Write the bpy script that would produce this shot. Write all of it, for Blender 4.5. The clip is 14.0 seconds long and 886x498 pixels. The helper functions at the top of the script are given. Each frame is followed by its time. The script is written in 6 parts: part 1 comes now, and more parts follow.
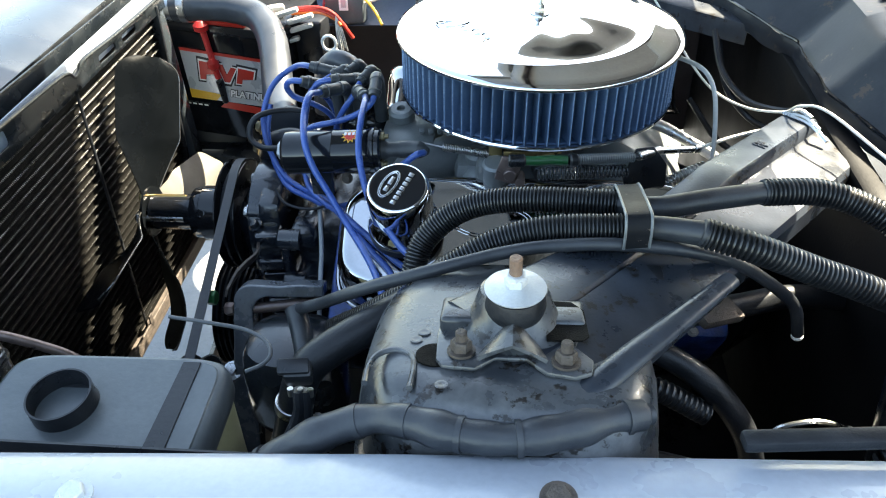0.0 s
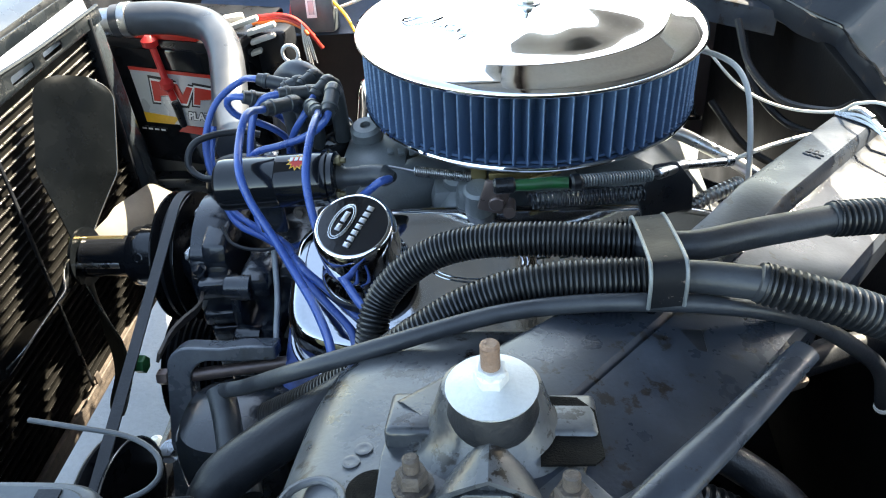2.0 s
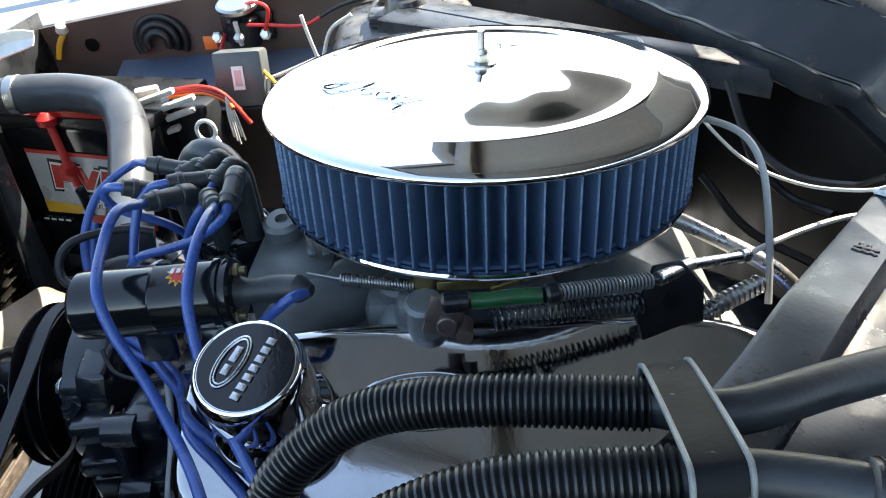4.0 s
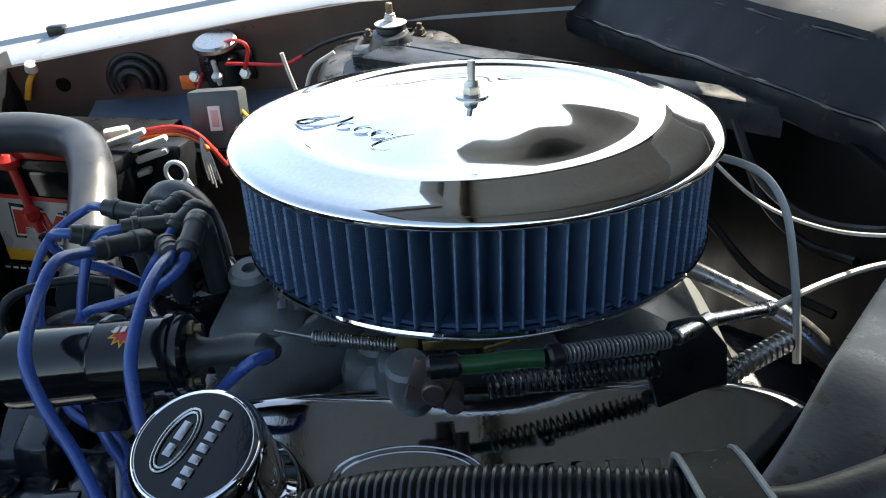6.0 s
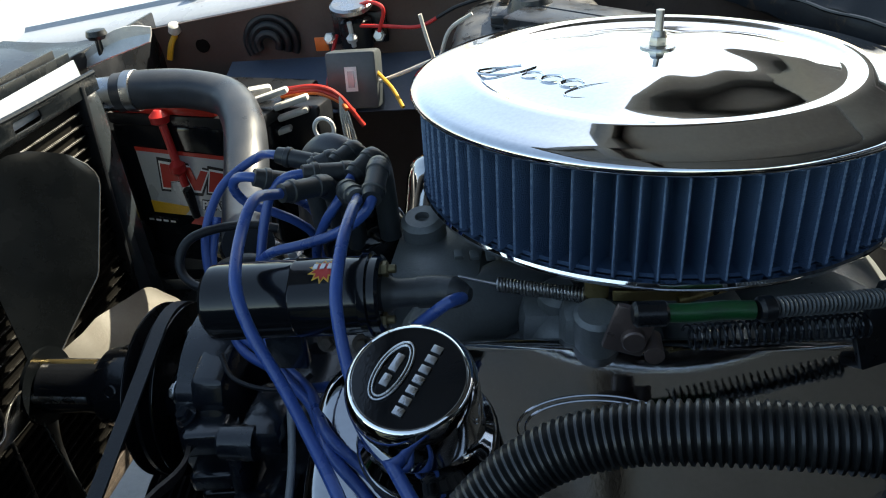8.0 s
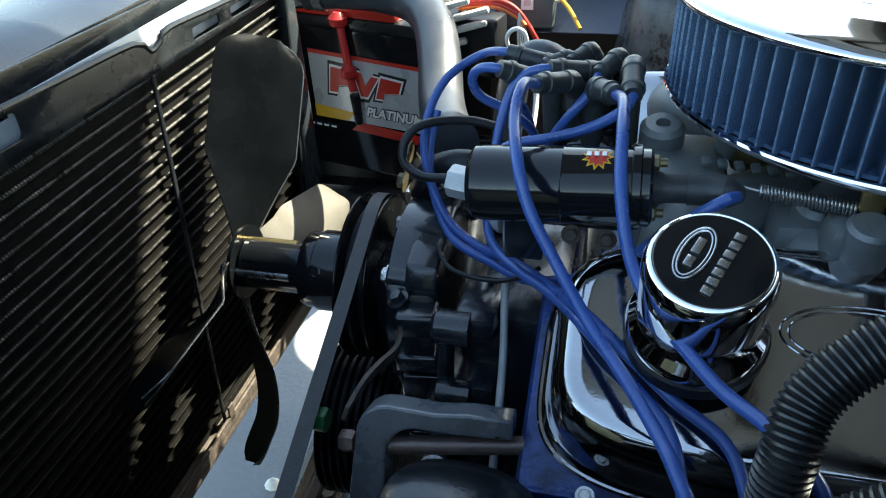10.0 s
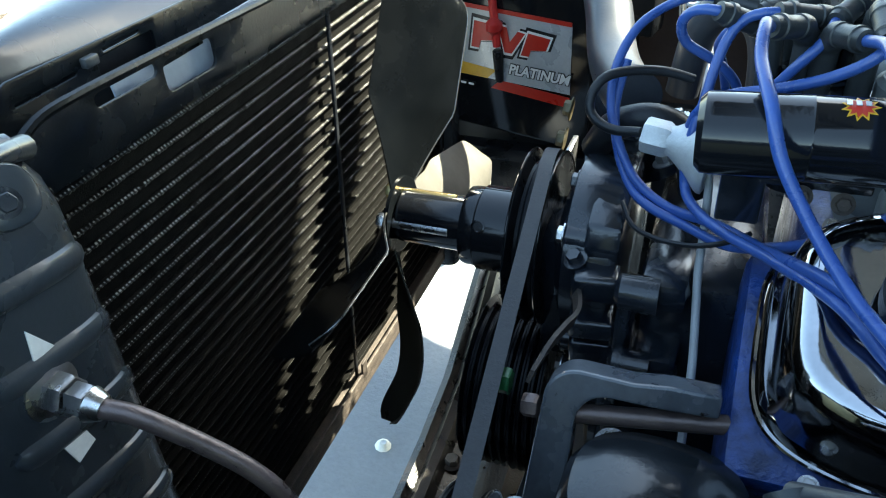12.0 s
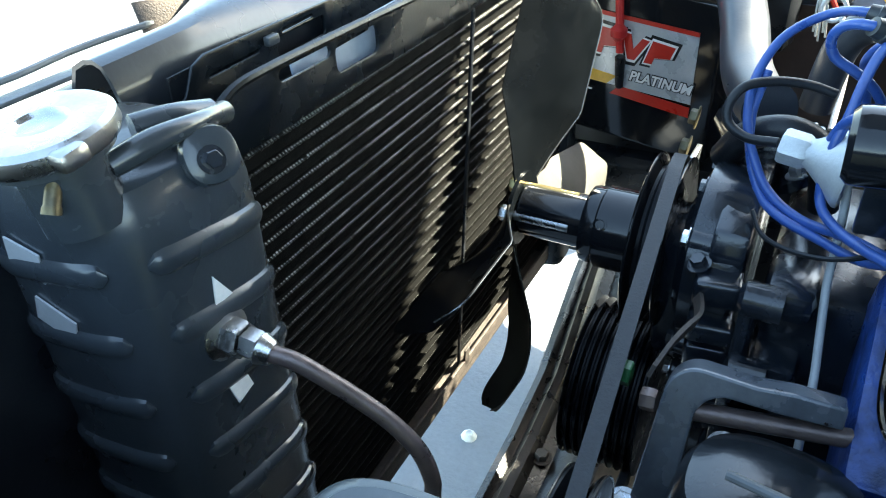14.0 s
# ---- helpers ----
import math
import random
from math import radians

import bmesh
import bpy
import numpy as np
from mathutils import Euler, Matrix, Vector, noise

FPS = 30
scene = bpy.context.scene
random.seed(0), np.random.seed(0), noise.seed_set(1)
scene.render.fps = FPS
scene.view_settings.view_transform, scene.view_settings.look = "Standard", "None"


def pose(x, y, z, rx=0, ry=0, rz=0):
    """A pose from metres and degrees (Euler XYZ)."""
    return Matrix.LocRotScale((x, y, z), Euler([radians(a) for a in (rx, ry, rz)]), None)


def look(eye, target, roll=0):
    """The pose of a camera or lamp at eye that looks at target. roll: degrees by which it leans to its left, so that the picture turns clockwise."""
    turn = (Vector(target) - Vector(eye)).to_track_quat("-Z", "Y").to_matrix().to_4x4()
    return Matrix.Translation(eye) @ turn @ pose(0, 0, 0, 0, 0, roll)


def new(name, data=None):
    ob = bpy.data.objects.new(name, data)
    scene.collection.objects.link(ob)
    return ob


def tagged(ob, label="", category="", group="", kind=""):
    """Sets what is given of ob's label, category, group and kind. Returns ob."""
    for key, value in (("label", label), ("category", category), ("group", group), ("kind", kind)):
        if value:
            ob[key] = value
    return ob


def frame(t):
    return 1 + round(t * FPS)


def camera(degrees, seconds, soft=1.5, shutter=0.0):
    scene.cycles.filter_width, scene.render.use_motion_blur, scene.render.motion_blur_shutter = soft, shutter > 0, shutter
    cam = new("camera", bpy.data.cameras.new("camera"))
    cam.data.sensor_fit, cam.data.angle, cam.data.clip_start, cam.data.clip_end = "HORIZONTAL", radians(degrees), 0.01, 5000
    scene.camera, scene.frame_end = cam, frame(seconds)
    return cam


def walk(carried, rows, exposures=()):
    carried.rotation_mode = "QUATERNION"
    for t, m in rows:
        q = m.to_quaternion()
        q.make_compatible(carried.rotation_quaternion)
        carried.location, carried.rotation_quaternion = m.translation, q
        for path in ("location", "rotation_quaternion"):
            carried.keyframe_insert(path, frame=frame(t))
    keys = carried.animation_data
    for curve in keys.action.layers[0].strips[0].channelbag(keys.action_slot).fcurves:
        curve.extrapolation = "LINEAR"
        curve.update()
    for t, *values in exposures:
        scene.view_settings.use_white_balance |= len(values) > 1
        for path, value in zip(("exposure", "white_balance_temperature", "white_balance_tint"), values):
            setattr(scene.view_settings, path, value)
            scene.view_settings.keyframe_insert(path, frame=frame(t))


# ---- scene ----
cam = camera(60.4, 14.0, soft=1.1)
PATH = [
    (0, (0.025, 0.02, 1.306), (-0.169, 1.568, 0.056), -3.0),
    (0.5, (0.026, 0.046, 1.288), (-0.181, 1.594, 0.039), -3.8),
    (1, (0.033, 0.079, 1.267), (-0.187, 1.631, 0.025), -4.7),
    (1.5, (0.045, 0.121, 1.238), (-0.176, 1.68, 0.005), -5.6),
    (2, (0.043, 0.186, 1.214), (-0.179, 1.757, -0.003), -5.6),
    (2.5, (0.047, 0.239, 1.189), (-0.149, 1.866, 0.043), -5.7),
    (3, (0.05, 0.282, 1.171), (-0.153, 1.937, 0.065), -6.1),
    (3.5, (0.049, 0.324, 1.15), (-0.143, 1.981, 0.047), -6.2),
    (4, (0.05, 0.361, 1.139), (-0.086, 2.041, 0.062), -5.3),
    (4.2, (0.05, 0.371, 1.136), (-0.067, 2.059, 0.069), -5.3),
    (6.3, (0.047, 0.424, 1.105), (-0.056, 2.168, 0.131), -4.8),
    (6.5, (0.044, 0.423, 1.105), (-0.06, 2.166, 0.128), -4.9),
    (7, (0.025, 0.422, 1.099), (-0.11, 2.158, 0.115), -5.3),
    (7.5, (-0.002, 0.418, 1.099), (-0.228, 2.131, 0.091), -6.2),
    (7.7, (-0.012, 0.415, 1.097), (-0.275, 2.122, 0.089), -6.3),
    (9.8, (-0.1433, 0.3557, 1.0786), (-0.5972, 1.9676, -0.0149), -3.91),
    (10, (-0.1581, 0.3546, 1.0721), (-0.6214, 1.952, -0.0386), -3.56),
    (10.5, (-0.1952, 0.3522, 1.0578), (-0.6825, 1.9184, -0.0866), -3.46),
    (11, (-0.2213, 0.3546, 1.0464), (-0.7563, 1.8962, -0.11), -3.96),
    (11.5, (-0.24, 0.3552, 1.0405), (-0.8254, 1.8741, -0.1215), -4.07),
    (12, (-0.2546, 0.3507, 1.0395), (-0.8888, 1.8566, -0.1137), -3.96),
    (12.5, (-0.2675, 0.3403, 1.0411), (-0.9628, 1.8342, -0.0924), -3.86),
    (13, (-0.2673, 0.3321, 1.0439), (-1.0155, 1.8112, -0.0753), -3.77),
    (13.5, (-0.2752, 0.3209, 1.0458), (-1.0671, 1.7732, -0.0784), -3.51),
    (14, (-0.2809, 0.307, 1.0458), (-1.1024, 1.7337, -0.0899), -3.15),
]
EXPOSURES = [(0.0, 3.08, 7950, 4), (2.0, 3.24, 7950, 6), (3.0, 3.12, 7900, 6), (3.5, 2.92, 7850, 7), (4.2, 2.6, 7750, 7), (6.3, 1.76, 7800, 6), (7.7, 1.56, 7900, 4), (9.8, 2.4, 7500, 0), (12.0, 2.95, 7300, -3), (14.0, 3.36, 7250, -2)]
walk(cam, [(t, look(eye, target, roll)) for t, eye, target, roll in PATH], EXPOSURES)

# ---- light ----
SUN = Vector((0.55, 0.60, 0.76)).normalized()
world = bpy.data.worlds.new("world")
scene.world = world
world.use_nodes = True
sky = world.node_tree.nodes.new("ShaderNodeTexSky")
sky.sky_type, sky.sun_disc = "NISHITA", False
sky.sun_elevation, sky.sun_rotation = math.asin(SUN.z), math.atan2(SUN.x, SUN.y)
world.node_tree.links.new(sky.outputs[0], world.node_tree.nodes["Background"].inputs[0])
world.node_tree.nodes["Background"].inputs[1].default_value = 0.125
lamp = bpy.data.lights.new("sun", "SUN")
lamp.energy, lamp.angle, lamp.color = 5.0, radians(0.5), (1.0, 0.95, 0.88)
sun = new("sun", lamp)
sun.matrix_world = look(SUN * 20, (0, 0, 0))


# ---- materials ----
def material(name, color, rough=0.5, metal=0.0, color2=None, stain=0.5, scale=14.0, grain=220.0, bump=0.15, rough_var=0.12,
             coat=0.0, flakes=None, flake_at=0.62, random_value=0.0, spec=0.5):
    """A procedural surface with stains at a large scale, grain at a small one, and worn flecks if asked for."""
    m = bpy.data.materials.new(name)
    m.use_nodes = True
    nt = m.node_tree
    b = nt.nodes["Principled BSDF"]
    link = nt.links.new
    tc = nt.nodes.new("ShaderNodeTexCoord")

    def noise_at(sc, detail, rg=0.55):
        n = nt.nodes.new("ShaderNodeTexNoise")
        n.inputs["Scale"].default_value, n.inputs["Detail"].default_value, n.inputs["Roughness"].default_value = sc, detail, rg
        link(tc.outputs["Object"], n.inputs["Vector"])
        return n

    def ramp(lo, hi, src):
        r = nt.nodes.new("ShaderNodeMapRange")
        r.inputs[1].default_value, r.inputs[2].default_value = lo, hi
        link(src, r.inputs[0])
        return r.outputs[0]

    def mix(fac, a, c):
        x = nt.nodes.new("ShaderNodeMix")
        x.data_type = "RGBA"
        for sock, v in ((x.inputs[0], fac), (x.inputs[6], a), (x.inputs[7], c)):
            if isinstance(v, (tuple, float, int)):
                sock.default_value = v
            else:
                link(v, sock)
        return x.outputs[2]

    big, small = noise_at(scale, 5), noise_at(grain, 4)
    c1 = (*color, 1)
    c2 = (*(color2 or tuple(min(1, v * 1.5 + 0.01) for v in color)), 1)
    sm = nt.nodes.new("ShaderNodeMath")
    sm.operation = "MULTIPLY"
    link(ramp(0.38, 0.68, big.outputs["Fac"]), sm.inputs[0])
    sm.inputs[1].default_value = stain
    out = mix(sm.outputs[0], c1, c2)
    gm = nt.nodes.new("ShaderNodeMath")
    gm.operation = "MULTIPLY"
    link(ramp(0.35, 0.75, small.outputs["Fac"]), gm.inputs[0])
    gm.inputs[1].default_value = 0.22
    out = mix(gm.outputs[0], out, tuple(v * 0.55 for v in color) + (1,))
    if flakes:
        fl = noise_at(scale * 2.2, 8, 0.7)
        out = mix(ramp(flake_at, flake_at + 0.03, fl.outputs["Fac"]), out, (*flakes, 1))
    if random_value:
        oi = nt.nodes.new("ShaderNodeObjectInfo")
        hs = nt.nodes.new("ShaderNodeHueSaturation")
        link(ramp(0, 1, oi.outputs["Random"]), hs.inputs["Value"])
        mr = hs.inputs["Value"].links[0].from_node
        mr.inputs[3].default_value, mr.inputs[4].default_value = 1 - random_value, 1 + random_value
        link(out, hs.inputs["Color"])
        out = hs.outputs[0]
    link(out, b.inputs["Base Color"])
    rr = nt.nodes.new("ShaderNodeMapRange")
    rr.inputs[1].default_value, rr.inputs[2].default_value = 0.3, 0.7
    rr.inputs[3].default_value, rr.inputs[4].default_value = max(0.02, rough - rough_var), min(1, rough + rough_var)
    link(big.outputs["Fac"], rr.inputs[0])
    link(rr.outputs[0], b.inputs["Roughness"])
    b.inputs["Metallic"].default_value = metal
    b.inputs["Specular IOR Level"].default_value = spec
    b.inputs["Coat Weight"].default_value = coat
    b.inputs["Coat Roughness"].default_value = 0.08
    if bump:
        bp = nt.nodes.new("ShaderNodeBump")
        bp.inputs["Strength"].default_value, bp.inputs["Distance"].default_value = bump, 0.002
        link(small.outputs["Fac"], bp.inputs["Height"])
        link(bp.outputs[0], b.inputs["Normal"])
    return m


BODY = material("worn grey body paint", (0.32, 0.36, 0.42), 0.32, 0, (0.37, 0.41, 0.46), 0.7, 9, 160, 0.06, 0.1, 0.3, (0.03, 0.16, 0.42), 0.70)
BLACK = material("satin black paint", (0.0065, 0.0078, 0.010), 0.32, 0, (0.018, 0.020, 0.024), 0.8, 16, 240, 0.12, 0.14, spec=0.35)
DUSTY = material("dusty black sheet metal", (0.030, 0.034, 0.039), 0.30, 0, (0.115, 0.120, 0.126), 0.9, 26, 300, 0.09, 0.14, 0, (0.012, 0.010, 0.009), 0.57)
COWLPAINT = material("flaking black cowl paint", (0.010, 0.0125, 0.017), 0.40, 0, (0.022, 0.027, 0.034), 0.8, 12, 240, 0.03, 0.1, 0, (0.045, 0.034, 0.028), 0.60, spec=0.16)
BRACE = material("stained grey-black brace paint", (0.017, 0.022, 0.030), 0.32, 0, (0.044, 0.053, 0.067), 0.8, 22, 300, 0.07, 0.12, 0, (0.012, 0.010, 0.009), 0.58, spec=0.4)
GLOSS = material("gloss black paint", (0.006, 0.007, 0.009), 0.10, 0, (0.010, 0.011, 0.013), 0.6, 20, 300, 0.03, 0.05, 0.12, spec=0.4)
CAST = material("painted black casting", (0.008, 0.011, 0.016), 0.2, 0, (0.020, 0.025, 0.033), 0.8, 30, 300, 0.12, 0.12, 0.25, spec=0.55)
ALLOY = material("grey cast manifold", (0.19, 0.21, 0.215), 0.45, 0.35, (0.15, 0.165, 0.175), 0.8, 20, 420, 0.22, 0.12, 0, (0.03, 0.029, 0.028), 0.66)
CHROME = material("chrome", (0.82, 0.83, 0.85), 0.035, 1, (0.78, 0.79, 0.80), 0.5, 12, 300, 0.0, 0.02)
COVERCHROME = material("dulled chrome", (0.47, 0.475, 0.49), 0.075, 1, (0.38, 0.385, 0.39), 0.6, 18, 300, 0.02, 0.04)
STEEL = material("plated steel", (0.55, 0.56, 0.57), 0.3, 1, (0.40, 0.38, 0.35), 0.7, 40, 400, 0.15, 0.12)
ZINC = material("zinc plated washer", (0.62, 0.64, 0.64), 0.5, 0.45, (0.50, 0.52, 0.53), 0.6, 60, 500, 0.2, 0.1)
RUST = material("rusty steel", (0.055, 0.045, 0.039), 0.6, 0.3, (0.12, 0.095, 0.078), 0.8, 90, 500, 0.5, 0.1)
STUDRUST = material("copper-brown stud", (0.20, 0.125, 0.085), 0.5, 0.4, (0.28, 0.19, 0.14), 0.8, 120, 600, 0.6, 0.1)
BRASS = material("dull brass", (0.48, 0.37, 0.17), 0.35, 1, (0.3, 0.22, 0.1), 0.7, 60, 500, 0.2)
OLDBRASS = material("blackened brass", (0.10, 0.085, 0.055), 0.42, 0.7, (0.20, 0.16, 0.08), 0.8, 70, 500, 0.2)
RUBBER = material("black rubber", (0.010, 0.0115, 0.014), 0.4, 0, (0.022, 0.024, 0.028), 0.7, 40, 380, 0.2, 0.12, spec=0.32)
BELTRUBBER = material("dusty belt rubber", (0.035, 0.039, 0.044), 0.55, 0, (0.055, 0.060, 0.066), 0.7, 40, 380, 0.2, 0.1, spec=0.3)
LOOM = material("black split loom plastic", (0.009, 0.010, 0.0115), 0.34, 0, (0.018, 0.020, 0.022), 0.6, 40, 400, 0.05, 0.08, spec=0.6)
TAPE = material("dull black tape", (0.018, 0.021, 0.026), 0.42, 0, (0.038, 0.043, 0.050), 0.7, 30, 300, 0.14, 0.12)
HOSE = material("grey-black radiator hose", (0.030, 0.035, 0.043), 0.36, 0, (0.055, 0.061, 0.071), 0.7, 25, 420, 0.1, 0.1)
BEAMPAINT = material("oily brown-black chassis paint", (0.008, 0.0066, 0.0056), 0.32, 0, (0.026, 0.020, 0.016), 0.9, 26, 300, 0.3, 0.12)
BLUEWIRE = material("blue silicone wire", (0.026, 0.078, 0.29), 0.30, 0, (0.042, 0.108, 0.36), 0.7, 40, 500, 0.08, 0.06)
BOOT = material("black silicone boot", (0.020, 0.024, 0.027), 0.42, 0, (0.042, 0.048, 0.052), 0.7, 60, 500, 0.1, 0.1)
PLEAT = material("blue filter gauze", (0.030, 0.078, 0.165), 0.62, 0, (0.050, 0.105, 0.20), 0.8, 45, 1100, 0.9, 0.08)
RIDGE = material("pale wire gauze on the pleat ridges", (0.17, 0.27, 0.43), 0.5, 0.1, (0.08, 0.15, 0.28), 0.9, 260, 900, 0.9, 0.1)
BLUEBLOCK = material("blue engine paint", (0.009, 0.050, 0.235), 0.36, 0, (0.004, 0.014, 0.055), 0.9, 45, 260, 0.6, 0.12)
TANKTOP = material("dusty grey plastic", (0.052, 0.063, 0.069), 0.36, 0, (0.095, 0.107, 0.114), 0.9, 12, 200, 0.1, 0.12)
TANKSIDE = material("yellowed translucent plastic", (0.50, 0.47, 0.27), 0.5, 0, (0.42, 0.38, 0.2), 0.7, 14, 200, 0.06)
RED = material("red plastic", (0.48, 0.022, 0.014), 0.38, 0, (0.56, 0.035, 0.02), 0.6, 20, 300, 0.05)
REDWIRE = material("red wire", (0.5, 0.02, 0.02), 0.4, 0, None, 0.4, 40, 300, 0.05)
ORANGE = material("orange wire", (0.75, 0.16, 0.03), 0.4, 0, None, 0.4, 40, 300, 0.05)
WHITEWIRE = material("off-white wire", (0.62, 0.62, 0.58), 0.45, 0, (0.45, 0.44, 0.4), 0.6, 60, 300, 0.05)
GREYTUBE = material("pale grey tube", (0.36, 0.38, 0.39), 0.45, 0, (0.26, 0.27, 0.27), 0.7, 40, 300, 0.05)
DULLTUBE = material("dark grey tube", (0.045, 0.05, 0.055), 0.42, 0, (0.075, 0.082, 0.088), 0.7, 40, 300, 0.05)
YELLOW = material("yellow print", (0.62, 0.34, 0.025), 0.35, 0, None, 0.3, 30, 300, 0.0)
LABEL = material("silver-grey label print", (0.46, 0.48, 0.50), 0.32, 0.2, (0.43, 0.45, 0.47), 0.5, 20, 300, 0.0)
GREEN = material("green tape", (0.008, 0.085, 0.026), 0.4, 0, (0.014, 0.045, 0.022), 0.7, 50, 300, 0.15)
COPPER = material("pinkish brown pipe", (0.13, 0.10, 0.095), 0.36, 0.5, (0.20, 0.15, 0.135), 0.8, 50, 400, 0.2)
TANKBLACK = material("black moulded tank plastic", (0.028, 0.035, 0.042), 0.26, 0, (0.040, 0.049, 0.058), 0.8, 10, 260, 0.08, 0.1, 0.3, spec=0.5)
CORE = material("black radiator fins", (0.0075, 0.0071, 0.0065), 0.6, 0, (0.003, 0.003, 0.0029), 0.6, 60, 900, 0.4, spec=0.05)
TUBEROW = material("worn radiator tube", (0.14, 0.141, 0.133), 0.45, 0.0, (0.006, 0.0065, 0.007), 0.95, 22, 500, 0.4)
GROUND = material("grey asphalt lot", (0.25, 0.265, 0.285), 0.85, 0, (0.31, 0.32, 0.335), 0.8, 6, 90, 0.9, 0.05, 0, (0.10, 0.11, 0.12), 0.68)
PAPER = material("white paper", (0.78, 0.78, 0.75), 0.7, 0, None, 0.3, 30, 300, 0.0)
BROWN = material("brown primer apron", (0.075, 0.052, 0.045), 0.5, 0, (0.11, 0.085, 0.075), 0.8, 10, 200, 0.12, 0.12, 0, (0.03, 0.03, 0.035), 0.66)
FANPAINT = material("satin black fan blade", (0.0026, 0.0034, 0.0042), 0.24, 0, (0.005, 0.0062, 0.0075), 0.8, 14, 300, 0.05, 0.08, spec=0.14)
FANBROWN = material("dull brown fan blade", (0.022, 0.019, 0.013), 0.34, 0.2, (0.045, 0.039, 0.027), 0.8, 24, 300, 0.12, 0.1)
# pale copy of the blade paint: sunlight on the far blade put into its colour
FANSUN = material("fan blade paled for the sun on it", (0.16, 0.155, 0.14), 0.4, 0.3, (0.08, 0.072, 0.06), 0.8, 18, 300, 0.15, 0.1)
WORNBAR = material("worn satin bracket", (0.055, 0.064, 0.078), 0.28, 0, (0.13, 0.145, 0.165), 0.9, 24, 300, 0.08, 0.12, 0.35, (0.012, 0.010, 0.009), 0.63, spec=0.55)
HEADER = material("dark slate header paint", (0.013, 0.017, 0.022), 0.30, 0, (0.028, 0.035, 0.043), 0.8, 8, 200, 0.06, 0.1, 0.4, (0.02, 0.02, 0.022), 0.66)
STEERBLACK = material("dusty black pump paint", (0.012, 0.015, 0.018), 0.2, 0, (0.028, 0.033, 0.038), 0.8, 22, 280, 0.1, 0.1, 0.2, spec=0.5)
HOODINNER = material("dusty hood underside", (0.024, 0.0215, 0.020), 0.45, 0, (0.050, 0.045, 0.042), 0.9, 5, 120, 0.2, 0.1)
EDGE = material("bright steel edge line", (0.22, 0.22, 0.21), 0.3, 0.8, (0.10, 0.09, 0.08), 0.8, 60, 400, 0.1)
BAND = material("chipped black support paint", (0.0042, 0.0058, 0.0075), 0.26, 0, (0.010, 0.013, 0.016), 0.8, 24, 300, 0.1, 0.12, 0, (0.06, 0.062, 0.062), 0.68, spec=0.32)
FIREWALL = material("matt black firewall paint", (0.0026, 0.0028, 0.0034), 0.55, 0, (0.006, 0.006, 0.007), 0.8, 9, 200, 0.15, 0.1, spec=0.08)
PULLEYBLACK = material("oily black pulley", (0.004, 0.0045, 0.006), 0.3, 0, (0.010, 0.011, 0.013), 0.8, 30, 300, 0.05, 0.1, spec=0.1)
BLUEGREY = material("blue-grey painted shelf", (0.075, 0.105, 0.16), 0.4, 0, (0.12, 0.15, 0.2), 0.8, 12, 200, 0.1)


# ---- mesh helpers ----
ROOT = {}


def thing(name, at, label, category, group="", kind=""):
    ob = new(name)
    ob.empty_display_size = 0.02
    ob.location = at
    ROOT[ob] = Vector(at)
    return tagged(ob, label, category, group, kind)


def part(name, bm, mat, parent=None, label="", sharp=35):
    """Links a bmesh, drawn in world metres, as one mesh under its thing."""
    base = ROOT.get(parent, Vector((0, 0, 0)))
    bm.transform(Matrix.Translation(-base))
    bmesh.ops.recalc_face_normals(bm, faces=bm.faces)
    me = bpy.data.meshes.new(name)
    bm.to_mesh(me)
    bm.free()
    me.polygons.foreach_set("use_smooth", [True] * len(me.polygons))
    me.set_sharp_from_angle(angle=radians(sharp))
    me.materials.append(mat)
    ob = new(name, me)
    ob.parent = parent
    ROOT[ob] = base
    return tagged(ob, label)


def single(name, bm, mat, label, category, at=(0, 0, 0), group="", kind="", sharp=35):
    """A thing that is one mesh; its origin lies at its base."""
    at = Vector(at)
    bm.transform(Matrix.Translation(-at))
    bmesh.ops.recalc_face_normals(bm, faces=bm.faces)
    me = bpy.data.meshes.new(name)
    bm.to_mesh(me)
    bm.free()
    me.polygons.foreach_set("use_smooth", [True] * len(me.polygons))
    me.set_sharp_from_angle(angle=radians(sharp))
    me.materials.append(mat)
    ob = new(name, me)
    ob.location = at
    ROOT[ob] = at
    return tagged(ob, label, category, group, kind)


def frame_of(axis, side=(0, 0, 1)):
    z = Vector(axis).normalized()
    x = Vector(side).cross(z)
    if x.length < 1e-4:
        x = Vector((1, 0, 0)).cross(z)
    x.normalize()
    return Matrix((x, z.cross(x), z)).transposed().to_4x4()


def join(*bms):
    out = bms[0]
    for b in bms[1:]:
        me = bpy.data.meshes.new("tmp")
        b.to_mesh(me)
        b.free()
        out.from_mesh(me)
        bpy.data.meshes.remove(me)
    return out


def box(center, size, bevel=0.0, rot=None, seg=2):
    bm = bmesh.new()
    bmesh.ops.create_cube(bm, size=1)
    bm.transform(Matrix.Diagonal((*size, 1)))
    if bevel:
        bmesh.ops.bevel(bm, geom=bm.edges[:], offset=bevel, segments=seg, profile=0.5, affect="EDGES")
    bm.transform(Matrix.Translation(center) @ (rot.to_4x4() if rot else Matrix()))
    return bm


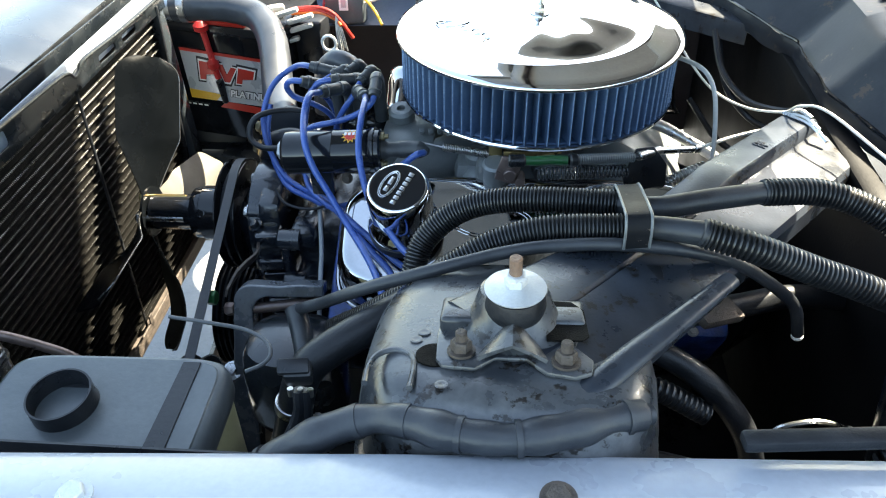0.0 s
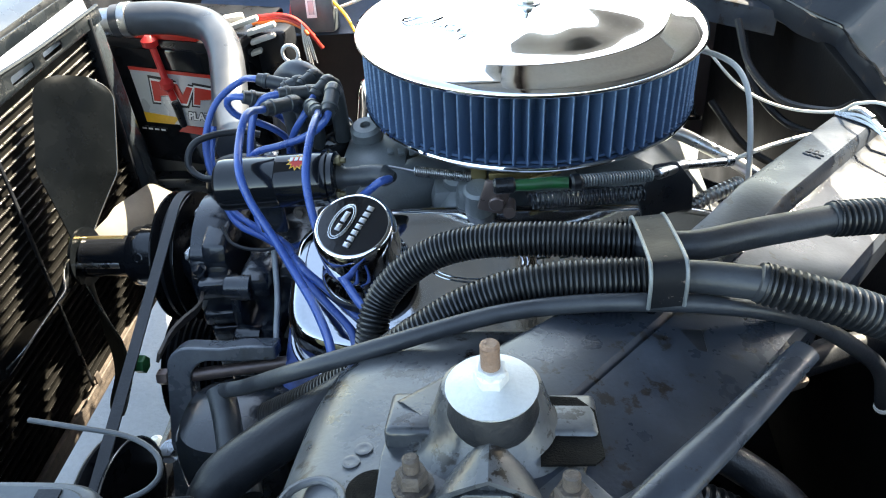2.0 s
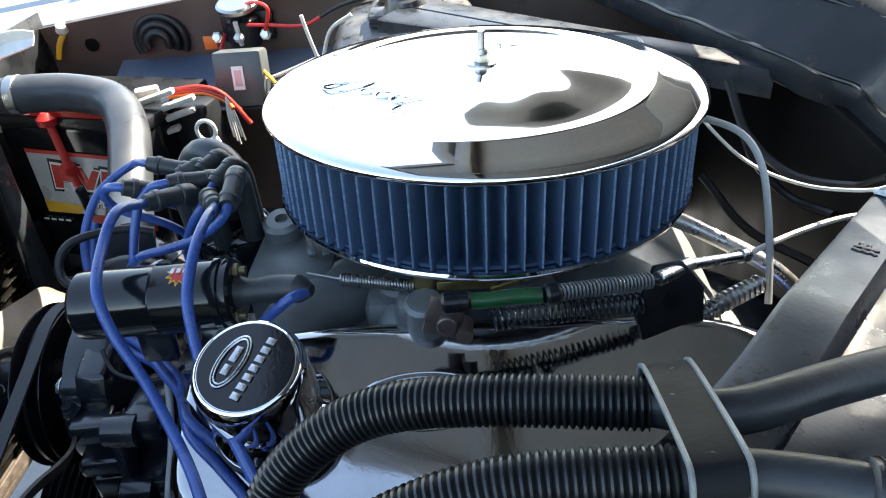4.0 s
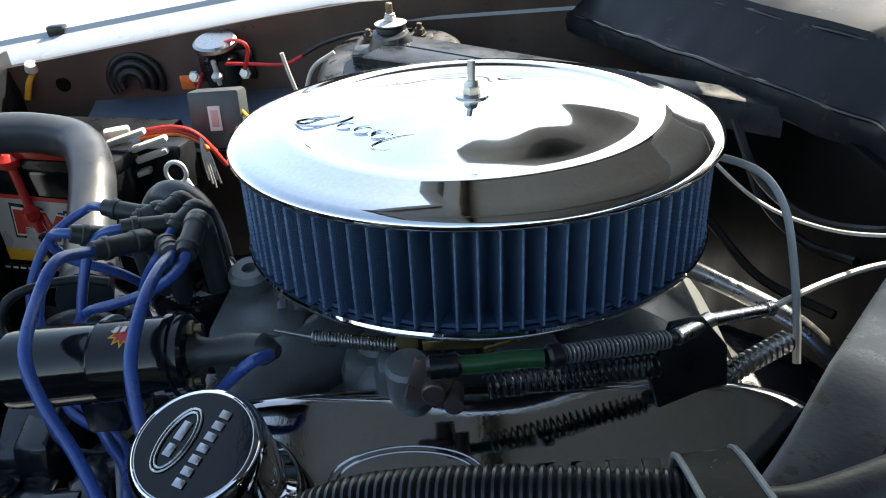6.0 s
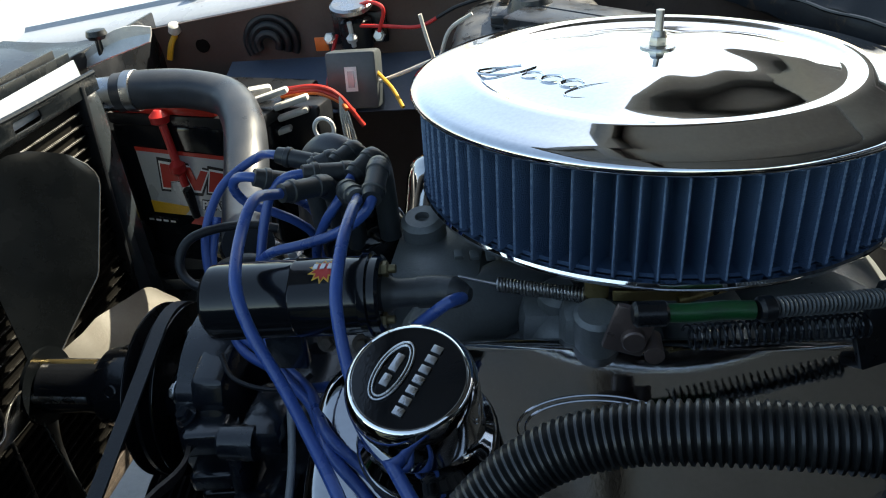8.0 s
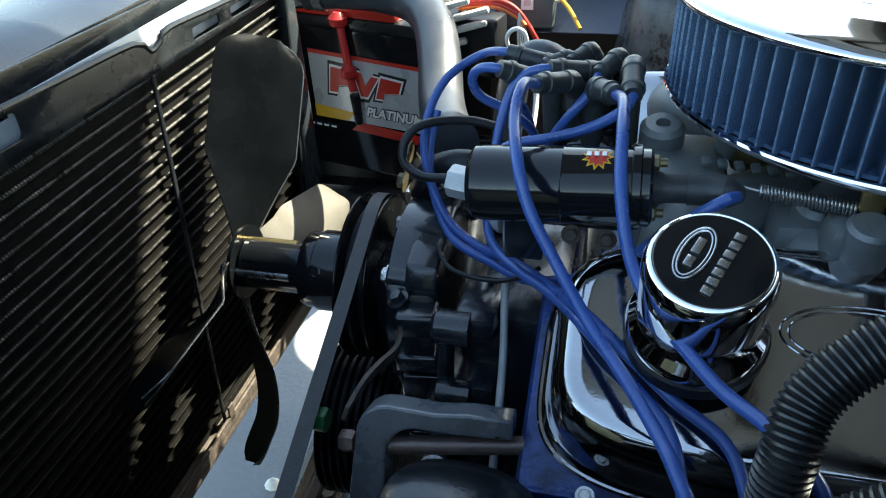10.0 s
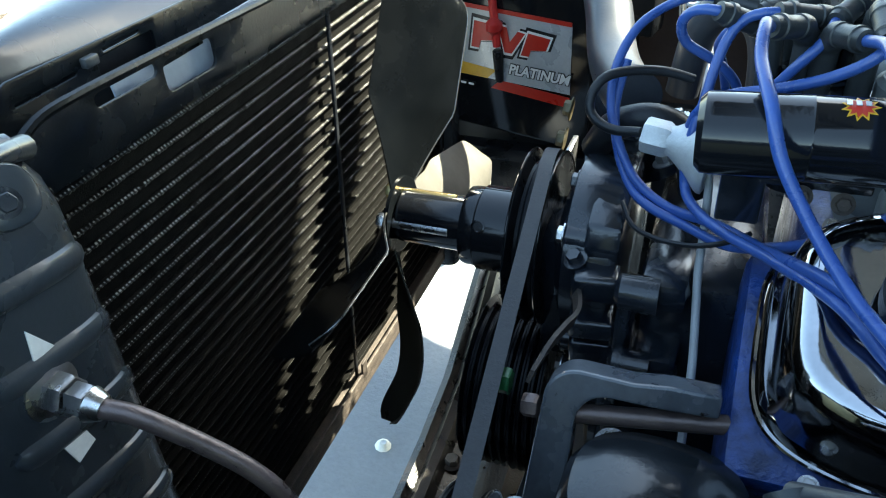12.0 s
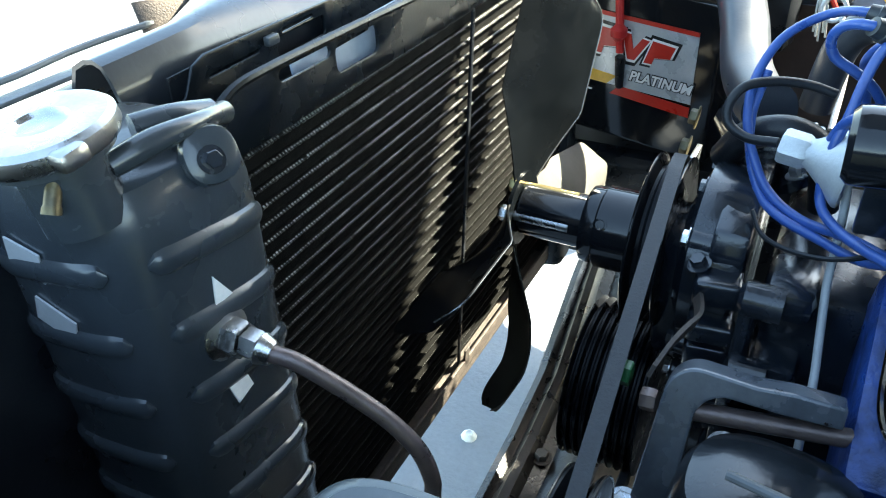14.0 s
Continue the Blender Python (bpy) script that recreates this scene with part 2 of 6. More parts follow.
def skin(rings, closed=True, cap0=True, cap1=True, loop=False):
    bm = bmesh.new()
    vs = [[bm.verts.new(p) for p in r] for r in rings]
    n = len(vs[0])
    pairs = list(zip(vs, vs[1:])) + ([(vs[-1], vs[0])] if loop else [])
    for a, b in pairs:
        for i in range(n if closed else n - 1):
            j = (i + 1) % n
            bm.faces.new((a[i], a[j], b[j], b[i]))
    if closed and not loop:
        if cap0:
            bm.faces.new(vs[0][::-1])
        if cap1:
            bm.faces.new(vs[-1])
    return bm


def lathe(profile, at, axis=(0, 0, 1), seg=32, wob=None):
    """Profile of (radius, height) turned round an axis through at."""
    m = Matrix.Translation(at) @ frame_of(axis)
    rings = []
    for r, h in profile:
        r = max(r, 1e-5)
        rings.append([m @ Vector((r * math.cos(2 * math.pi * i / seg), r * math.sin(2 * math.pi * i / seg), h)) for i in range(seg)])
    bm = skin(rings)
    bmesh.ops.remove_doubles(bm, verts=bm.verts, dist=2e-5)
    return bm


def rod(a, b, r, r2=None, seg=16, bevel=0.0):
    a, b = Vector(a), Vector(b)
    r2 = r if r2 is None else r2
    h = (b - a).length
    bv = min(bevel, h * 0.4, r * 0.5, r2 * 0.5)
    prof = [(r - bv, 0), (r, bv), (r2, h - bv), (r2 - bv, h)] if bv else [(r, 0), (r2, h)]
    return lathe(prof, a, b - a, seg)


def spline(points, step=0.006):
    """A smooth path through control points (centripetal enough for cables)."""
    p = [Vector(v) for v in points]
    p = [p[0] * 2 - p[1]] + p + [p[-1] * 2 - p[-2]]
    out = []
    for i in range(1, len(p) - 2):
        a, b, c, d = p[i - 1:i + 3]
        n = max(3, int((c - b).length / step))
        for k in range(n):
            t = k / n
            out.append(0.5 * ((2 * b) + (c - a) * t + (2 * a - 5 * b + 4 * c - d) * t * t + (3 * b - a - 3 * c + d) * t ** 3))
    out.append(p[-2])
    return out


def sweep(path, radius, seg=12):
    """A round section along a path; radius is a number or a function of (index, length so far)."""
    rings, so_far = [], 0.0
    tan = [(path[min(i + 1, len(path) - 1)] - path[max(i - 1, 0)]).normalized() for i in range(len(path))]
    x = frame_of(tan[0]).to_3x3().col[0].copy()
    for i, p in enumerate(path):
        if i:
            so_far += (p - path[i - 1]).length
        x = (x - tan[i] * x.dot(tan[i])).normalized()
        y = tan[i].cross(x)
        r = radius(i, so_far) if callable(radius) else radius
        rings.append([p + x * (r * math.cos(2 * math.pi * k / seg)) + y * (r * math.sin(2 * math.pi * k / seg)) for k in range(seg)])
    return skin(rings)


def cable(points, r, seg=10, step=0.006):
    return sweep(spline(points, step), r, seg)


def ribbed(points, r, pitch=0.0062, deep=0.16, seg=18):
    """A corrugated hose."""
    path = spline(points, pitch / 12)
    # even out the spacing
    out, acc, want = [path[0]], 0.0, pitch / 6
    for a, b in zip(path, path[1:]):
        d = (b - a).length
        while d > 0 and acc + d >= want:
            a = a + (b - a) * ((want - acc) / d)
            out.append(a)
            d, acc = (b - a).length, 0.0
        acc += d

    def rad(i, s):
        w = 0.5 + 0.5 * math.cos(2 * math.pi * i / 6)
        return r * (1 - deep * (1 - min(1, w * 1.6)))
    return sweep(out, rad, seg)


def coil_spring(a, b, r, turns, wire=0.001, seg=6):
    a, b = Vector(a), Vector(b)
    m = Matrix.Translation(a) @ frame_of(b - a)
    h, n = (b - a).length, int(turns * 14)
    return sweep([m @ Vector((r * math.cos(2 * math.pi * i / 14), r * math.sin(2 * math.pi * i / 14), h * i / n)) for i in range(n + 1)], wire, seg)


def superellipse(a, b, n, seg=64):
    out = []
    for i in range(seg):
        t = 2 * math.pi * i / seg
        c, s = math.cos(t), math.sin(t)
        out.append((a * math.copysign(abs(c) ** (2 / n), c), b * math.copysign(abs(s) ** (2 / n), s)))
    return out


def loft(levels, a, b, n, m, seg=64):
    """Superellipse rings of (scale x, scale y, height) stacked in the frame m."""
    rings = [[m @ Vector((x * sx, y * sy, h)) for x, y in superellipse(a, b, n, seg)] for sx, sy, h in levels]
    return skin(rings)


def plate(outer, m, thick, holes=(), bevel=0.0):
    """A flat plate with its outline and holes given in the frame m, thick along +z."""
    bm = bmesh.new()
    edges = []
    for poly in (outer, *holes):
        vs = [bm.verts.new((x, y, 0)) for x, y in poly]
        edges += [bm.edges.new((vs[i], vs[(i + 1) % len(vs)])) for i in range(len(vs))]
    bmesh.ops.triangle_fill(bm, use_beauty=True, use_dissolve=False, edges=edges, normal=(0, 0, 1))
    top = bmesh.ops.extrude_face_region(bm, geom=bm.faces[:])
    bmesh.ops.translate(bm, vec=(0, 0, thick), verts=[v for v in top["geom"] if isinstance(v, bmesh.types.BMVert)])
    bmesh.ops.recalc_face_normals(bm, faces=bm.faces)
    if bevel:
        es = [e for e in bm.edges if len(e.link_faces) == 2 and e.calc_face_angle(0) > 0.6]
        bmesh.ops.bevel(bm, geom=es, offset=bevel, segments=2, profile=0.5, affect="EDGES")
    bm.transform(m)
    return bm


def sheet(grid, thick):
    """A thin shell over a grid of points, thickened along its normals."""
    nu, nv = len(grid), len(grid[0])
    nor = [[None] * nv for _ in range(nu)]
    for i in range(nu):
        for j in range(nv):
            du = grid[min(i + 1, nu - 1)][j] - grid[max(i - 1, 0)][j]
            dv = grid[i][min(j + 1, nv - 1)] - grid[i][max(j - 1, 0)]
            nor[i][j] = du.cross(dv).normalized()
    bm = bmesh.new()
    lay = [[[bm.verts.new(grid[i][j] + nor[i][j] * k) for j in range(nv)] for i in range(nu)] for k in (0, -thick)]
    for k in (0, 1):
        for i in range(nu - 1):
            for j in range(nv - 1):
                bm.faces.new((lay[k][i][j], lay[k][i + 1][j], lay[k][i + 1][j + 1], lay[k][i][j + 1]))
    rim = [(i, 0) for i in range(nu)] + [(nu - 1, j) for j in range(1, nv)] + [(i, nv - 1) for i in range(nu - 2, -1, -1)] + [(0, j) for j in range(nv - 2, 0, -1)]
    for q in range(len(rim)):
        (a, b), (c, d) = rim[q], rim[(q + 1) % len(rim)]
        bm.faces.new((lay[0][a][b], lay[0][c][d], lay[1][c][d], lay[1][a][b]))
    return bm


def hexagon(at, axis, r, h):
    return lathe([(r * 0.9, 0), (r, h * 0.1), (r, h * 0.85), (r * 0.88, h)], at, axis, 6)


def bolt(at, axis, r=0.006, h=0.005, washer=True):
    at, ax = Vector(at), Vector(axis).normalized()
    bm = hexagon(at, ax, r, h)
    return join(bm, lathe([(r * 1.5, 0), (r * 1.5, 0.0012)], at - ax * 0.0004, ax, 20)) if washer else bm


def placed(origin, xdir, zdir):
    """A frame whose x runs along xdir and z along zdir."""
    z = Vector(zdir).normalized()
    x = Vector(xdir)
    x = (x - z * x.dot(z)).normalized()
    m = Matrix((x, z.cross(x), z)).transposed().to_4x4()
    m.translation = Vector(origin)
    return m


def lettering(text, m, size, mat, parent, name="lettering", depth=0.0006, shear=0.0, bold=0.0):
    cu = bpy.data.curves.new(name, "FONT")
    cu.body, cu.size, cu.extrude, cu.shear, cu.offset = text, size, depth, shear, bold
    cu.align_x, cu.align_y = "CENTER", "CENTER"
    tmp = bpy.data.objects.new("tmp", cu)
    me = bpy.data.meshes.new_from_object(tmp)
    bpy.data.objects.remove(tmp)
    bm = bmesh.new()
    bm.from_mesh(me)
    bpy.data.meshes.remove(me)
    bm.transform(m)
    return part(name, bm, mat, parent)


# ---- ground and body shell ----
def grid_plane(size, z, n):
    bm = bmesh.new()
    bmesh.ops.create_grid(bm, x_segments=n, y_segments=n, size=size)
    bm.transform(Matrix.Translation((0, 0, z)))
    return bm


single("ground", grid_plane(400, 0, 4), GROUND, "blue-grey asphalt lot under and around the car", "ground", kind="structure")
single("parking_line", box((-1.6, 4.6, 0.003), (6.0, 0.10, 0.004)), YELLOW, "worn yellow parking line on the asphalt", "road marking", kind="structure")
single("litter", lathe([(0.0, 0), (0.015, 0.0), (0.012, 0.005), (0.006, 0.010), (0, 0.008)], (-0.718, 1.122, 0.001), (0.1, 0.05, 1), 9), PAPER,
       "small crumpled scrap of white paper on asphalt", "litter", (-0.718, 1.122, 0.0))

CENTRE = 0.985  # the car's middle plane


def far_lip(x):
    """Height of the far apron's upper edge: it falls towards the front."""
    return min(0.878, 0.844 + 0.118 * (x + 0.452))


def fender(side):
    """A front fender: inner lip, top, outer side. side -1 is the camera's."""
    def y(v):
        return CENTRE + side * v
    prof = [(0.648, 0.838), (0.65, 0.872), (0.658, 0.878), (0.70, 0.889), (0.722, 0.894), (0.728, 0.902), (0.80, 0.907), (0.90, 0.902), (0.965, 0.885), (0.998, 0.84), (1.01, 0.76), (1.012, 0.55), (0.99, 0.32)]
    grid = []
    for i in range(77):
        x = -1.02 + 1.9 * i / 76
        grow = 0.016 * max(0, -x - 0.05) + 0.02 * max(0.0, -x - 0.7) ** 2
        arch = 0.33 + math.sqrt(max(0.0, 0.45 ** 2 - (x + 0.05) ** 2)) if abs(x + 0.05) < 0.45 else 0.0
        grid.append([Vector((x, y(v - 0.045 * (x if side < 0 else 0) + (0.03 * max(0, -x) if side > 0 else 0)), max(z - grow if side < 0 else z - 0.878 + far_lip(x), arch)))
                     for k, (v, z) in enumerate(prof)])
    return sheet(grid, 0.0035 * side)


near_fender = thing("fender", (0, 0.1, 0.3), "worn grey-blue painted front fender with chipped blue patches", "car fender")
part("panel", fender(-1), BODY, near_fender)
far_fender = thing("fender", (0, 1.85, 0.3), "sunlit grey-blue front fender on the far side of the bay", "car fender")
part("panel", fender(1), BODY, far_fender)


def build_aprons():
    near = [[Vector((-1.0 + 1.48 * i / 6, 0.335 - 0.02 * math.sin(k / 3) , 0.862 - 0.115 * k)) for k in range(7)] for i in range(7)]
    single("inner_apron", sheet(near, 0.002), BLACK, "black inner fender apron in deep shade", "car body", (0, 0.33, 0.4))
    far = [[Vector((-0.72 + 1.2 * i / 8, 1.64 - 0.015 * (k == 0), far_lip(-0.72 + 1.2 * i / 8) - 0.003 - 0.045 * k)) for k in range(12)] for i in range(9)]
    single("inner_apron", sheet(far, 0.002), BROWN, "brown-primed inner fender apron with a round hole", "car body", (0, 1.64, 0.4))
    single("apron_shelf", sheet([[Vector((-0.58 + 0.42 * i / 4, 1.638 - 0.035 * k, 0.742 - 0.012 * k)) for k in range(5)] for i in range(5)], 0.002), BLUEGREY, "blue-grey painted apron shelf behind the battery", "car body", (-0.4, 1.6, 0.7))


    single("battery_apron", join(box((-0.50, 1.404, 0.40), (0.44, 0.006, 0.30), 0.002), box((-0.50, 1.412, 0.552), (0.44, 0.022, 0.006), 0.002)), BLACK, "black sheet-metal apron below the battery tray", "car body", (-0.5, 1.404, 0.25))
    # black panel and plate added to keep the gap to the far fender dark
    single("front_apron", box((-0.704, 1.47, 0.55), (0.006, 0.34, 0.57), 0.002), BLACK, "black closing panel added beside the radiator", "car body", (-0.704, 1.47, 0.265))
    single("front_shelf", sheet([[Vector((-0.702 - 0.30 * i / 6, 1.30 + 0.35 * k / 5, 0.800 - 0.012 * math.sin(i * 0.5))) for k in range(6)] for i in range(7)], 0.003), BLACK, "black plate added to darken the gap between support and far fender", "car body", (-0.85, 1.47, 0.79))


build_aprons()

# hood, raised on its hinges above the bay
HOOD_A, HOOD_B = Vector((0.45, 0, 1.035)), Vector((-0.52, 0, 2.335))
hood = thing("hood", (0.45, 0.985, 1.035), "raised black-backed hood propped open over the bay", "car hood")
hood_dir = (HOOD_B - HOOD_A).normalized()
hood_nor = hood_dir.cross(Vector((0, 1, 0))).normalized()
part("skin", sheet([[HOOD_A + hood_dir * (1.65 * i / 10) + Vector((0, 0.355 + 1.237 * j / 8, 0)) for j in range(9)] for i in range(11)], 0.012), BODY, hood)
part("inner_panel", sheet([[HOOD_A + hood_dir * (0.01 + 1.63 * i / 10) + hood_nor * 0.016 + Vector((0, 0.365 + 1.217 * j / 8, 0)) for j in range(9)] for i in range(11)], 0.003), HOODINNER, hood, "dusty grey-brown underside")
part("inner_frame", join(*[box(HOOD_A + hood_dir * s + Vector((0, y, 0)) + hood_nor * 0.03, (w, d, 0.03), 0.008, hood_dir.to_track_quat("X", "Z").to_matrix())
                          for s, y, w, d in ((0.08, 0.973, 0.1, 1.20), (0.68, 0.973, 0.08, 1.20), (1.54, 0.973, 0.1, 1.20), (0.81, 0.42, 1.45, 0.1), (0.81, 1.525, 1.45, 0.1), (0.81, 0.973, 1.45, 0.08))]), HOODINNER, hood)

# plain body mass behind the firewall, added to shade the ground under the car
single("wall_body", box((2.16, CENTRE, 0.56), (2.86, 1.72, 0.68), 0.05), BODY, "plain grey-blue car body added behind the cowl for its shade", "car body", (2.16, CENTRE, 0.22), kind="structure")
# plain cabin mass, added to keep low sky out of the bay's reflections
cabin = bmesh.new()
lower = [cabin.verts.new((x, y, 0.90)) for x, y in ((0.86, 0.24), (0.86, 1.73), (3.2, 1.73), (3.2, 0.24))]
upper = [cabin.verts.new((x, y, 1.34)) for x, y in ((1.45, 0.36), (1.45, 1.61), (2.7, 1.61), (2.7, 0.36))]
for i in range(4):
    cabin.faces.new((lower[i], lower[(i + 1) % 4], upper[(i + 1) % 4], upper[i]))
cabin.faces.new(upper)
cabin.faces.new(lower[::-1])
single("wall_cabin", cabin, GLOSS, "plain dark cabin mass added behind the cowl to block low sky", "car body", (2.0, CENTRE, 0.90), kind="structure")
# firewall and cowl
single("wall_firewall", box((0.42, CENTRE, 0.53), (0.03, 1.30, 0.56), 0.006), FIREWALL, "black painted firewall at the back of the bay", "firewall", (0.42, CENTRE, 0.3), kind="structure")
cowl_prof = [(0.402, 0.800), (0.388, 0.806), (0.385, 0.822), (0.389, 0.834), (0.395, 0.838), (0.432, 0.880), (0.438, 0.887), (0.444, 0.895), (0.47, 0.901), (0.62, 0.915), (0.72, 0.92)]


def cowl_shift(y):
    """The cowl's lip sweeps forward towards the far side and back towards the near one."""
    return 0.030 - 0.40 * max(0.0, y - 1.10) + 0.25 * max(0.0, 0.95 - y)



cowl = thing("cowl", (0.5, CENTRE, 0.8), "black cowl panel with flaking paint along its lip", "cowl panel")
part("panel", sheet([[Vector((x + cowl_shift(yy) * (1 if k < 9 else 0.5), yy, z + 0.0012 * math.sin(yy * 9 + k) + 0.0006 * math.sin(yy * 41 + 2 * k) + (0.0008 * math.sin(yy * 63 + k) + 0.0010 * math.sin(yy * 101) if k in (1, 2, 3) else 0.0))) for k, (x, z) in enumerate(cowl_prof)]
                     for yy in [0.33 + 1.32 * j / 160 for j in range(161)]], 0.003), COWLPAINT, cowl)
# thin gloss beads added to draw the highlight lines on lip and fold
for px, pz, name in ((0.3865, 0.8335, "lip_bead"), (0.4385, 0.8875, "ridge")):
    part(name, cable([(px + cowl_shift(yy) + 0.0012 * math.sin(yy * 71), yy, pz + 0.0012 * math.sin(yy * 9 + 3) + 0.0010 * math.sin(yy * 53)) for yy in [0.335 + 1.31 * j / 60 for j in range(61)]], 0.0026, 8), GLOSS, cowl)
# louvres are off-white: the sunlight on them is put into the colour
louver = join(*[box((0.545, 0.62 + 0.024 * j, 0.908), (0.085, 0.010, 0.008), 0.003) for j in range(30)])
part("louvers", louver, WHITEWIRE, cowl, "row of cowl vent louvres coloured off-white for the sun on them")

# ---- radiator and its support ----
RX = -0.607
ROW_TOP, ROW_STEP, ROWS_OF_TUBES = 0.822, 0.0144, 32


def leaned(bm):
    """The radiator leans: its foot stands further forward than its head."""
    for v in bm.verts:
        v.co.x += 0.071 * (v.co.z - 0.822)
    return bm


radiator = thing("radiator", (RX - 0.03, CENTRE, 0.34), "black cross-flow radiator with worn tube rows and side tank", "radiator")
part("core", leaned(box((RX - 0.026, 0.918, 0.592), (0.044, 0.622, 0.484), 0.002)), CORE, radiator)
fin = bmesh.new()
wob = random.Random(5)
for k in range(ROWS_OF_TUBES):
    z = ROW_TOP - ROW_STEP * k
    part("tube", leaned(box((RX - 0.001, 0.918, z), (0.006, 0.620, 0.0012), 0.0003, seg=1)), CORE, radiator)
    for j in range(190):
        y = 0.609 + 0.618 * j / 189
        if wob.random() < 0.012:
            continue
        # teeth shrink towards the foot: shading of the lower rows put into their shape
        dz, dy = (0.0017 + wob.uniform(-0.0004, 0.0004)) * (0.12 + 0.88 * min(1, max(0, (z - 0.44) / 0.36)) ** 1.5), 0.0007 + wob.uniform(-0.0002, 0.0003)
        for up in (1, -1):
            fin.faces.new([fin.verts.new(q) for q in ((RX + 0.0022, y - dy, z), (RX + 0.0022, y + dy, z), (RX + 0.0004, y + dy, z + up * dz), (RX + 0.0004, y - dy, z + up * dz))])
tagged(part("fin_strip", leaned(fin), TUBEROW, radiator), kind="stuff")
part("strap", leaned(box((RX + 0.005, 0.946, 0.592), (0.003, 0.0055, 0.484), 0.001)), BLACK, radiator)
part("strap_hook", leaned(join(box((RX + 0.009, 0.950, 0.362), (0.012, 0.012, 0.004), 0.001), box((RX + 0.014, 0.950, 0.374), (0.003, 0.012, 0.026), 0.001))), RUST, radiator)
part("bottom_channel", leaned(join(box((RX - 0.012, 0.918, 0.348), (0.056, 0.640, 0.016), 0.004), box((RX + 0.013, 0.918, 0.356), (0.005, 0.630, 0.028), 0.002))), RUST, radiator, "rust-brown bottom channel")

# side tank next to the camera, with cap and pipe fitting
TX, TY = -0.628, 0.548
tank_m = placed((TX, TY, 0.355), (1, 0, 0), (0, 0, 1))
part("side_tank", loft([(0.9, 0.9, 0.0), (1, 1, 0.01), (1, 1, 0.455), (0.99, 0.99, 0.480), (0.95, 0.955, 0.497), (0.86, 0.88, 0.508), (0.6, 0.7, 0.514), (0.01, 0.01, 0.516)], 0.061, 0.060, 3.6, tank_m, 64), TANKBLACK, radiator)
for k in range(10):
    z = 0.385 + 0.047 * k
    ring = [tank_m @ Vector((x * 1.004, y * 1.004, z - 0.355 + 0.16 * (x - y))) for x, y in superellipse(0.061, 0.060, 3.6, 64)]
    for wide in (True, False):
        arc = [q for q in ring if (q.y < TY + 0.052 and q.x > TX + 0.050 and q.y > TY - 0.040) is wide and (wide or (q.y < TY - 0.046 and q.x < TX + 0.046))]
        arc.sort(key=lambda q: q.y if wide else q.x)
        rows = []
        for i, q in enumerate(arc):
            o = Vector((q.x - TX, q.y - TY, 0)).normalized()
            f = min(1.0, (min(i, len(arc) - 1 - i) + 0.3) / 1.5)
            rows.append([q + o * (d * f if d > 0 else d) + Vector((0, 0, h * f)) for d, h in ((-0.004, -0.010), (0.0018, -0.0065), (0.0034, -0.003), (0.0034, 0.003), (0.0018, 0.0065), (-0.004, 0.010))])
        part("rib", skin(rows), TANKBLACK, radiator)
part("side_tank", loft([(0.9, 0.9, 0.0), (1, 1, 0.01), (1, 1, 0.47), (0.95, 0.95, 0.49), (0.8, 0.8, 0.50), (0.01, 0.01, 0.505)], 0.040, 0.028, 3.6, placed((-0.645, 1.262, 0.33), (1, 0, 0), (0, 0, 1)), 48), TANKBLACK, radiator)
part("tank_rim", leaned(box((RX + 0.002, 1.234, 0.590), (0.020, 0.007, 0.50), 0.002)), BLACK, radiator)
part("tank_rim", leaned(box((RX + 0.004, 0.6045, 0.590), (0.022, 0.007, 0.50), 0.002)), BLACK, radiator)
part("rim_edge", leaned(cable([(RX + 0.0145, 0.604, 0.835), (RX + 0.0145, 0.604, 0.60), (RX + 0.0145, 0.604, 0.345)], 0.0026, 8)), TANKBLACK, radiator)
ear_m = placed((-0.574, 0.565, 0.860), (0.35, 1, 0.0), (1, -0.35, 0.45))
part("ear", plate([(0.016 * math.copysign(abs(math.cos(t)) ** 0.8, math.cos(t)), 0.016 * math.copysign(abs(math.sin(t)) ** 0.8, math.sin(t))) for t in [2 * math.pi * k / 32 for k in range(32)]], ear_m, 0.012, bevel=0.004), TANKBLACK, radiator)
part("ear_web", sweep(spline([(-0.585, 0.515, 0.876), (-0.578, 0.54, 0.880), (-0.577, 0.57, 0.878), (-0.590, 0.600, 0.868)], 0.006), lambda i, q: 0.0062 + 0.001 * math.sin(i * 0.5), 12), TANKBLACK, radiator)
part("ear_web", sweep(spline([(-0.600, 0.545, 0.880), (-0.592, 0.565, 0.879), (-0.590, 0.590, 0.872)], 0.006), 0.008, 12), TANKBLACK, radiator)
part("ear_bolt", bolt(ear_m @ Vector((-0.002, -0.002, 0.0125)), (1, -0.35, 0.45), 0.0052, 0.005), CAST, radiator)
CAP_AT, CAP_UP = Vector((-0.600, 0.500, 0.892)), Vector((-0.05, -0.10, 1)).normalized()
part("filler_neck", lathe([(0.022, -0.042), (0.022, -0.006), (0.029, -0.004), (0.029, 0.002)], CAP_AT, CAP_UP, 32), TANKBLACK, radiator)
cap_m = placed(CAP_AT, (1, 0, 0), CAP_UP)
pressure_cap = part("radiator_cap", lathe([(0.030, 0.0), (0.033, 0.001), (0.0345, 0.004), (0.034, 0.010), (0.031, 0.0125), (0.024, 0.0130), (0.014, 0.0125), (0.0125, 0.0105), (0.011, 0.0095), (0, 0.0095)], CAP_AT, CAP_UP, 48), STEEL, radiator, "scuffed bare metal pressure cap")
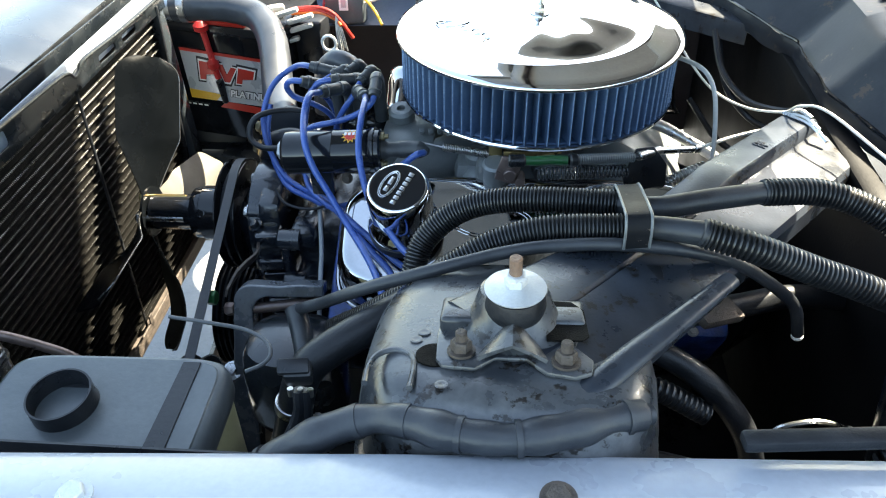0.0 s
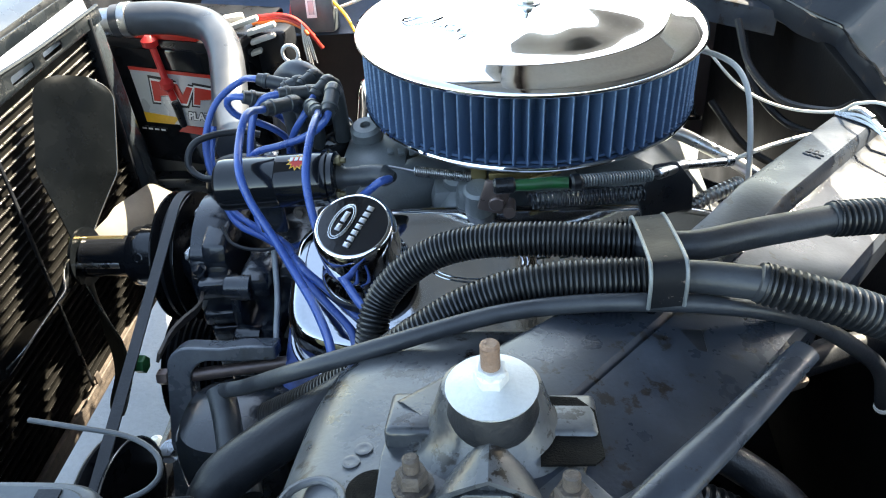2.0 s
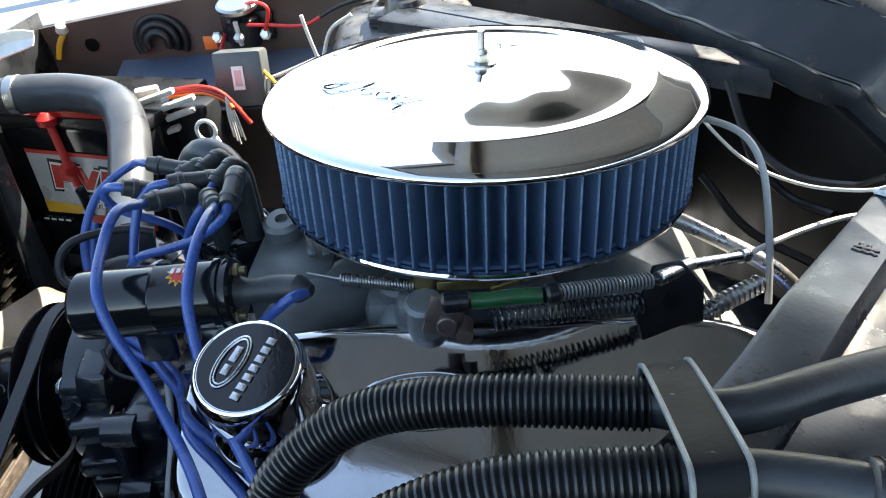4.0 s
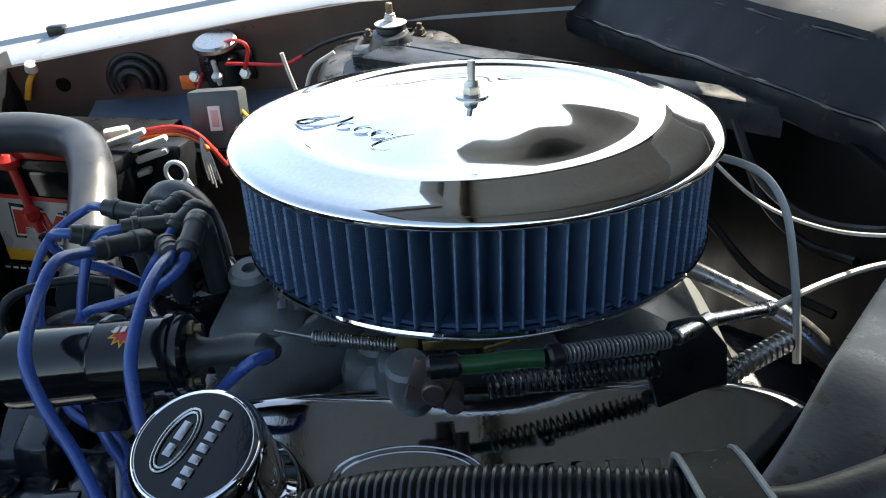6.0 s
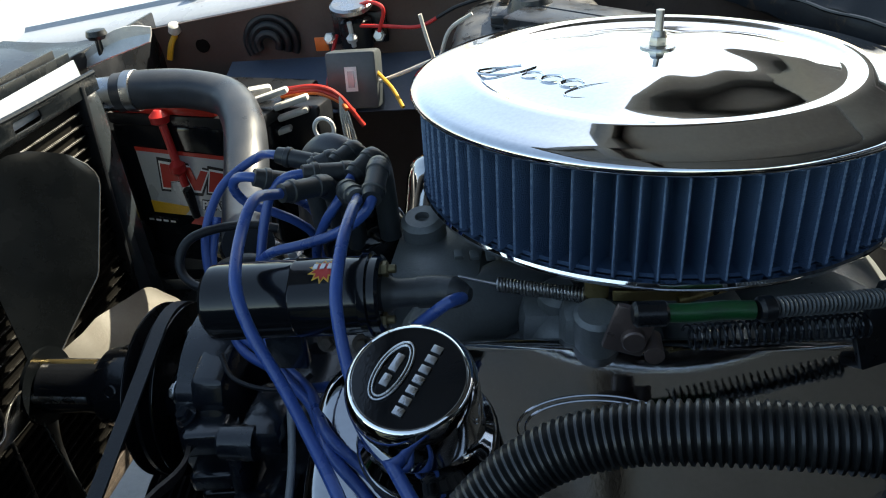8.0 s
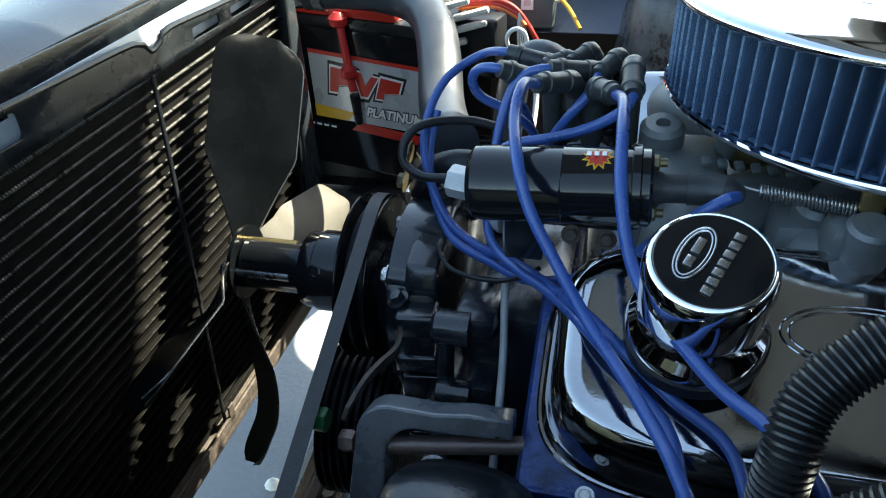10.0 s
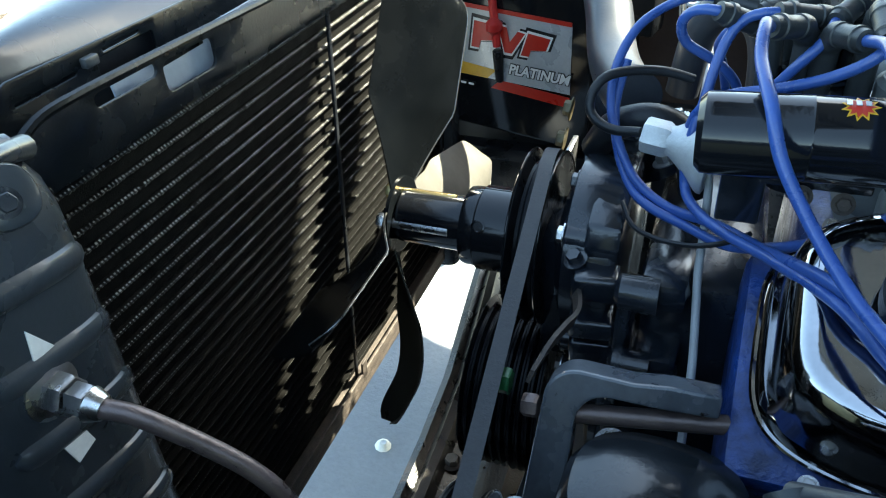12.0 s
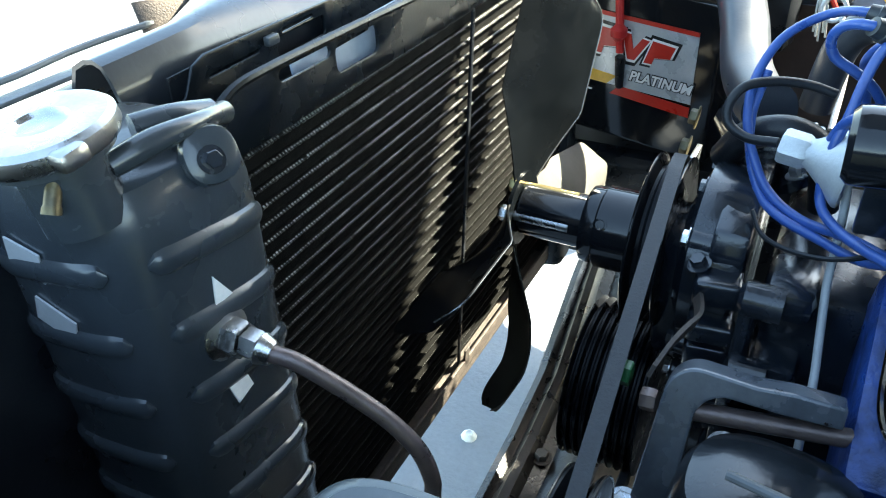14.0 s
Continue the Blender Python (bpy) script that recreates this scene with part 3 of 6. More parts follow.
for sx_ in (-1, 1):
    part("cap_lug", box(cap_m @ Vector((sx_ * 0.030, -0.012, 0.006)), (0.014, 0.016, 0.010), 0.003, cap_m.to_3x3()), STEEL, pressure_cap)
part("overflow_spout", lathe([(0.0034, 0), (0.0039, 0.004), (0.0039, 0.016), (0.0045, 0.0175), (0.0045, 0.0205), (0.0027, 0.0205), (0.0027, 0.010), (0, 0.010)], (-0.588, 0.490, 0.886), (0.15, -0.55, -0.82), 18), OLDBRASS, radiator)
part("fitting", join(lathe([(0.017, 0), (0.017, 0.004), (0.013, 0.006)], (-0.569, 0.541, 0.756), (1, -0.03, 0), 20), hexagon((-0.563, 0.541, 0.756), (1, -0.03, 0), 0.0120, 0.012), hexagon((-0.550, 0.5405, 0.756), (1, -0.03, 0), 0.0098, 0.012), lathe([(0.0100, 0), (0.0070, 0.008)], (-0.539, 0.540, 0.7555), (1, 0.1, -0.25), 16)), STEEL, radiator)
part("fitting_boss", lathe([(0.021, 0), (0.020, 0.004), (0.017, 0.005)], (-0.572, 0.541, 0.756), (1, 0, 0), 24), TANKBLACK, radiator)
part("sticker", box((-0.5660, 0.541, 0.716), (0.0012, 0.015, 0.024), 0, Euler((0.25, 0, 0)).to_matrix()), PAPER, radiator, "small white paper sticker")
part("sticker", plate([(-0.006, -0.009), (0.008, -0.009), (-0.003, 0.010)], placed((-0.5665, 0.545, 0.787), (0, 1, 0), (1, 0, 0)), 0.001), PAPER, radiator, "torn corner of a white sticker")
part("sticker", box((-0.640, 0.4870, 0.822), (0.026, 0.0012, 0.020), 0, Euler((0, 0.2, 0)).to_matrix()), LABEL, radiator, "silver-grey sticker")
part("sticker", box((-0.634, 0.4870, 0.783), (0.030, 0.0012, 0.018), 0, Euler((0, 0.35, 0)).to_matrix()), LABEL, radiator, "silver-grey sticker")
single("oil_cooler_pipe", cable([(-0.534, 0.540, 0.754), (-0.521, 0.545, 0.749), (-0.508, 0.550, 0.739), (-0.488, 0.558, 0.720), (-0.469, 0.563, 0.703), (-0.454, 0.566, 0.683), (-0.448, 0.568, 0.658), (-0.450, 0.570, 0.637), (-0.455, 0.572, 0.55), (-0.46, 0.575, 0.42)], 0.0056, 12), COPPER,
       "pinkish brown metal cooler pipe curving down from the tank", "pipe", (-0.46, 0.575, 0.42))


def build_support():
    sup = thing("radiator_support", (-0.62, CENTRE, 0.83), "black radiator support panel with slotted openings", "radiator support")

    def slot(y0, y1, z0, z1, r=0.004, rake=-0.03):
        out = []
        for cx, cy, a0 in ((y1 - r, z1 - r, 0), (y0 + r, z1 - r, 90), (y0 + r, z0 + r, 180), (y1 - r, z0 + r, 270)):
            out += [(cx + r * math.cos(radians(a0 + 22.5 * k)), cy + r * math.sin(radians(a0 + 22.5 * k)) + rake * (cx - y0)) for k in range(5)]
        return out
    up = placed((-0.600, 0, 0), (0, 1, 0), (1, 0, 0))
    top = [(1.27, 0.824), (1.27, 0.846), (1.10, 0.851), (0.985, 0.858), (0.965, 0.851), (0.948, 0.848), (0.928, 0.861), (0.83, 0.8665), (0.72, 0.8715), (0.645, 0.874), (0.618, 0.872), (0.598, 0.862), (0.590, 0.845), (0.596, 0.832), (0.64, 0.8305)]
    holes = [slot(0.660, 0.716, 0.8612, 0.8695), slot(0.7215, 0.776, 0.8445, 0.8655, 0.006), slot(1.02, 1.075, 0.834, 0.846), slot(1.10, 1.15, 0.832, 0.844)]
    part("front_band", plate(top, up, 0.003, holes, 0.0008), BAND, sup)
    part("band_lip", cable([(-0.599, y, z) for y, z in top[1:12]], 0.0032, 8), BAND, sup)
    part("slot_tongue", box((-0.6055, 0.750, 0.8625), (0.002, 0.050, 0.008), 0.0005), BAND, sup)
    # added pale panel: stands in for the skylit shelf seen through the slots
    part("inner_panel", box((-0.6110, 0.975, 0.848), (0.002, 0.57, 0.034), 0.0005, Euler((0, radians(-8), 0)).to_matrix()), BODY, sup, "pale panel added behind the slots so they look lit")
    part("shelf", box((-0.628, 0.945, 0.838), (0.030, 0.66, 0.004), 0.001), BAND, sup)
    back = placed((-0.640, 0, 0), (0, 1, 0), (1, 0, 0))
    part("rear_wall", plate([(1.29, 0.826), (1.29, 0.866), (1.02, 0.872), (0.77, 0.8785), (0.64, 0.882), (0.628, 0.878), (0.618, 0.862), (0.590, 0.852), (0.590, 0.826)], back, 0.003,
                            [slot(0.7085, 0.765, 0.8555, 0.8695, 0.002, 0.0), slot(0.716, 0.752, 0.8715, 0.8740, 0.001, 0.0), slot(0.640, 0.690, 0.866, 0.8685, 0.001, 0.0)], 0.0008), BAND, sup)
    head = []
    prof = [(0.0, 0.790), (0.004, 0.868), (0.10, 0.882), (0.2, 0.890), (0.35, 0.893), (0.55, 0.892), (0.8, 0.886), (0.95, 0.872), (1.0, 0.850)]
    for j in range(41):
        y = 0.585 + 0.72 * j / 40
        width = 0.045 + 0.22 * min(1, max(0, (y - 0.66) / 0.30)) ** 1.1
        dip = 0.030 * max(0.0, y - 0.7)
        head.append([Vector((-0.655 - 0.02 * max(0.0, y - 0.62) - width * q, y, z - dip)) for q, z in prof])
    part("header_panel", sheet(head, 0.003), HEADER, sup)
    # black plate added so that the rear wall's slots look dark inside
    part("backing", box((-0.6475, 0.945, 0.846), (0.002, 0.66, 0.056), 0.0006), BLACK, sup)
    part("latch_bracket", box((-0.634, 0.700, 0.872), (0.006, 0.012, 0.007), 0.0015), DULLTUBE, sup)


build_support()
single("grille_trim", join(cable([(-0.90, 0.59, 0.820), (-0.885, 0.66, 0.822), (-0.886, 0.724, 0.823), (-0.877, 0.80, 0.823), (-0.86, 0.90, 0.82)], 0.0034, 8), box((-0.868, 0.70, 0.812), (0.018, 0.24, 0.005), 0.002, Euler((0, 0, -0.05)).to_matrix())), ALLOY, "thin pale trim bar in front of the support", "trim", (-0.88, 0.70, 0.81))
single("trim_bracket", plate([(-0.030, -0.020), (0.032, -0.024), (0.036, 0.020), (-0.032, 0.022)], placed((-0.868, 0.825, 0.822), (0.5, 1, 0), (1, -0.5, 0.5)), 0.004, bevel=0.001), RUST, "small rusty bracket plate at the trim's end", "bracket", (-0.868, 0.825, 0.80))

# ---- fan, hub, pulleys ----
HUB_Y, HUB_Z = 0.950, 0.617
fan = thing("cooling_fan", (-0.55, HUB_Y, HUB_Z), "four-bladed black steel cooling fan with twisted blades", "fan")
part("spider", lathe([(0, 0), (0.040, 0), (0.040, 0.004), (0, 0.004)], (-0.553, HUB_Y, HUB_Z), (1, 0, 0), 28), FANPAINT, fan, "black hub plate")
# each blade: its bearing, reach, widest half-width, pitch at the tip, and how far it sets forward
for a, reach, broad, pitch, ahead in ((56, 0.240, 0.054, 34, 0.0), (-15, 0.255, 0.035, 36, 0.010), (-108, 0.250, 0.019, 62, 0.006), (181, 0.215, 0.050, 52, 0.0)):
    rad = Vector((0, math.cos(radians(a)), math.sin(radians(a))))
    tang = Vector((1, 0, 0)).cross(rad)
    grid = []
    for i in range(33):
        t = i / 32
        r = 0.022 + (reach - 0.022) * t
        half = 0.017 + (broad - 0.017) * min(1, t / 0.42) ** 0.9
        if t > 0.84:
            half *= math.sqrt(max(0.16, 1 - ((t - 0.84) / 0.168) ** 2.8))
        tw = radians(8 + (pitch - 8) * min(1, t / 0.42))
        # the hanging blade is bowed towards the engine, its tip bent back
        bend = 0.018 * math.exp(-((t - 0.58) / 0.3) ** 2) - 0.014 * max(0.0, (t - 0.72) / 0.28) ** 1.2 if a == -108 else 0.0
        row = []
        for j in range(9):
            q = (j / 8 - 0.5) * 2
            off = tang * (half * q * math.cos(tw) - (0.004 * math.sin(5.2 * t) * t if a == -108 else 0)) + Vector((1, 0, 0)) * (-half * q * math.sin(tw) + 0.013 * (1 - q * q) * t + ahead * min(1, t / 0.25) + bend)
            row.append(Vector((-0.556, HUB_Y, HUB_Z)) + rad * r + off)
        grid.append(row)
    # bright line laid along the edge in place of its glint
    part("blade_edge", sweep([row[0] for row in grid], 0.0009, 8), EDGE, fan, "bright line drawn for the glint on the blade edge")
    # the blade at -15 degrees is coloured as if sunlit
    part("blade", sheet(grid, 0.0016), {-15: FANSUN, -108: FANBROWN}.get(a, FANPAINT), fan, {-15: "blade coloured pale for the sun on it", -108: "bowed brown blade"}.get(a, ""), sharp=60)
spacer = thing("fan_spacer", (-0.5, HUB_Y, HUB_Z), "glossy black fan spacer with bright bolts", "fan spacer")
part("front_sleeve", lathe([(0, 0), (0.026, 0), (0.028, 0.002), (0.028, 0.082)], (-0.548, HUB_Y, HUB_Z), (1, 0, 0), 36), GLOSS, spacer)
part("rear_drum", lathe([(0.028, 0), (0.039, 0.002), (0.040, 0.006), (0.040, 0.016), (0.0425, 0.018), (0.0425, 0.07), (0.0, 0.07)], (-0.478, HUB_Y, HUB_Z), (1, 0, 0), 40), GLOSS, spacer)
part("drum_mark", lathe([(0.006, 0), (0.0068, 0.0006), (0.0052, 0.0010), (0.0045, 0.0004)], (-0.455, HUB_Y - 0.0355, HUB_Z + 0.0238), (0, -0.83, 0.56), 20), GLOSS, spacer)
for a in (80, 170, 260, 350):
    y, z = HUB_Y + 0.024 * math.cos(radians(a)), HUB_Z + 0.024 * math.sin(radians(a))
    part("bolt", join(rod((-0.552, y, z), (-0.49, y, z), 0.0056), hexagon((-0.566, y, z), (1, 0, 0), 0.0085, 0.009)), BRASS if a == 80 else STEEL, spacer)


def pulley(x, y, z, r, w, grooves=2):
    prof = [(0.3 * r, 0), (0.75 * r, 0.004), (0.86 * r, 0.0)]
    gw = w / grooves
    for g in range(grooves):
        b = g * gw
        prof += [(r, b), (r, b + gw * 0.12), (r - min(0.012, gw * 0.7), b + gw * 0.4), (r - min(0.012, gw * 0.7), b + gw * 0.6), (r, b + gw * 0.88)]
    prof += [(r, w), (0.86 * r, w), (0.3 * r, w)]
    return lathe(prof, (x, y, z), (1, 0, 0), 48)


water_pulley = thing("water_pump_pulley", (-0.418, HUB_Y, HUB_Z), "black grooved water pump pulley", "pulley")
part("wheel", pulley(-0.418, HUB_Y, HUB_Z, 0.084, 0.030), PULLEYBLACK, water_pulley)
for x in (-0.4178, -0.3882):
    part("rim", sweep([Vector((x, HUB_Y + 0.0842 * math.cos(2 * math.pi * k / 48), HUB_Z + 0.0842 * math.sin(2 * math.pi * k / 48))) for k in range(49)], 0.0009, 8), GLOSS, water_pulley)
CR = (-0.40, 0.960, 0.400)
single("crank_pulley", pulley(-0.470, CR[1], CR[2], 0.096, 0.085, 9), PULLEYBLACK, "black multi-groove crankshaft pulley", "pulley", CR)
PS = (-0.373, 0.608, 0.556)
steer_pulley = thing("steering_pump_pulley", PS, "black steering pump pulley with bright-lined rims", "pulley")
part("wheel", pulley(-0.387, PS[1], PS[2], 0.072, 0.027, 1), PULLEYBLACK, steer_pulley)
# thin steel rings draw the highlights on both rims
for x in (-0.3868, -0.3602):
    part("rim", sweep([Vector((x, PS[1] + 0.0722 * math.cos(2 * math.pi * k / 48), PS[2] + 0.0722 * math.sin(2 * math.pi * k / 48))) for k in range(49)], 0.0011, 8), EDGE, steer_pulley, "bright line drawn for the rim highlight")


def belt(circles, w=0.013, h=0.009):
    """A belt stretched round pulleys given as (y, z, radius); its plane is squared to the engine."""
    cloud = [(cy + r * math.cos(2 * math.pi * k / 72), cz + r * math.sin(2 * math.pi * k / 72)) for cy, cz, r in circles for k in range(72)]
    cloud = sorted(set(cloud))

    def half(points):
        out = []
        for p in points:
            while len(out) > 1 and (out[-1][0] - out[-2][0]) * (p[1] - out[-2][1]) - (out[-1][1] - out[-2][1]) * (p[0] - out[-2][0]) <= 0:
                out.pop()
            out.append(p)
        return out[:-1]
    hull = half(cloud) + half(cloud[::-1])
    my, mz = sum(p[0] for p in hull) / len(hull), sum(p[1] for p in hull) / len(hull)
    rings = []
    for y, z in hull:
        o = Vector((0, y - my, z - mz)).normalized()
        c = Vector((-0.397 + 0.083 * (0.94 - y), y, z))
        rings.append([c + Vector((-w / 2, 0, 0)) + o * h * 0.4, c + Vector((w / 2, 0, 0)) + o * h * 0.4, c + Vector((w * 0.33, 0, 0)) - o * h * 0.6, c + Vector((-w * 0.33, 0, 0)) - o * h * 0.6])
    return skin(rings, loop=True)


single("drive_belt", belt([(PS[1], PS[2], 0.066), (CR[1], CR[2], 0.084), (HUB_Y, HUB_Z, 0.082)]), BELTRUBBER, "grey-black rubber drive belt round the pulleys", "belt", (-0.37, 0.85, 0.35))

def crossmember():
    """The pressed front crossmember: rolled edge, two folded ridges, then a deep web."""
    rows = []
    for x, y in [(-0.655, 1.52), (-0.64, 1.40), (-0.62, 1.27), (-0.60, 1.14), (-0.59, 1.0), (-0.585, 0.875), (-0.583, 0.75), (-0.583, 0.60)]:
        rows.append([Vector((x + dx, y + 0.004 * math.sin(9 * y + 20 * dx), 0.20 + dz)) for dx, dz in ((0.006, -0.05), (0.0, -0.012), (0.004, 0.0), (0.014, 0.003), (0.024, -0.004), (0.034, 0.008), (0.046, 0.006), (0.056, -0.006), (0.075, -0.012), (0.10, 0.004), (0.14, 0.006), (0.20, -0.03))])
    return sheet(rows, 0.004)


beam = thing("front_crossmember", (-0.55, 1.0, 0.2), "dark brown pressed steel crossmember below the pulleys", "crossmember")
part("pressing", crossmember(), BEAMPAINT, beam, sharp=30)
for y in (1.30, 0.98, 0.72):
    part("bolt", bolt((-0.528, y, 0.196), (0, 0, 1), 0.010, 0.010), RUST, beam)

# ---- engine block, timing cover, water pump ----
engine = thing("engine_block", (-0.05, CENTRE, 0.3), "blue-painted V8 engine block with black front castings", "engine")
part("block", box((0.01, CENTRE, 0.50), (0.38, 0.34, 0.36), 0.02), BLUEBLOCK, engine)
head_rot = Euler((radians(28), 0, 0)).to_matrix()
part("cylinder_head", box((0.035, 0.815, 0.607), (0.512, 0.176, 0.12), 0.012, head_rot), BLUEBLOCK, engine)
part("cylinder_head", box((0.01, 2 * CENTRE - 0.785, 0.635), (0.39, 0.17, 0.12), 0.012, Euler((radians(-22), 0, 0)).to_matrix()), BLUEBLOCK, engine)
# black mass added to darken the gap behind the engine
part("bellhousing", loft([(1, 1, 0), (0.98, 0.98, 0.06), (0.8, 0.8, 0.14), (0.6, 0.6, 0.19)], 0.17, 0.16, 2.4, placed((0.205, CENTRE, 0.50), (0, 0, 1), (1, 0, 0)), 40), CAST, engine)
part("timing_cover", join(box((-0.250, CENTRE, 0.50), (0.10, 0.24, 0.30), 0.02), lathe([(0.10, 0), (0.095, 0.05), (0.06, 0.06)], (-0.285, CENTRE, 0.40), (-1, 0, 0), 32)), CAST, engine)
pump = thing("water_pump", (-0.3, HUB_Y, HUB_Z), "black cast water pump with bolt bosses", "water pump")
part("housing", join(lathe([(0.085, 0), (0.088, 0.006), (0.085, 0.045), (0.06, 0.055), (0.042, 0.06), (0.038, 0.10)], (-0.320, HUB_Y, HUB_Z), (-1, 0, 0), 36),
                     box((-0.360, 0.930, 0.580), (0.07, 0.06, 0.16), 0.016, Euler((radians(8), 0, 0)).to_matrix()), box((-0.345, 0.945, 0.650), (0.055, 0.12, 0.05), 0.014)), CAST, pump)
scallop = [(q + 0.045, z - 0.05) for q, z in [(0.835, 0.735), (0.826, 0.715), (0.832, 0.695), (0.846, 0.684), (0.832, 0.672), (0.824, 0.652), (0.834, 0.634), (0.848, 0.626), (0.834, 0.612), (0.828, 0.594), (0.838, 0.578), (0.852, 0.570), (0.840, 0.552), (0.846, 0.530), (0.90, 0.52), (0.99, 0.53), (1.05, 0.60), (1.05, 0.70), (1.0, 0.735), (0.93, 0.750), (0.88, 0.748)]]
part("flange", plate(scallop, placed((-0.347, 0, 0), (0, 1, 0), (1, 0, 0)), 0.030, bevel=0.004), CAST, pump)
for k, (y, z) in enumerate(((0.891, 0.662), (0.889, 0.602), (0.893, 0.545), (0.905, 0.495), (0.945, 0.685), (1.005, 0.678), (1.065, 0.655))):
    part("boss", lathe([(0.0145, 0), (0.0130, 0.012), (0.0125, 0.022), (0.0095, 0.025), (0, 0.025)], (-0.343, y, z), (-1, 0, 0.05), 20), CAST, pump)
    part("bolt", bolt((-0.367, y, z + 0.0012), (-1, 0, 0), 0.0075, 0.007), CAST if k % 3 else STEEL, pump)
for k, (y, z) in enumerate(((0.845, 0.65), (0.835, 0.58), (0.845, 0.51), (0.905, 0.45))):
    part("flange_boss", join(lathe([(0.016, 0), (0.015, 0.03), (0.010, 0.034)], (-0.280, y, z), (-1, 0, 0), 16), box((-0.277, y + 0.03, z), (0.04, 0.07, 0.03), 0.01)), CAST, pump)
part("cover_ribs", join(*[box((-0.307, 0.875, 0.57 - 0.05 * k), (0.03, 0.10, 0.014), 0.005) for k in range(4)]), CAST, pump)
for k, (y, z, w, h) in enumerate(((0.862, 0.640, 0.030, 0.026), (0.858, 0.602, 0.034, 0.020), (0.864, 0.566, 0.028, 0.030), (0.860, 0.524, 0.036, 0.022), (0.872, 0.486, 0.030, 0.026))):
    part("lug", box((-0.333, y, z), (0.040, w, h), 0.005, Euler((0, 0, 0.12)).to_matrix(), 3), CAST, pump)
part("web", plate([(-0.10, -0.006), (0.09, -0.009), (0.09, 0.009), (-0.10, 0.006)], placed((-0.312, 0.846, 0.57), (0, 0.10, 1), (1, -0.3, 0)), 0.012, bevel=0.003), CAST, pump)
thermo = thing("thermostat_housing", (-0.340, 1.080, 0.660), "dark cast thermostat neck with plated bolts", "thermostat housing")
part("neck", cable([(-0.300, 1.060, 0.660), (-0.325, 1.060, 0.682), (-0.350, 1.070, 0.695), (-0.365, 1.085, 0.705)], 0.030, 18), CAST, thermo)
part("flange", lathe([(0.0, 0), (0.04, 0), (0.04, 0.01), (0.03, 0.014)], (-0.305, 1.058, 0.655), (-0.5, 0, 1), 24), CAST, thermo)
for y in (0.955, 1.04):
    part("bolt", bolt((-0.295, y, 0.712), (-0.5, 0, 1), 0.008, 0.008), STEEL, thermo)
single("bypass_hose", cable([(-0.365, 1.005, 0.690), (-0.345, 0.985, 0.725), (-0.310, 0.975, 0.740), (-0.280, 0.980, 0.720), (-0.270, 0.990, 0.665)], 0.014, 14), RUBBER, "short bent black bypass hose", "hose", (-0.310, 0.980, 0.655))
alt = thing("alternator_bracket", (-0.405, 1.135, 0.545), "worn steel bracket and bolts beside the pump", "bracket")
part("arm", plate([(-0.02, -0.05), (0.02, -0.04), (0.025, 0.06), (0.0, 0.085), (-0.025, 0.06)], placed((-0.407, 1.105, 0.600), (0, 1, 0.2), (-1, 0, 0.1)), 0.006, bevel=0.001), STEEL, alt)
for y, z in ((1.10, 0.645), (1.12, 0.585), (1.13, 0.668)):
    part("bolt", bolt((-0.415, y, z), (-1, 0, 0.1), 0.009, 0.009), OLDBRASS, alt)
part("slotted_strap", sheet([[Vector(p) + Vector((0.0015 * q, 0.002 * q, 0.0048 * q)) for q in (-1, 0, 1)] for p in spline([(-0.352, 0.872, 0.645), (-0.350, 0.855, 0.640), (-0.343, 0.830, 0.640), (-0.340, 0.805, 0.648), (-0.344, 0.780, 0.655), (-0.350, 0.757, 0.655), (-0.357, 0.735, 0.645)], 0.006)], 0.0035), RUST, alt, "rusty edged adjusting strap")
part("strap_bolt", bolt((-0.352, 0.868, 0.656), (-0.3, -0.3, 0.9), 0.007, 0.008), CAST, alt)
single("dipstick_tube", cable([(-0.262, 0.91, 0.756), (-0.257, 0.893, 0.728), (-0.255, 0.88, 0.696), (-0.254, 0.864, 0.666), (-0.25, 0.836, 0.639), (-0.247, 0.806, 0.622), (-0.246, 0.784, 0.602), (-0.245, 0.75, 0.57)], 0.0034, 12), GREYTUBE, "pale grey dipstick tube running down the engine front", "pipe", (-0.24, 0.725, 0.602))

# ---- steering pump with its bracket ----
steer = thing("steering_pump", (-0.311, 0.757, 0.447), "black power steering pump in a worn steel bracket", "steering pump")
# an arch of bar: a leg, a rounded corner and an arm reaching back to the engine
turn_out = [(0.024 - 0.024 * math.sin(k * math.pi / 16), -0.024 + 0.024 * math.cos(k * math.pi / 16)) for k in range(8, -1, -1)]
turn_in = [(0.046 - 0.022 * math.sin(k * math.pi / 16), -0.037 + 0.022 * math.cos(k * math.pi / 16)) for k in range(9)]
arch = [(-0.016, -0.24), *turn_out, (0.060, -0.001), (0.085, 0.002), (0.118, 0.002), (0.118, -0.013), (0.08, -0.015), *turn_in, (0.022, -0.24)]
arch_m = Matrix.Translation((-0.343, 0.733, 0.662)) @ Matrix(((1, 0, 0.03), (0.06, 0.42, -0.90), (-0.061, 0.957, 0.367))).to_4x4()
part("bracket", plate(arch, arch_m @ Matrix.Translation((0, 0, -0.026)), 0.026, bevel=0.0022), WORNBAR, steer, "worn grey-black steel bracket", sharp=20)
part("reservoir", loft([(0.7, 0.7, 0.0), (0.9, 0.9, 0.01), (1, 1, 0.03), (1, 1, 0.10), (0.95, 0.95, 0.125), (0.86, 0.86, 0.137), (0.6, 0.6, 0.144), (0.01, 0.01, 0.146)], 0.066, 0.058, 2.6, placed((-0.262, 0.676, 0.484), (1, 0, 0), (0.05, 0.02, 1)), 48), STEERBLACK, steer)
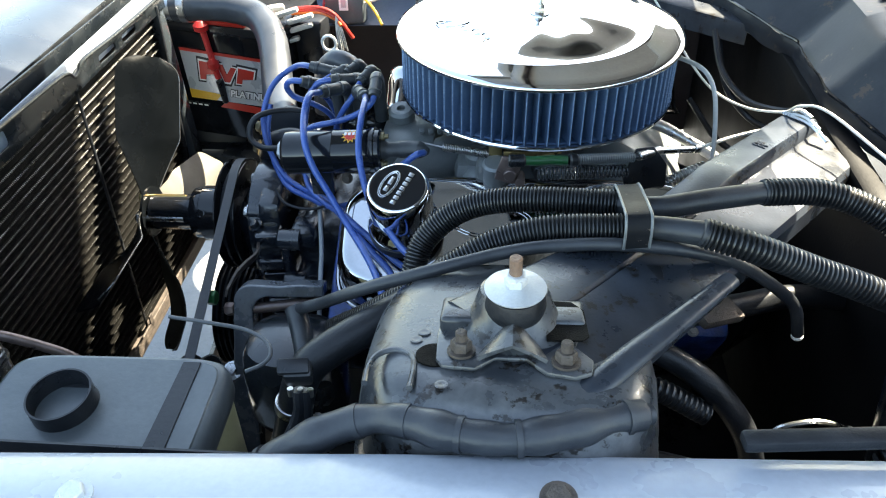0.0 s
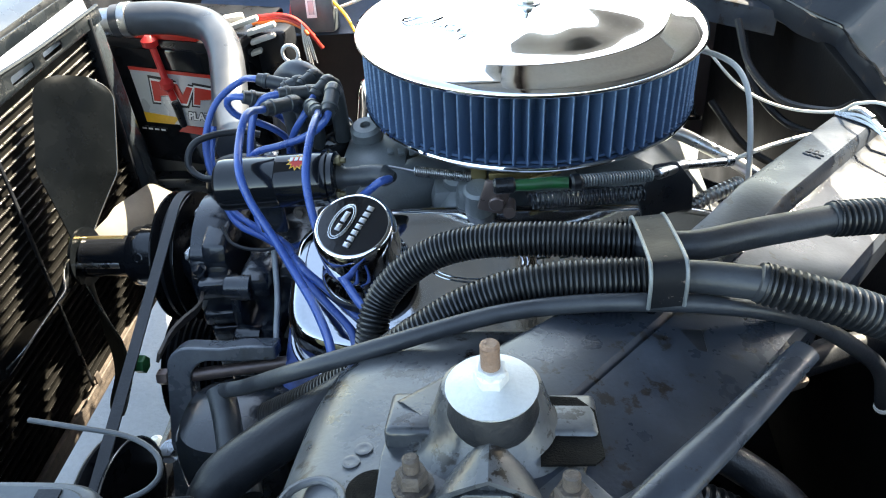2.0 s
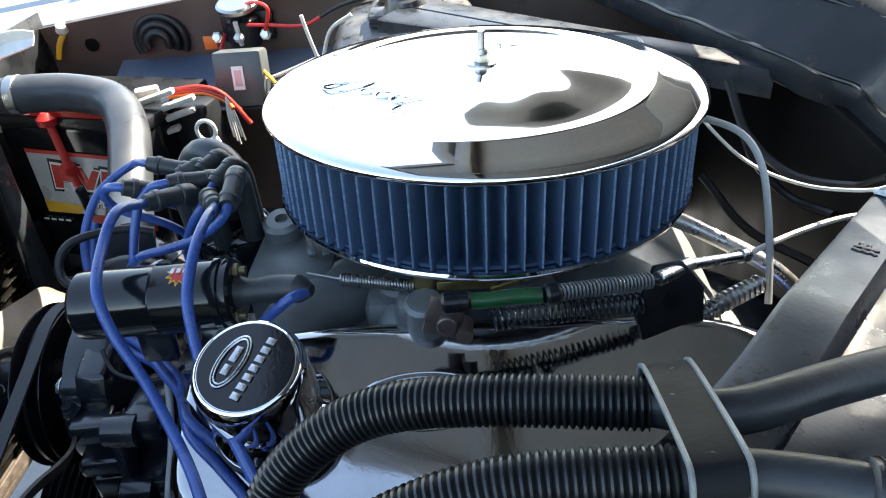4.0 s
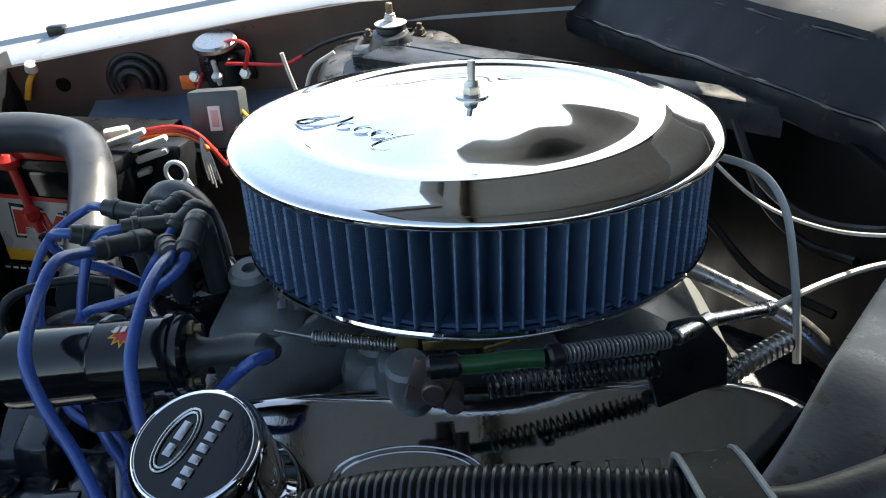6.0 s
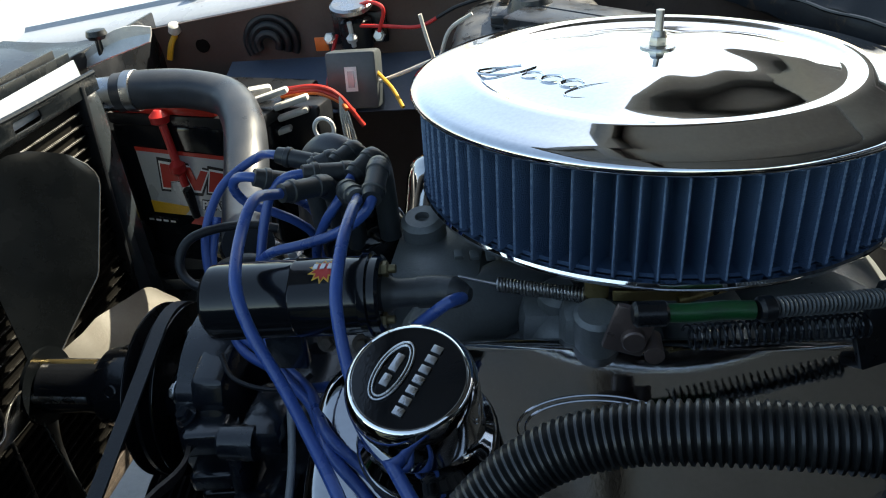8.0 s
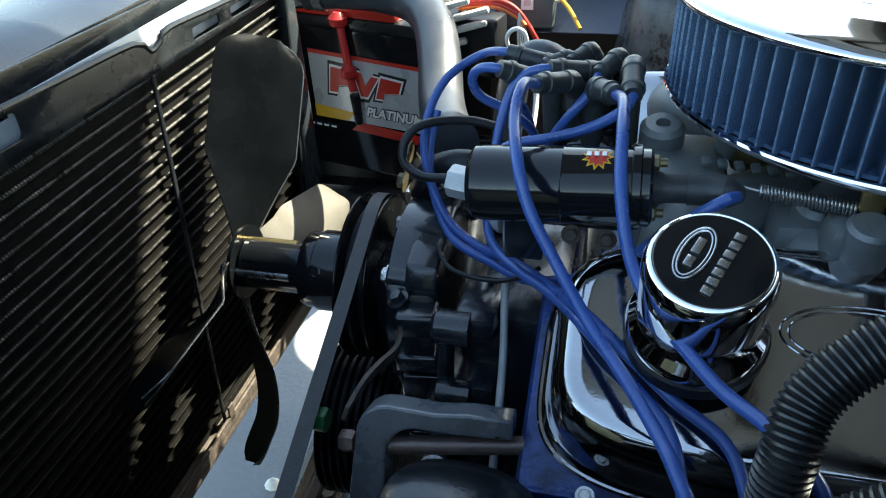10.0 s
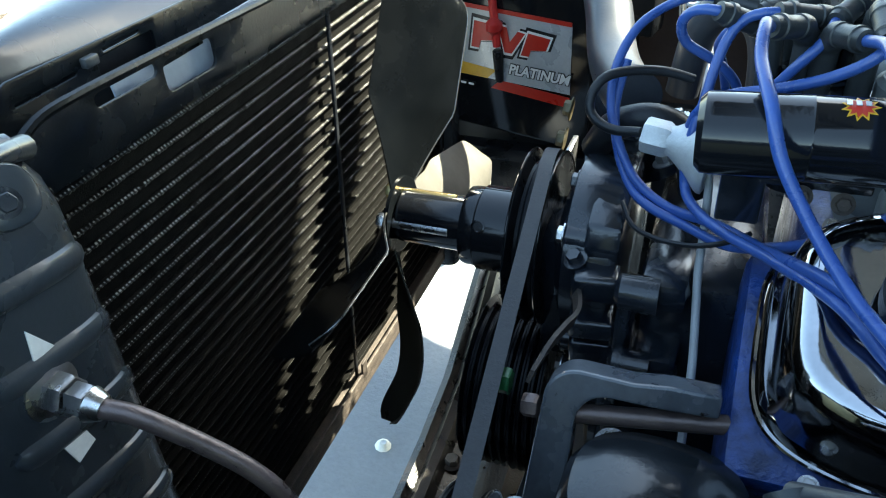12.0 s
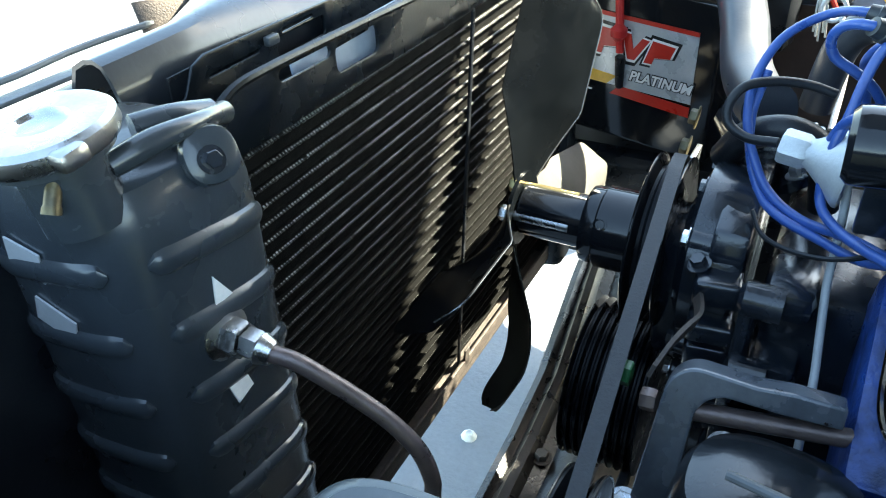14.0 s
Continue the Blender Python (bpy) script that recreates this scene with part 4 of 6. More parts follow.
part("through_bolt", join(rod((-0.326, 0.729, 0.623), (-0.216, 0.747, 0.627), 0.0072), hexagon((-0.359, 0.729, 0.621), (1, 0, 0.1), 0.009, 0.012)), COPPER, steer)
for x, y, z in ((-0.296, 0.757, 0.567), (-0.266, 0.762, 0.557), (-0.353, 0.687, 0.547)):
    part("bolt", bolt((x, y, z), (0, -0.5, 1), 0.009, 0.010), STEEL, steer)
part("adjusting_nut", hexagon((-0.368, 0.730, 0.640), (-1, 0, 0), 0.010, 0.012), GREEN, steer, "green-stained nut")

# ---- valve cover, breather ----
VN = Vector((0, -0.47, 0.883)).normalized()


def valve_cover(y, z, nor, label):
    v = thing("valve_cover", (0.036, y, z), label, "valve cover")
    m = placed((0.036, y, z), (1, 0, 0), nor)
    part("shell", loft([(1.033, 1.05, 0.0), (1.039, 1.062, 0.0015), (1.039, 1.062, 0.0045), (1.033, 1.05, 0.006), (1.024, 1.032, 0.006), (1.012, 1.016, 0.0085), (1.003, 1.005, 0.016), (0.996, 0.985, 0.030), (0.990, 0.968, 0.050), (0.982, 0.945, 0.060), (0.968, 0.91, 0.068), (0.950, 0.87, 0.0728), (0.93, 0.83, 0.0750), (0.90, 0.77, 0.0759), (0.6, 0.3, 0.0762), (0.01, 0.01, 0.0763)], 0.238, 0.090, 4.2, m, 128), COVERCHROME, v)
    for x in (-0.205, 0.0, 0.205):
        for s in (-1, 1):
            part("bolt", bolt(m @ Vector((x, s * 0.0935, 0.006)), nor, 0.0045, 0.004), STEEL, v)
    return v, m


cover, cover_m = valve_cover(0.790, 0.672, VN, "chromed valve cover with an embossed oval and letters")
valve_cover(2 * CENTRE - 0.790, 0.672, Vector((0, 0.47, 0.883)), "chromed valve cover on the far cylinder bank")
oval = cover_m @ Matrix.Translation((-0.043, 0.016, 0.0757))
part("embossed_oval", join(*[sweep([oval @ Vector((a * math.cos(t), b * math.sin(t), 0)) for t in [2 * math.pi * k / 48 for k in range(49)]], 0.0011, 8) for a, b in ((0.050, 0.022), (0.045, 0.0185))]), COVERCHROME, cover)
for k, (du, wide) in enumerate(((-0.018, 0.018), (0.012, 0.032))):
    part("embossed_stroke", box(oval @ Vector((du, 0, 0.0002)), (wide, 0.009, 0.0005), 0.0002, cover_m.to_3x3()), COVERCHROME, cover)
for k in range(6):
    part("embossed_bar", box(cover_m @ Vector((0.022 + 0.022 * k, 0.016, 0.0761)), (0.013, 0.016, 0.0007), 0.0003, cover_m.to_3x3()), COVERCHROME, cover)
breather = thing("breather_cap", (-0.117, 0.752, 0.765), "chromed oil breather cap with a raised oval and bars", "breather cap")
BN = Vector((0.0, -0.33, 0.944)).normalized()
BC = Vector((-0.111, 0.7225, 0.826))
b0 = BC - BN * 0.034
part("grommet", lathe([(0.030, -0.050), (0.044, -0.048), (0.0445, -0.036), (0.036, -0.034)], b0, BN, 40), RUBBER, breather)
part("neck_skirt", lathe([(0.0425, -0.038), (0.0432, -0.032), (0.0415, -0.027), (0.0375, -0.022), (0.0352, -0.014), (0.0345, -0.002), (0.0350, 0.012)], b0, BN, 48), CHROME, breather)
part("cap", lathe([(0.033, -0.010), (0.0370, -0.009), (0.0378, -0.004), (0.0378, 0.024), (0.0374, 0.028), (0.0362, 0.0318), (0.0345, 0.0345), (0.0328, 0.0354), (0.0322, 0.0348), (0, 0.0345)], b0, BN, 64), CHROME, breather)
bm_ = placed(b0 + BN * 0.0348, (0.42, 0.9, 0.25), BN)
face = part("face", lathe([(0.0318, 0), (0.0316, 0.0006), (0, 0.0009)], b0 + BN * 0.0345, BN, 48), GLOSS, breather, "black enamelled face of the cap")
part("oval_ring", join(*[sweep([bm_ @ Vector((-0.001 + a * math.cos(t), 0.010 + b * math.sin(t), 0.0012)) for t in [2 * math.pi * k / 40 for k in range(41)]], 0.0007, 6) for a, b in ((0.0195, 0.0088), (0.0172, 0.0070))]), STEEL, face)
for k, (du, wide) in enumerate(((-0.0075, 0.0075), (0.0045, 0.0115))):
    part("script_bar", box(bm_ @ Vector((du, 0.010, 0.0011)), (wide, 0.0052, 0.0010), 0.0004, bm_.to_3x3()), STEEL, face)
for k in range(7):
    part("word_bar", box(bm_ @ Vector((-0.021 + 0.007 * k, -0.0065, 0.0012)), (0.0048, 0.0062, 0.0010), 0.0003, bm_.to_3x3()), STEEL, face)

# ---- intake and carburettor ----
intake = thing("intake_manifold", (0.04, CENTRE, 0.7), "grey cast intake manifold with bolt bosses", "intake manifold")
part("plenum", loft([(1.1, 1.2, 0.0), (1.05, 1.1, 0.02), (0.9, 0.85, 0.05), (0.7, 0.6, 0.075), (0.55, 0.5, 0.085), (0.01, 0.01, 0.086)], 0.19, 0.15, 3.2, placed((0.05, CENTRE, 0.685), (1, 0, 0), (0, 0, 1)), 56), ALLOY, intake)
for k, x in enumerate((-0.115, -0.02, 0.075, 0.17)):
    part("runner", sweep(spline([(0.04 + (x - 0.04) * 0.5, 0.93, 0.755), (x, 0.865, 0.752), (x, 0.825, 0.725), (x, 0.80, 0.69)], 0.008), 0.030, 16), ALLOY, intake)
    part("runner", sweep(spline([(0.04 + (x - 0.04) * 0.5, 1.04, 0.755), (x, 1.105, 0.752), (x, 1.145, 0.725), (x, 1.17, 0.69)], 0.008), 0.030, 16), ALLOY, intake)
part("front_boss", join(box((-0.125, 0.925, 0.755), (0.08, 0.10, 0.07), 0.016), lathe([(0.018, 0), (0.018, 0.02), (0.014, 0.024), (0.006, 0.024), (0.006, 0.018)], (-0.138, 0.945, 0.785), (0, -0.2, 1), 20),
                        lathe([(0.012, 0), (0.012, 0.016), (0.005, 0.018)], (-0.085, 0.945, 0.785), (0, -0.2, 1), 16)), ALLOY, intake)
part("cast_numbers", join(*[box((-0.105 + 0.012 * k, 0.90, 0.797 - 0.001 * k), (0.007, 0.008, 0.004), 0.001, Euler((0.3, 0, 0.2)).to_matrix()) for k in range(6)]), ALLOY, intake)
part("runner_boss", join(box((-0.032, 0.872, 0.748), (0.055, 0.05, 0.06), 0.014), rod((-0.030, 0.868, 0.765), (-0.030, 0.862, 0.790), 0.017, 0.015, bevel=0.004)), ALLOY, intake)
part("cross_tower", join(box((-0.005, 0.838, 0.765), (0.05, 0.04, 0.06), 0.012), rod((-0.005, 0.83, 0.74), (-0.005, 0.82, 0.80), 0.016, bevel=0.003)), ALLOY, intake)
carb = thing("carburetor", (0.044, CENTRE, 0.77), "dull metal carburettor under the air cleaner", "carburettor")
part("body", box((0.044, CENTRE, 0.795), (0.17, 0.14, 0.055), 0.012), STEEL, carb)
part("base_flange", box((0.044, CENTRE, 0.766), (0.19, 0.16, 0.012), 0.004), ALLOY, carb)
for x in (-0.06, 0.15):
    part("fuel_bowl", box((x, CENTRE, 0.795), (0.05, 0.11, 0.05), 0.01), BRASS, carb)

# ---- air cleaner ----
AC = Vector((0.0435, 0.989, 0.822))
AN = Vector((0.03, 0.03, 1)).normalized()
cleaner = thing("air_cleaner", AC, "round chrome-lidded air cleaner with a blue pleated filter", "air cleaner")
part("base_pan", lathe([(0.05, -0.012), (0.12, -0.012), (0.168, -0.010), (0.179, -0.006), (0.1828, -0.003), (0.1840, 0.000), (0.1832, 0.002), (0.180, 0.001), (0.17, 0.0), (0.05, 0.0)], AC, AN, 128), CHROME, cleaner)
part("filter_core", lathe([(0.157, 0.002), (0.157, 0.074)], AC, AN, 64), PLEAT, cleaner)
for h0, h1 in ((0.001, 0.004), (0.071, 0.077)):
    part("filter_band", lathe([(0.157, h0), (0.1745, h0), (0.1750, (h0 + h1) / 2), (0.1745, h1), (0.157, h1)], AC, AN, 96), PLEAT, cleaner)
pm = placed(AC, (1, 0, 0), AN)
NP = 84
for k in range(NP):
    a = 2 * math.pi * k / NP
    w = math.pi / NP
    rng = [(0.158, -w * 1.02), (0.163, -w * 0.60), (0.1770, -w * 0.24), (0.1800, -w * 0.15), (0.1810, -w * 0.06), (0.1810, w * 0.06), (0.1800, w * 0.15), (0.1770, w * 0.24), (0.163, w * 0.60), (0.158, w * 1.02)]
    rings = [[pm @ Vector((r * math.cos(a + d), r * math.sin(a + d), h)) for r, d in rng] for h in (0.002, 0.0745)]
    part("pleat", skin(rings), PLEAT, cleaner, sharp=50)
edges = bmesh.new()
for k in range(NP):
    a, w, old = 2 * math.pi * k / NP, 0.0042, None
    for j in range(49):
        h, bead = 0.003 + 0.0015 * j, 0.0004 if j % 2 else -0.0001
        row = [edges.verts.new(pm @ Vector((r * math.cos(a + d), r * math.sin(a + d), h))) for r, d in ((0.1796, -w * 1.25), (0.1812 + bead, -w * 0.7), (0.1817 + bead, 0), (0.1812 + bead, w * 0.7), (0.1796, w * 1.25))]
        if old:
            for i in range(4):
                edges.faces.new((old[i], old[i + 1], row[i + 1], row[i]))
        old = row
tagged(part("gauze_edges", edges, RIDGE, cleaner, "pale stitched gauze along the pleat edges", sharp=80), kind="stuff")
lid_mesh = lathe([(0.1795, 0.0725), (0.1865, 0.0735), (0.1885, 0.0765), (0.1875, 0.080), (0.182, 0.0828), (0.172, 0.0846), (0.160, 0.0870), (0.150, 0.0896), (0.1455, 0.0906), (0.1405, 0.0902), (0.137, 0.0884), (0.134, 0.0870), (0.130, 0.0864), (0.126, 0.0866), (0.115, 0.0881), (0.10, 0.0906), (0.085, 0.0931), (0.07, 0.0953), (0.055, 0.0972), (0.04, 0.0987), (0.028, 0.0992), (0.018, 0.0987), (0.010, 0.0984), (0, 0.0984)], AC, AN, 160)
# the stamping is not quite even: shallow waves run round the dish
for v in lid_mesh.verts:
    q = pm.inverted() @ v.co
    r, th = math.hypot(q.x, q.y), math.atan2(q.y, q.x)
    fade = max(0.0, min(1, (r - 0.015) / 0.03)) * max(0.0, min(1, (0.128 - r) / 0.03))
    v.co += AN * fade * (0.0010 * math.sin(3 * th + 0.6) + 0.0005 * math.sin(7 * th + 24 * r))
lid = part("lid", lid_mesh, CHROME, cleaner, "mirror-bright chrome lid", sharp=60)
script_u, script_v = Vector((0.72, -0.69, 0)), Vector((0.40, 0.92, 0))
for k, (su, wu, hv) in enumerate(((-0.046, 0.020, 0.030), (-0.018, 0.0085, 0.011), (0.002, 0.0085, 0.011), (0.021, 0.0080, 0.011), (0.045, 0.020, 0.030))):
    stroke = []
    for q in range(30):
        t = 2 * math.pi * (0.08 + 0.86 * q / 29) + (1.2 if k == 0 else 0)
        c = Vector((-0.080, -0.050, 0)) + script_u * (su + wu * math.cos(t) + 0.35 * hv * math.sin(t)) + script_v * (hv * 0.62 * math.sin(t + (0.5 if k in (0, 4) else 0)))
        stroke.append(pm @ Vector((c.x, c.y, 0.0899 + 0.172 * (0.10 - min(0.113, c.length)) + 0.0003)))
    part("raised_stroke", sweep(stroke, 0.0009, 8), CHROME, lid)
part("stud", rod(pm @ Vector((0, 0, 0.085)), pm @ Vector((0, 0, 0.126)), 0.0031, seg=12), STEEL, cleaner)
part("stud_nut", join(lathe([(0.013, 0), (0.013, 0.0012), (0.008, 0.0016)], pm @ Vector((0, 0, 0.0986)), AN, 20), hexagon(pm @ Vector((0, 0, 0.0998)), AN, 0.0068, 0.0075), lathe([(0.0062, 0), (0.0048, 0.004)], pm @ Vector((0, 0, 0.1072)), AN, 16)), STEEL, cleaner)

# ---- ignition coil ----
CL, CRT = Vector((-0.269, 0.820, 0.809)), Vector((-0.152, 0.821, 0.814))
cx = (CRT - CL).normalized()
coil = thing("ignition_coil", (-0.19, 0.81, 0.78), "glossy black ignition coil with a flame sticker", "ignition coil")
L = (CRT - CL).length
part("can", lathe([(0, 0), (0.022, 0), (0.0262, 0.004), (0.0268, 0.01), (0.0268, L * 0.55), (0.0272, L * 0.56), (0.0268, L * 0.57), (0.0268, L - 0.006), (0.029, L - 0.005), (0.029, L), (0.0265, L + 0.001), (0.0265, L + 0.006), (0.024, L + 0.008), (0, L + 0.008)], CL, cx, 48), GLOSS, coil)
part("tower", lathe([(0.016, 0), (0.0115, 0.006), (0.0098, 0.010), (0.0098, 0.036), (0.008, 0.038)], CRT + cx * 0.006, cx, 28), BOOT, coil)
part("tower_boot", join(cable([CRT + cx * 0.030, CRT + cx * 0.044, CRT + cx * 0.054 + Vector((0.001, -0.003, 0.0005))], 0.0108, 18), lathe([(0.0108, 0), (0.0098, 0.004), (0.0072, 0.008), (0.0045, 0.012), (0, 0.0125)], CRT + cx * 0.053 + Vector((0.001, -0.003, 0.0005)), cx + Vector((0, -0.3, 0)), 20)), BOOT, coil)
part("terminal", join(rod(CRT + cx * 0.004 + Vector((0, -0.016, -0.010)), CRT + cx * 0.016 + Vector((0, -0.016, -0.010)), 0.003), hexagon(CRT + cx * 0.006 + Vector((0, -0.016, -0.010)), cx, 0.0055, 0.005)), OLDBRASS, coil)
part("terminal", join(rod(CRT + cx * 0.004 + Vector((0, 0.004, 0.017)), CRT + cx * 0.016 + Vector((0, 0.004, 0.017)), 0.003), hexagon(CRT + cx * 0.006 + Vector((0, 0.004, 0.017)), cx, 0.0055, 0.005)), OLDBRASS, coil)


def on_coil(s, ang, r=0.0272):
    """A point on the can: s along it, ang degrees from its top towards the camera."""
    a = radians(ang)
    return CL + cx * s + Vector((0, -math.sin(a) * r, math.cos(a) * r))


def curved_star(s, ang, spikes, r_out, r_in, r, squash=1.0):
    bm = bmesh.new()
    c = bm.verts.new(on_coil(s, ang, r))
    vs = []
    for k in range(spikes * 2):
        t = math.pi * k / spikes
        q = r_out if k % 2 == 0 else r_in
        vs.append(bm.verts.new(on_coil(s + q * math.cos(t), ang + math.degrees(q * squash * math.sin(t) / r), r)))
    for i in range(len(vs)):
        bm.faces.new((c, vs[i], vs[(i + 1) % len(vs)]))
    return bm


flame = part("flame_sticker", curved_star(0.088, 16, 11, 0.011, 0.007, 0.02715), YELLOW, coil, "yellow and red flame sticker")
part("flame_centre", curved_star(0.088, 16, 11, 0.0085, 0.0055, 0.0274), RED, flame)
part("flame_bars", join(*[box(on_coil(0.082 + 0.005 * k, 10, 0.0276), (0.003, 0.006, 0.0006), 0) for k in range(3)]), LABEL, flame)
clampc = thing("coil_bracket", (-0.21, 0.85, 0.74), "black steel clamp bracket under the coil", "bracket")
part("leg", join(box((-0.235, 0.848, 0.760), (0.03, 0.01, 0.06), 0.002), box((-0.19, 0.846, 0.770), (0.07, 0.008, 0.012), 0.002)), CAST, clampc)
for x, z in ((-0.198, 0.762), (-0.172, 0.760)):
    part("bolt", bolt((x, 0.836, z), (0, -1, 0.4), 0.005, 0.005), RUST, clampc)
SN, sdir = Vector((-0.313, 0.922, 0.752)), Vector((0.97, -0.12, -0.10)).normalized()
sender = thing("pressure_sender", SN, "zinc-plated bell-shaped oil pressure sender with a hex head", "sensor")
part("hex_head", hexagon(SN, sdir, 0.0145, 0.022), ZINC, sender)
part("bell", lathe([(0.0115, 0.018), (0.0125, 0.024), (0.018, 0.032), (0.026, 0.043), (0.0325, 0.050), (0.0345, 0.053), (0.0345, 0.056), (0.032, 0.057), (0.0, 0.058)], SN, sdir, 40), ZINC, sender)
part("stem", lathe([(0.016, 0.056), (0.014, 0.075), (0.010, 0.095)], SN, sdir, 20), BRASS, sender)
single("sender_lead", cable([(-0.315, 0.922, 0.753), (-0.341, 0.930, 0.749), (-0.359, 0.940, 0.756), (-0.361, 0.948, 0.770), (-0.352, 0.958, 0.782), (-0.332, 0.972, 0.784), (-0.306, 0.985, 0.780), (-0.283, 0.990, 0.773)], 0.0042, 14, 0.004), RUBBER, "black lead looping from the pressure sender", "wire", (-0.3, 0.96, 0.77))
single("sensor_lead", cable([(-0.322, 0.900, 0.699), (-0.310, 0.885, 0.687), (-0.287, 0.875, 0.684), (-0.260, 0.865, 0.690), (-0.238, 0.858, 0.702), (-0.223, 0.850, 0.718)], 0.0021, 8), RUBBER, "thin black sensor lead hanging under the coil", "wire", (-0.26, 0.865, 0.68))

# ---- distributor and leads ----
dist = thing("distributor", (-0.195, 0.968, 0.70), "black distributor cap with nine boots", "distributor")
part("shaft_housing", lathe([(0.022, 0), (0.022, 0.05), (0.034, 0.058), (0.036, 0.068)], (-0.195, 0.968, 0.70), (0, 0, 1), 28), CAST, dist)
part("cap", lathe([(0.036, 0), (0.0385, 0.004), (0.0385, 0.018), (0.034, 0.028), (0.024, 0.034), (0, 0.035)], (-0.195, 0.968, 0.765), (0, 0, 1), 36), GLOSS, dist)
BOOTS = {
    "d": [(-0.207, 0.943, 0.790), (-0.207, 0.941, 0.828), (-0.212, 0.932, 0.843), (-0.2346, 0.8995, 0.8527)],
    "e": [(-0.194, 0.938, 0.785), (-0.194, 0.935, 0.825), (-0.191, 0.924, 0.842), (-0.1755, 0.8950, 0.8490)],
    "f": [(-0.166, 0.942, 0.790), (-0.166, 0.940, 0.845), (-0.165, 0.930, 0.858), (-0.1631, 0.890, 0.8505)],
    "g": [(-0.172, 0.968, 0.790), (-0.173, 0.968, 0.840), (-0.178, 0.962, 0.852), (-0.191, 0.941, 0.8450)],
    "h": [(-0.198, 1.004, 0.790), (-0.199, 1.003, 0.832), (-0.203, 0.998, 0.844), (-0.217, 0.980, 0.8390)],
    "i": [(-0.215, 0.996, 0.790), (-0.217, 0.996, 0.830), (-0.222, 0.994, 0.838), (-0.240, 0.985, 0.8340)],
    "c": [(-0.190, 0.965, 0.790), (-0.190, 0.964, 0.832), (-0.196, 0.960, 0.841), (-0.2304, 0.939, 0.8500)],
    "a": [(-0.225, 1.000, 0.785), (-0.227, 1.000, 0.822), (-0.234, 1.001, 0.830), (-0.2755, 1.007, 0.8380)],
    "b": [(-0.228, 0.962, 0.785), (-0.230, 0.961, 0.822), (-0.238, 0.958, 0.832), (-0.2707, 0.938, 0.8490)],
}
for key, pts in BOOTS.items():
    foot, knee, bend, tip = [Vector(p) for p in pts]
    run = tip - bend
    reach = run.length
    tower = cable([foot, knee, knee.lerp(bend, 0.7), bend, bend + run * 0.12], 0.0090, 18, 0.003)
    sleeve = lathe([(0.0, -0.004), (0.0070, -0.003), (0.0092, 0.002), (0.0092, reach * 0.20), (0.0082, reach * 0.22), (0.0080, reach * 0.68), (0.0092, reach * 0.70), (0.0092, reach * 0.80), (0.0080, reach * 0.82), (0.0072, reach), (0.0042, reach + 0.0005)], bend, run, 24)
    part("boot", join(tower, sleeve), BOOT, dist)
lead = "glossy blue silicone spark plug lead"
ROUTES = {
    "d": [(-0.239, 0.862, 0.867), (-0.239, 0.828, 0.858), (-0.23, 0.786, 0.846), (-0.22, 0.77, 0.821), (-0.199, 0.752, 0.792), (-0.174, 0.722, 0.77), (-0.152, 0.69, 0.762), (-0.133, 0.655, 0.758), (-0.123, 0.63, 0.758), (-0.113, 0.606, 0.748), (-0.106, 0.596, 0.70)],
    "e": [(-0.169, 0.86, 0.859), (-0.167, 0.822, 0.857), (-0.165, 0.784, 0.842), (-0.161, 0.766, 0.821), (-0.153, 0.748, 0.8), (-0.14, 0.725, 0.788), (-0.122, 0.7, 0.782), (-0.102, 0.67, 0.78), (-0.083, 0.645, 0.784), (-0.069, 0.622, 0.786), (-0.056, 0.603, 0.770), (-0.048, 0.592, 0.72)],
    "a": [(-0.306, 1.03, 0.826), (-0.335, 1.01, 0.809), (-0.348, 0.985, 0.781), (-0.347, 0.965, 0.754), (-0.336, 0.945, 0.731), (-0.316, 0.925, 0.707), (-0.286, 0.905, 0.697), (-0.248, 0.865, 0.712), (-0.215, 0.825, 0.723), (-0.178, 0.752, 0.754), (-0.15, 0.734, 0.74), (-0.12, 0.711, 0.728), (-0.09, 0.691, 0.719), (-0.078, 0.661, 0.707), (-0.07, 0.646, 0.659)],
    "b": [(-0.289, 0.945, 0.845), (-0.296, 0.950, 0.833), (-0.291, 0.958, 0.816), (-0.273, 0.965, 0.803), (-0.257, 0.974, 0.788), (-0.246, 0.984, 0.765), (-0.242, 0.99, 0.72)],
    "c": [(-0.25, 0.94, 0.844), (-0.261, 0.935, 0.83), (-0.267, 0.925, 0.809), (-0.27, 0.915, 0.789), (-0.276, 0.905, 0.758), (-0.275, 0.9, 0.722), (-0.263, 0.875, 0.716), (-0.24, 0.845, 0.718), (-0.208, 0.805, 0.728), (-0.175, 0.743, 0.747), (-0.149, 0.722, 0.731), (-0.124, 0.697, 0.72), (-0.114, 0.667, 0.708), (-0.106, 0.652, 0.66)],
    "f": [(-0.173, 0.885, 0.838), (-0.196, 0.890, 0.822), (-0.226, 0.895, 0.810), (-0.253, 0.900, 0.801), (-0.272, 0.910, 0.783), (-0.278, 0.915, 0.766)],
    "g": [(-0.198, 0.925, 0.835), (-0.216, 0.925, 0.81), (-0.232, 0.940, 0.775), (-0.236, 0.955, 0.72)],
    "i": [(-0.258, 0.985, 0.822), (-0.268, 1.00, 0.80), (-0.262, 1.03, 0.77), (-0.25, 1.05, 0.71)],
}
for key, pts in ROUTES.items():
    single("spark_plug_lead", cable([BOOTS[key][-2], BOOTS[key][-1]] + pts, 0.0041, 12), BLUEWIRE, lead, "wire", pts[-1], group="spark plug leads")

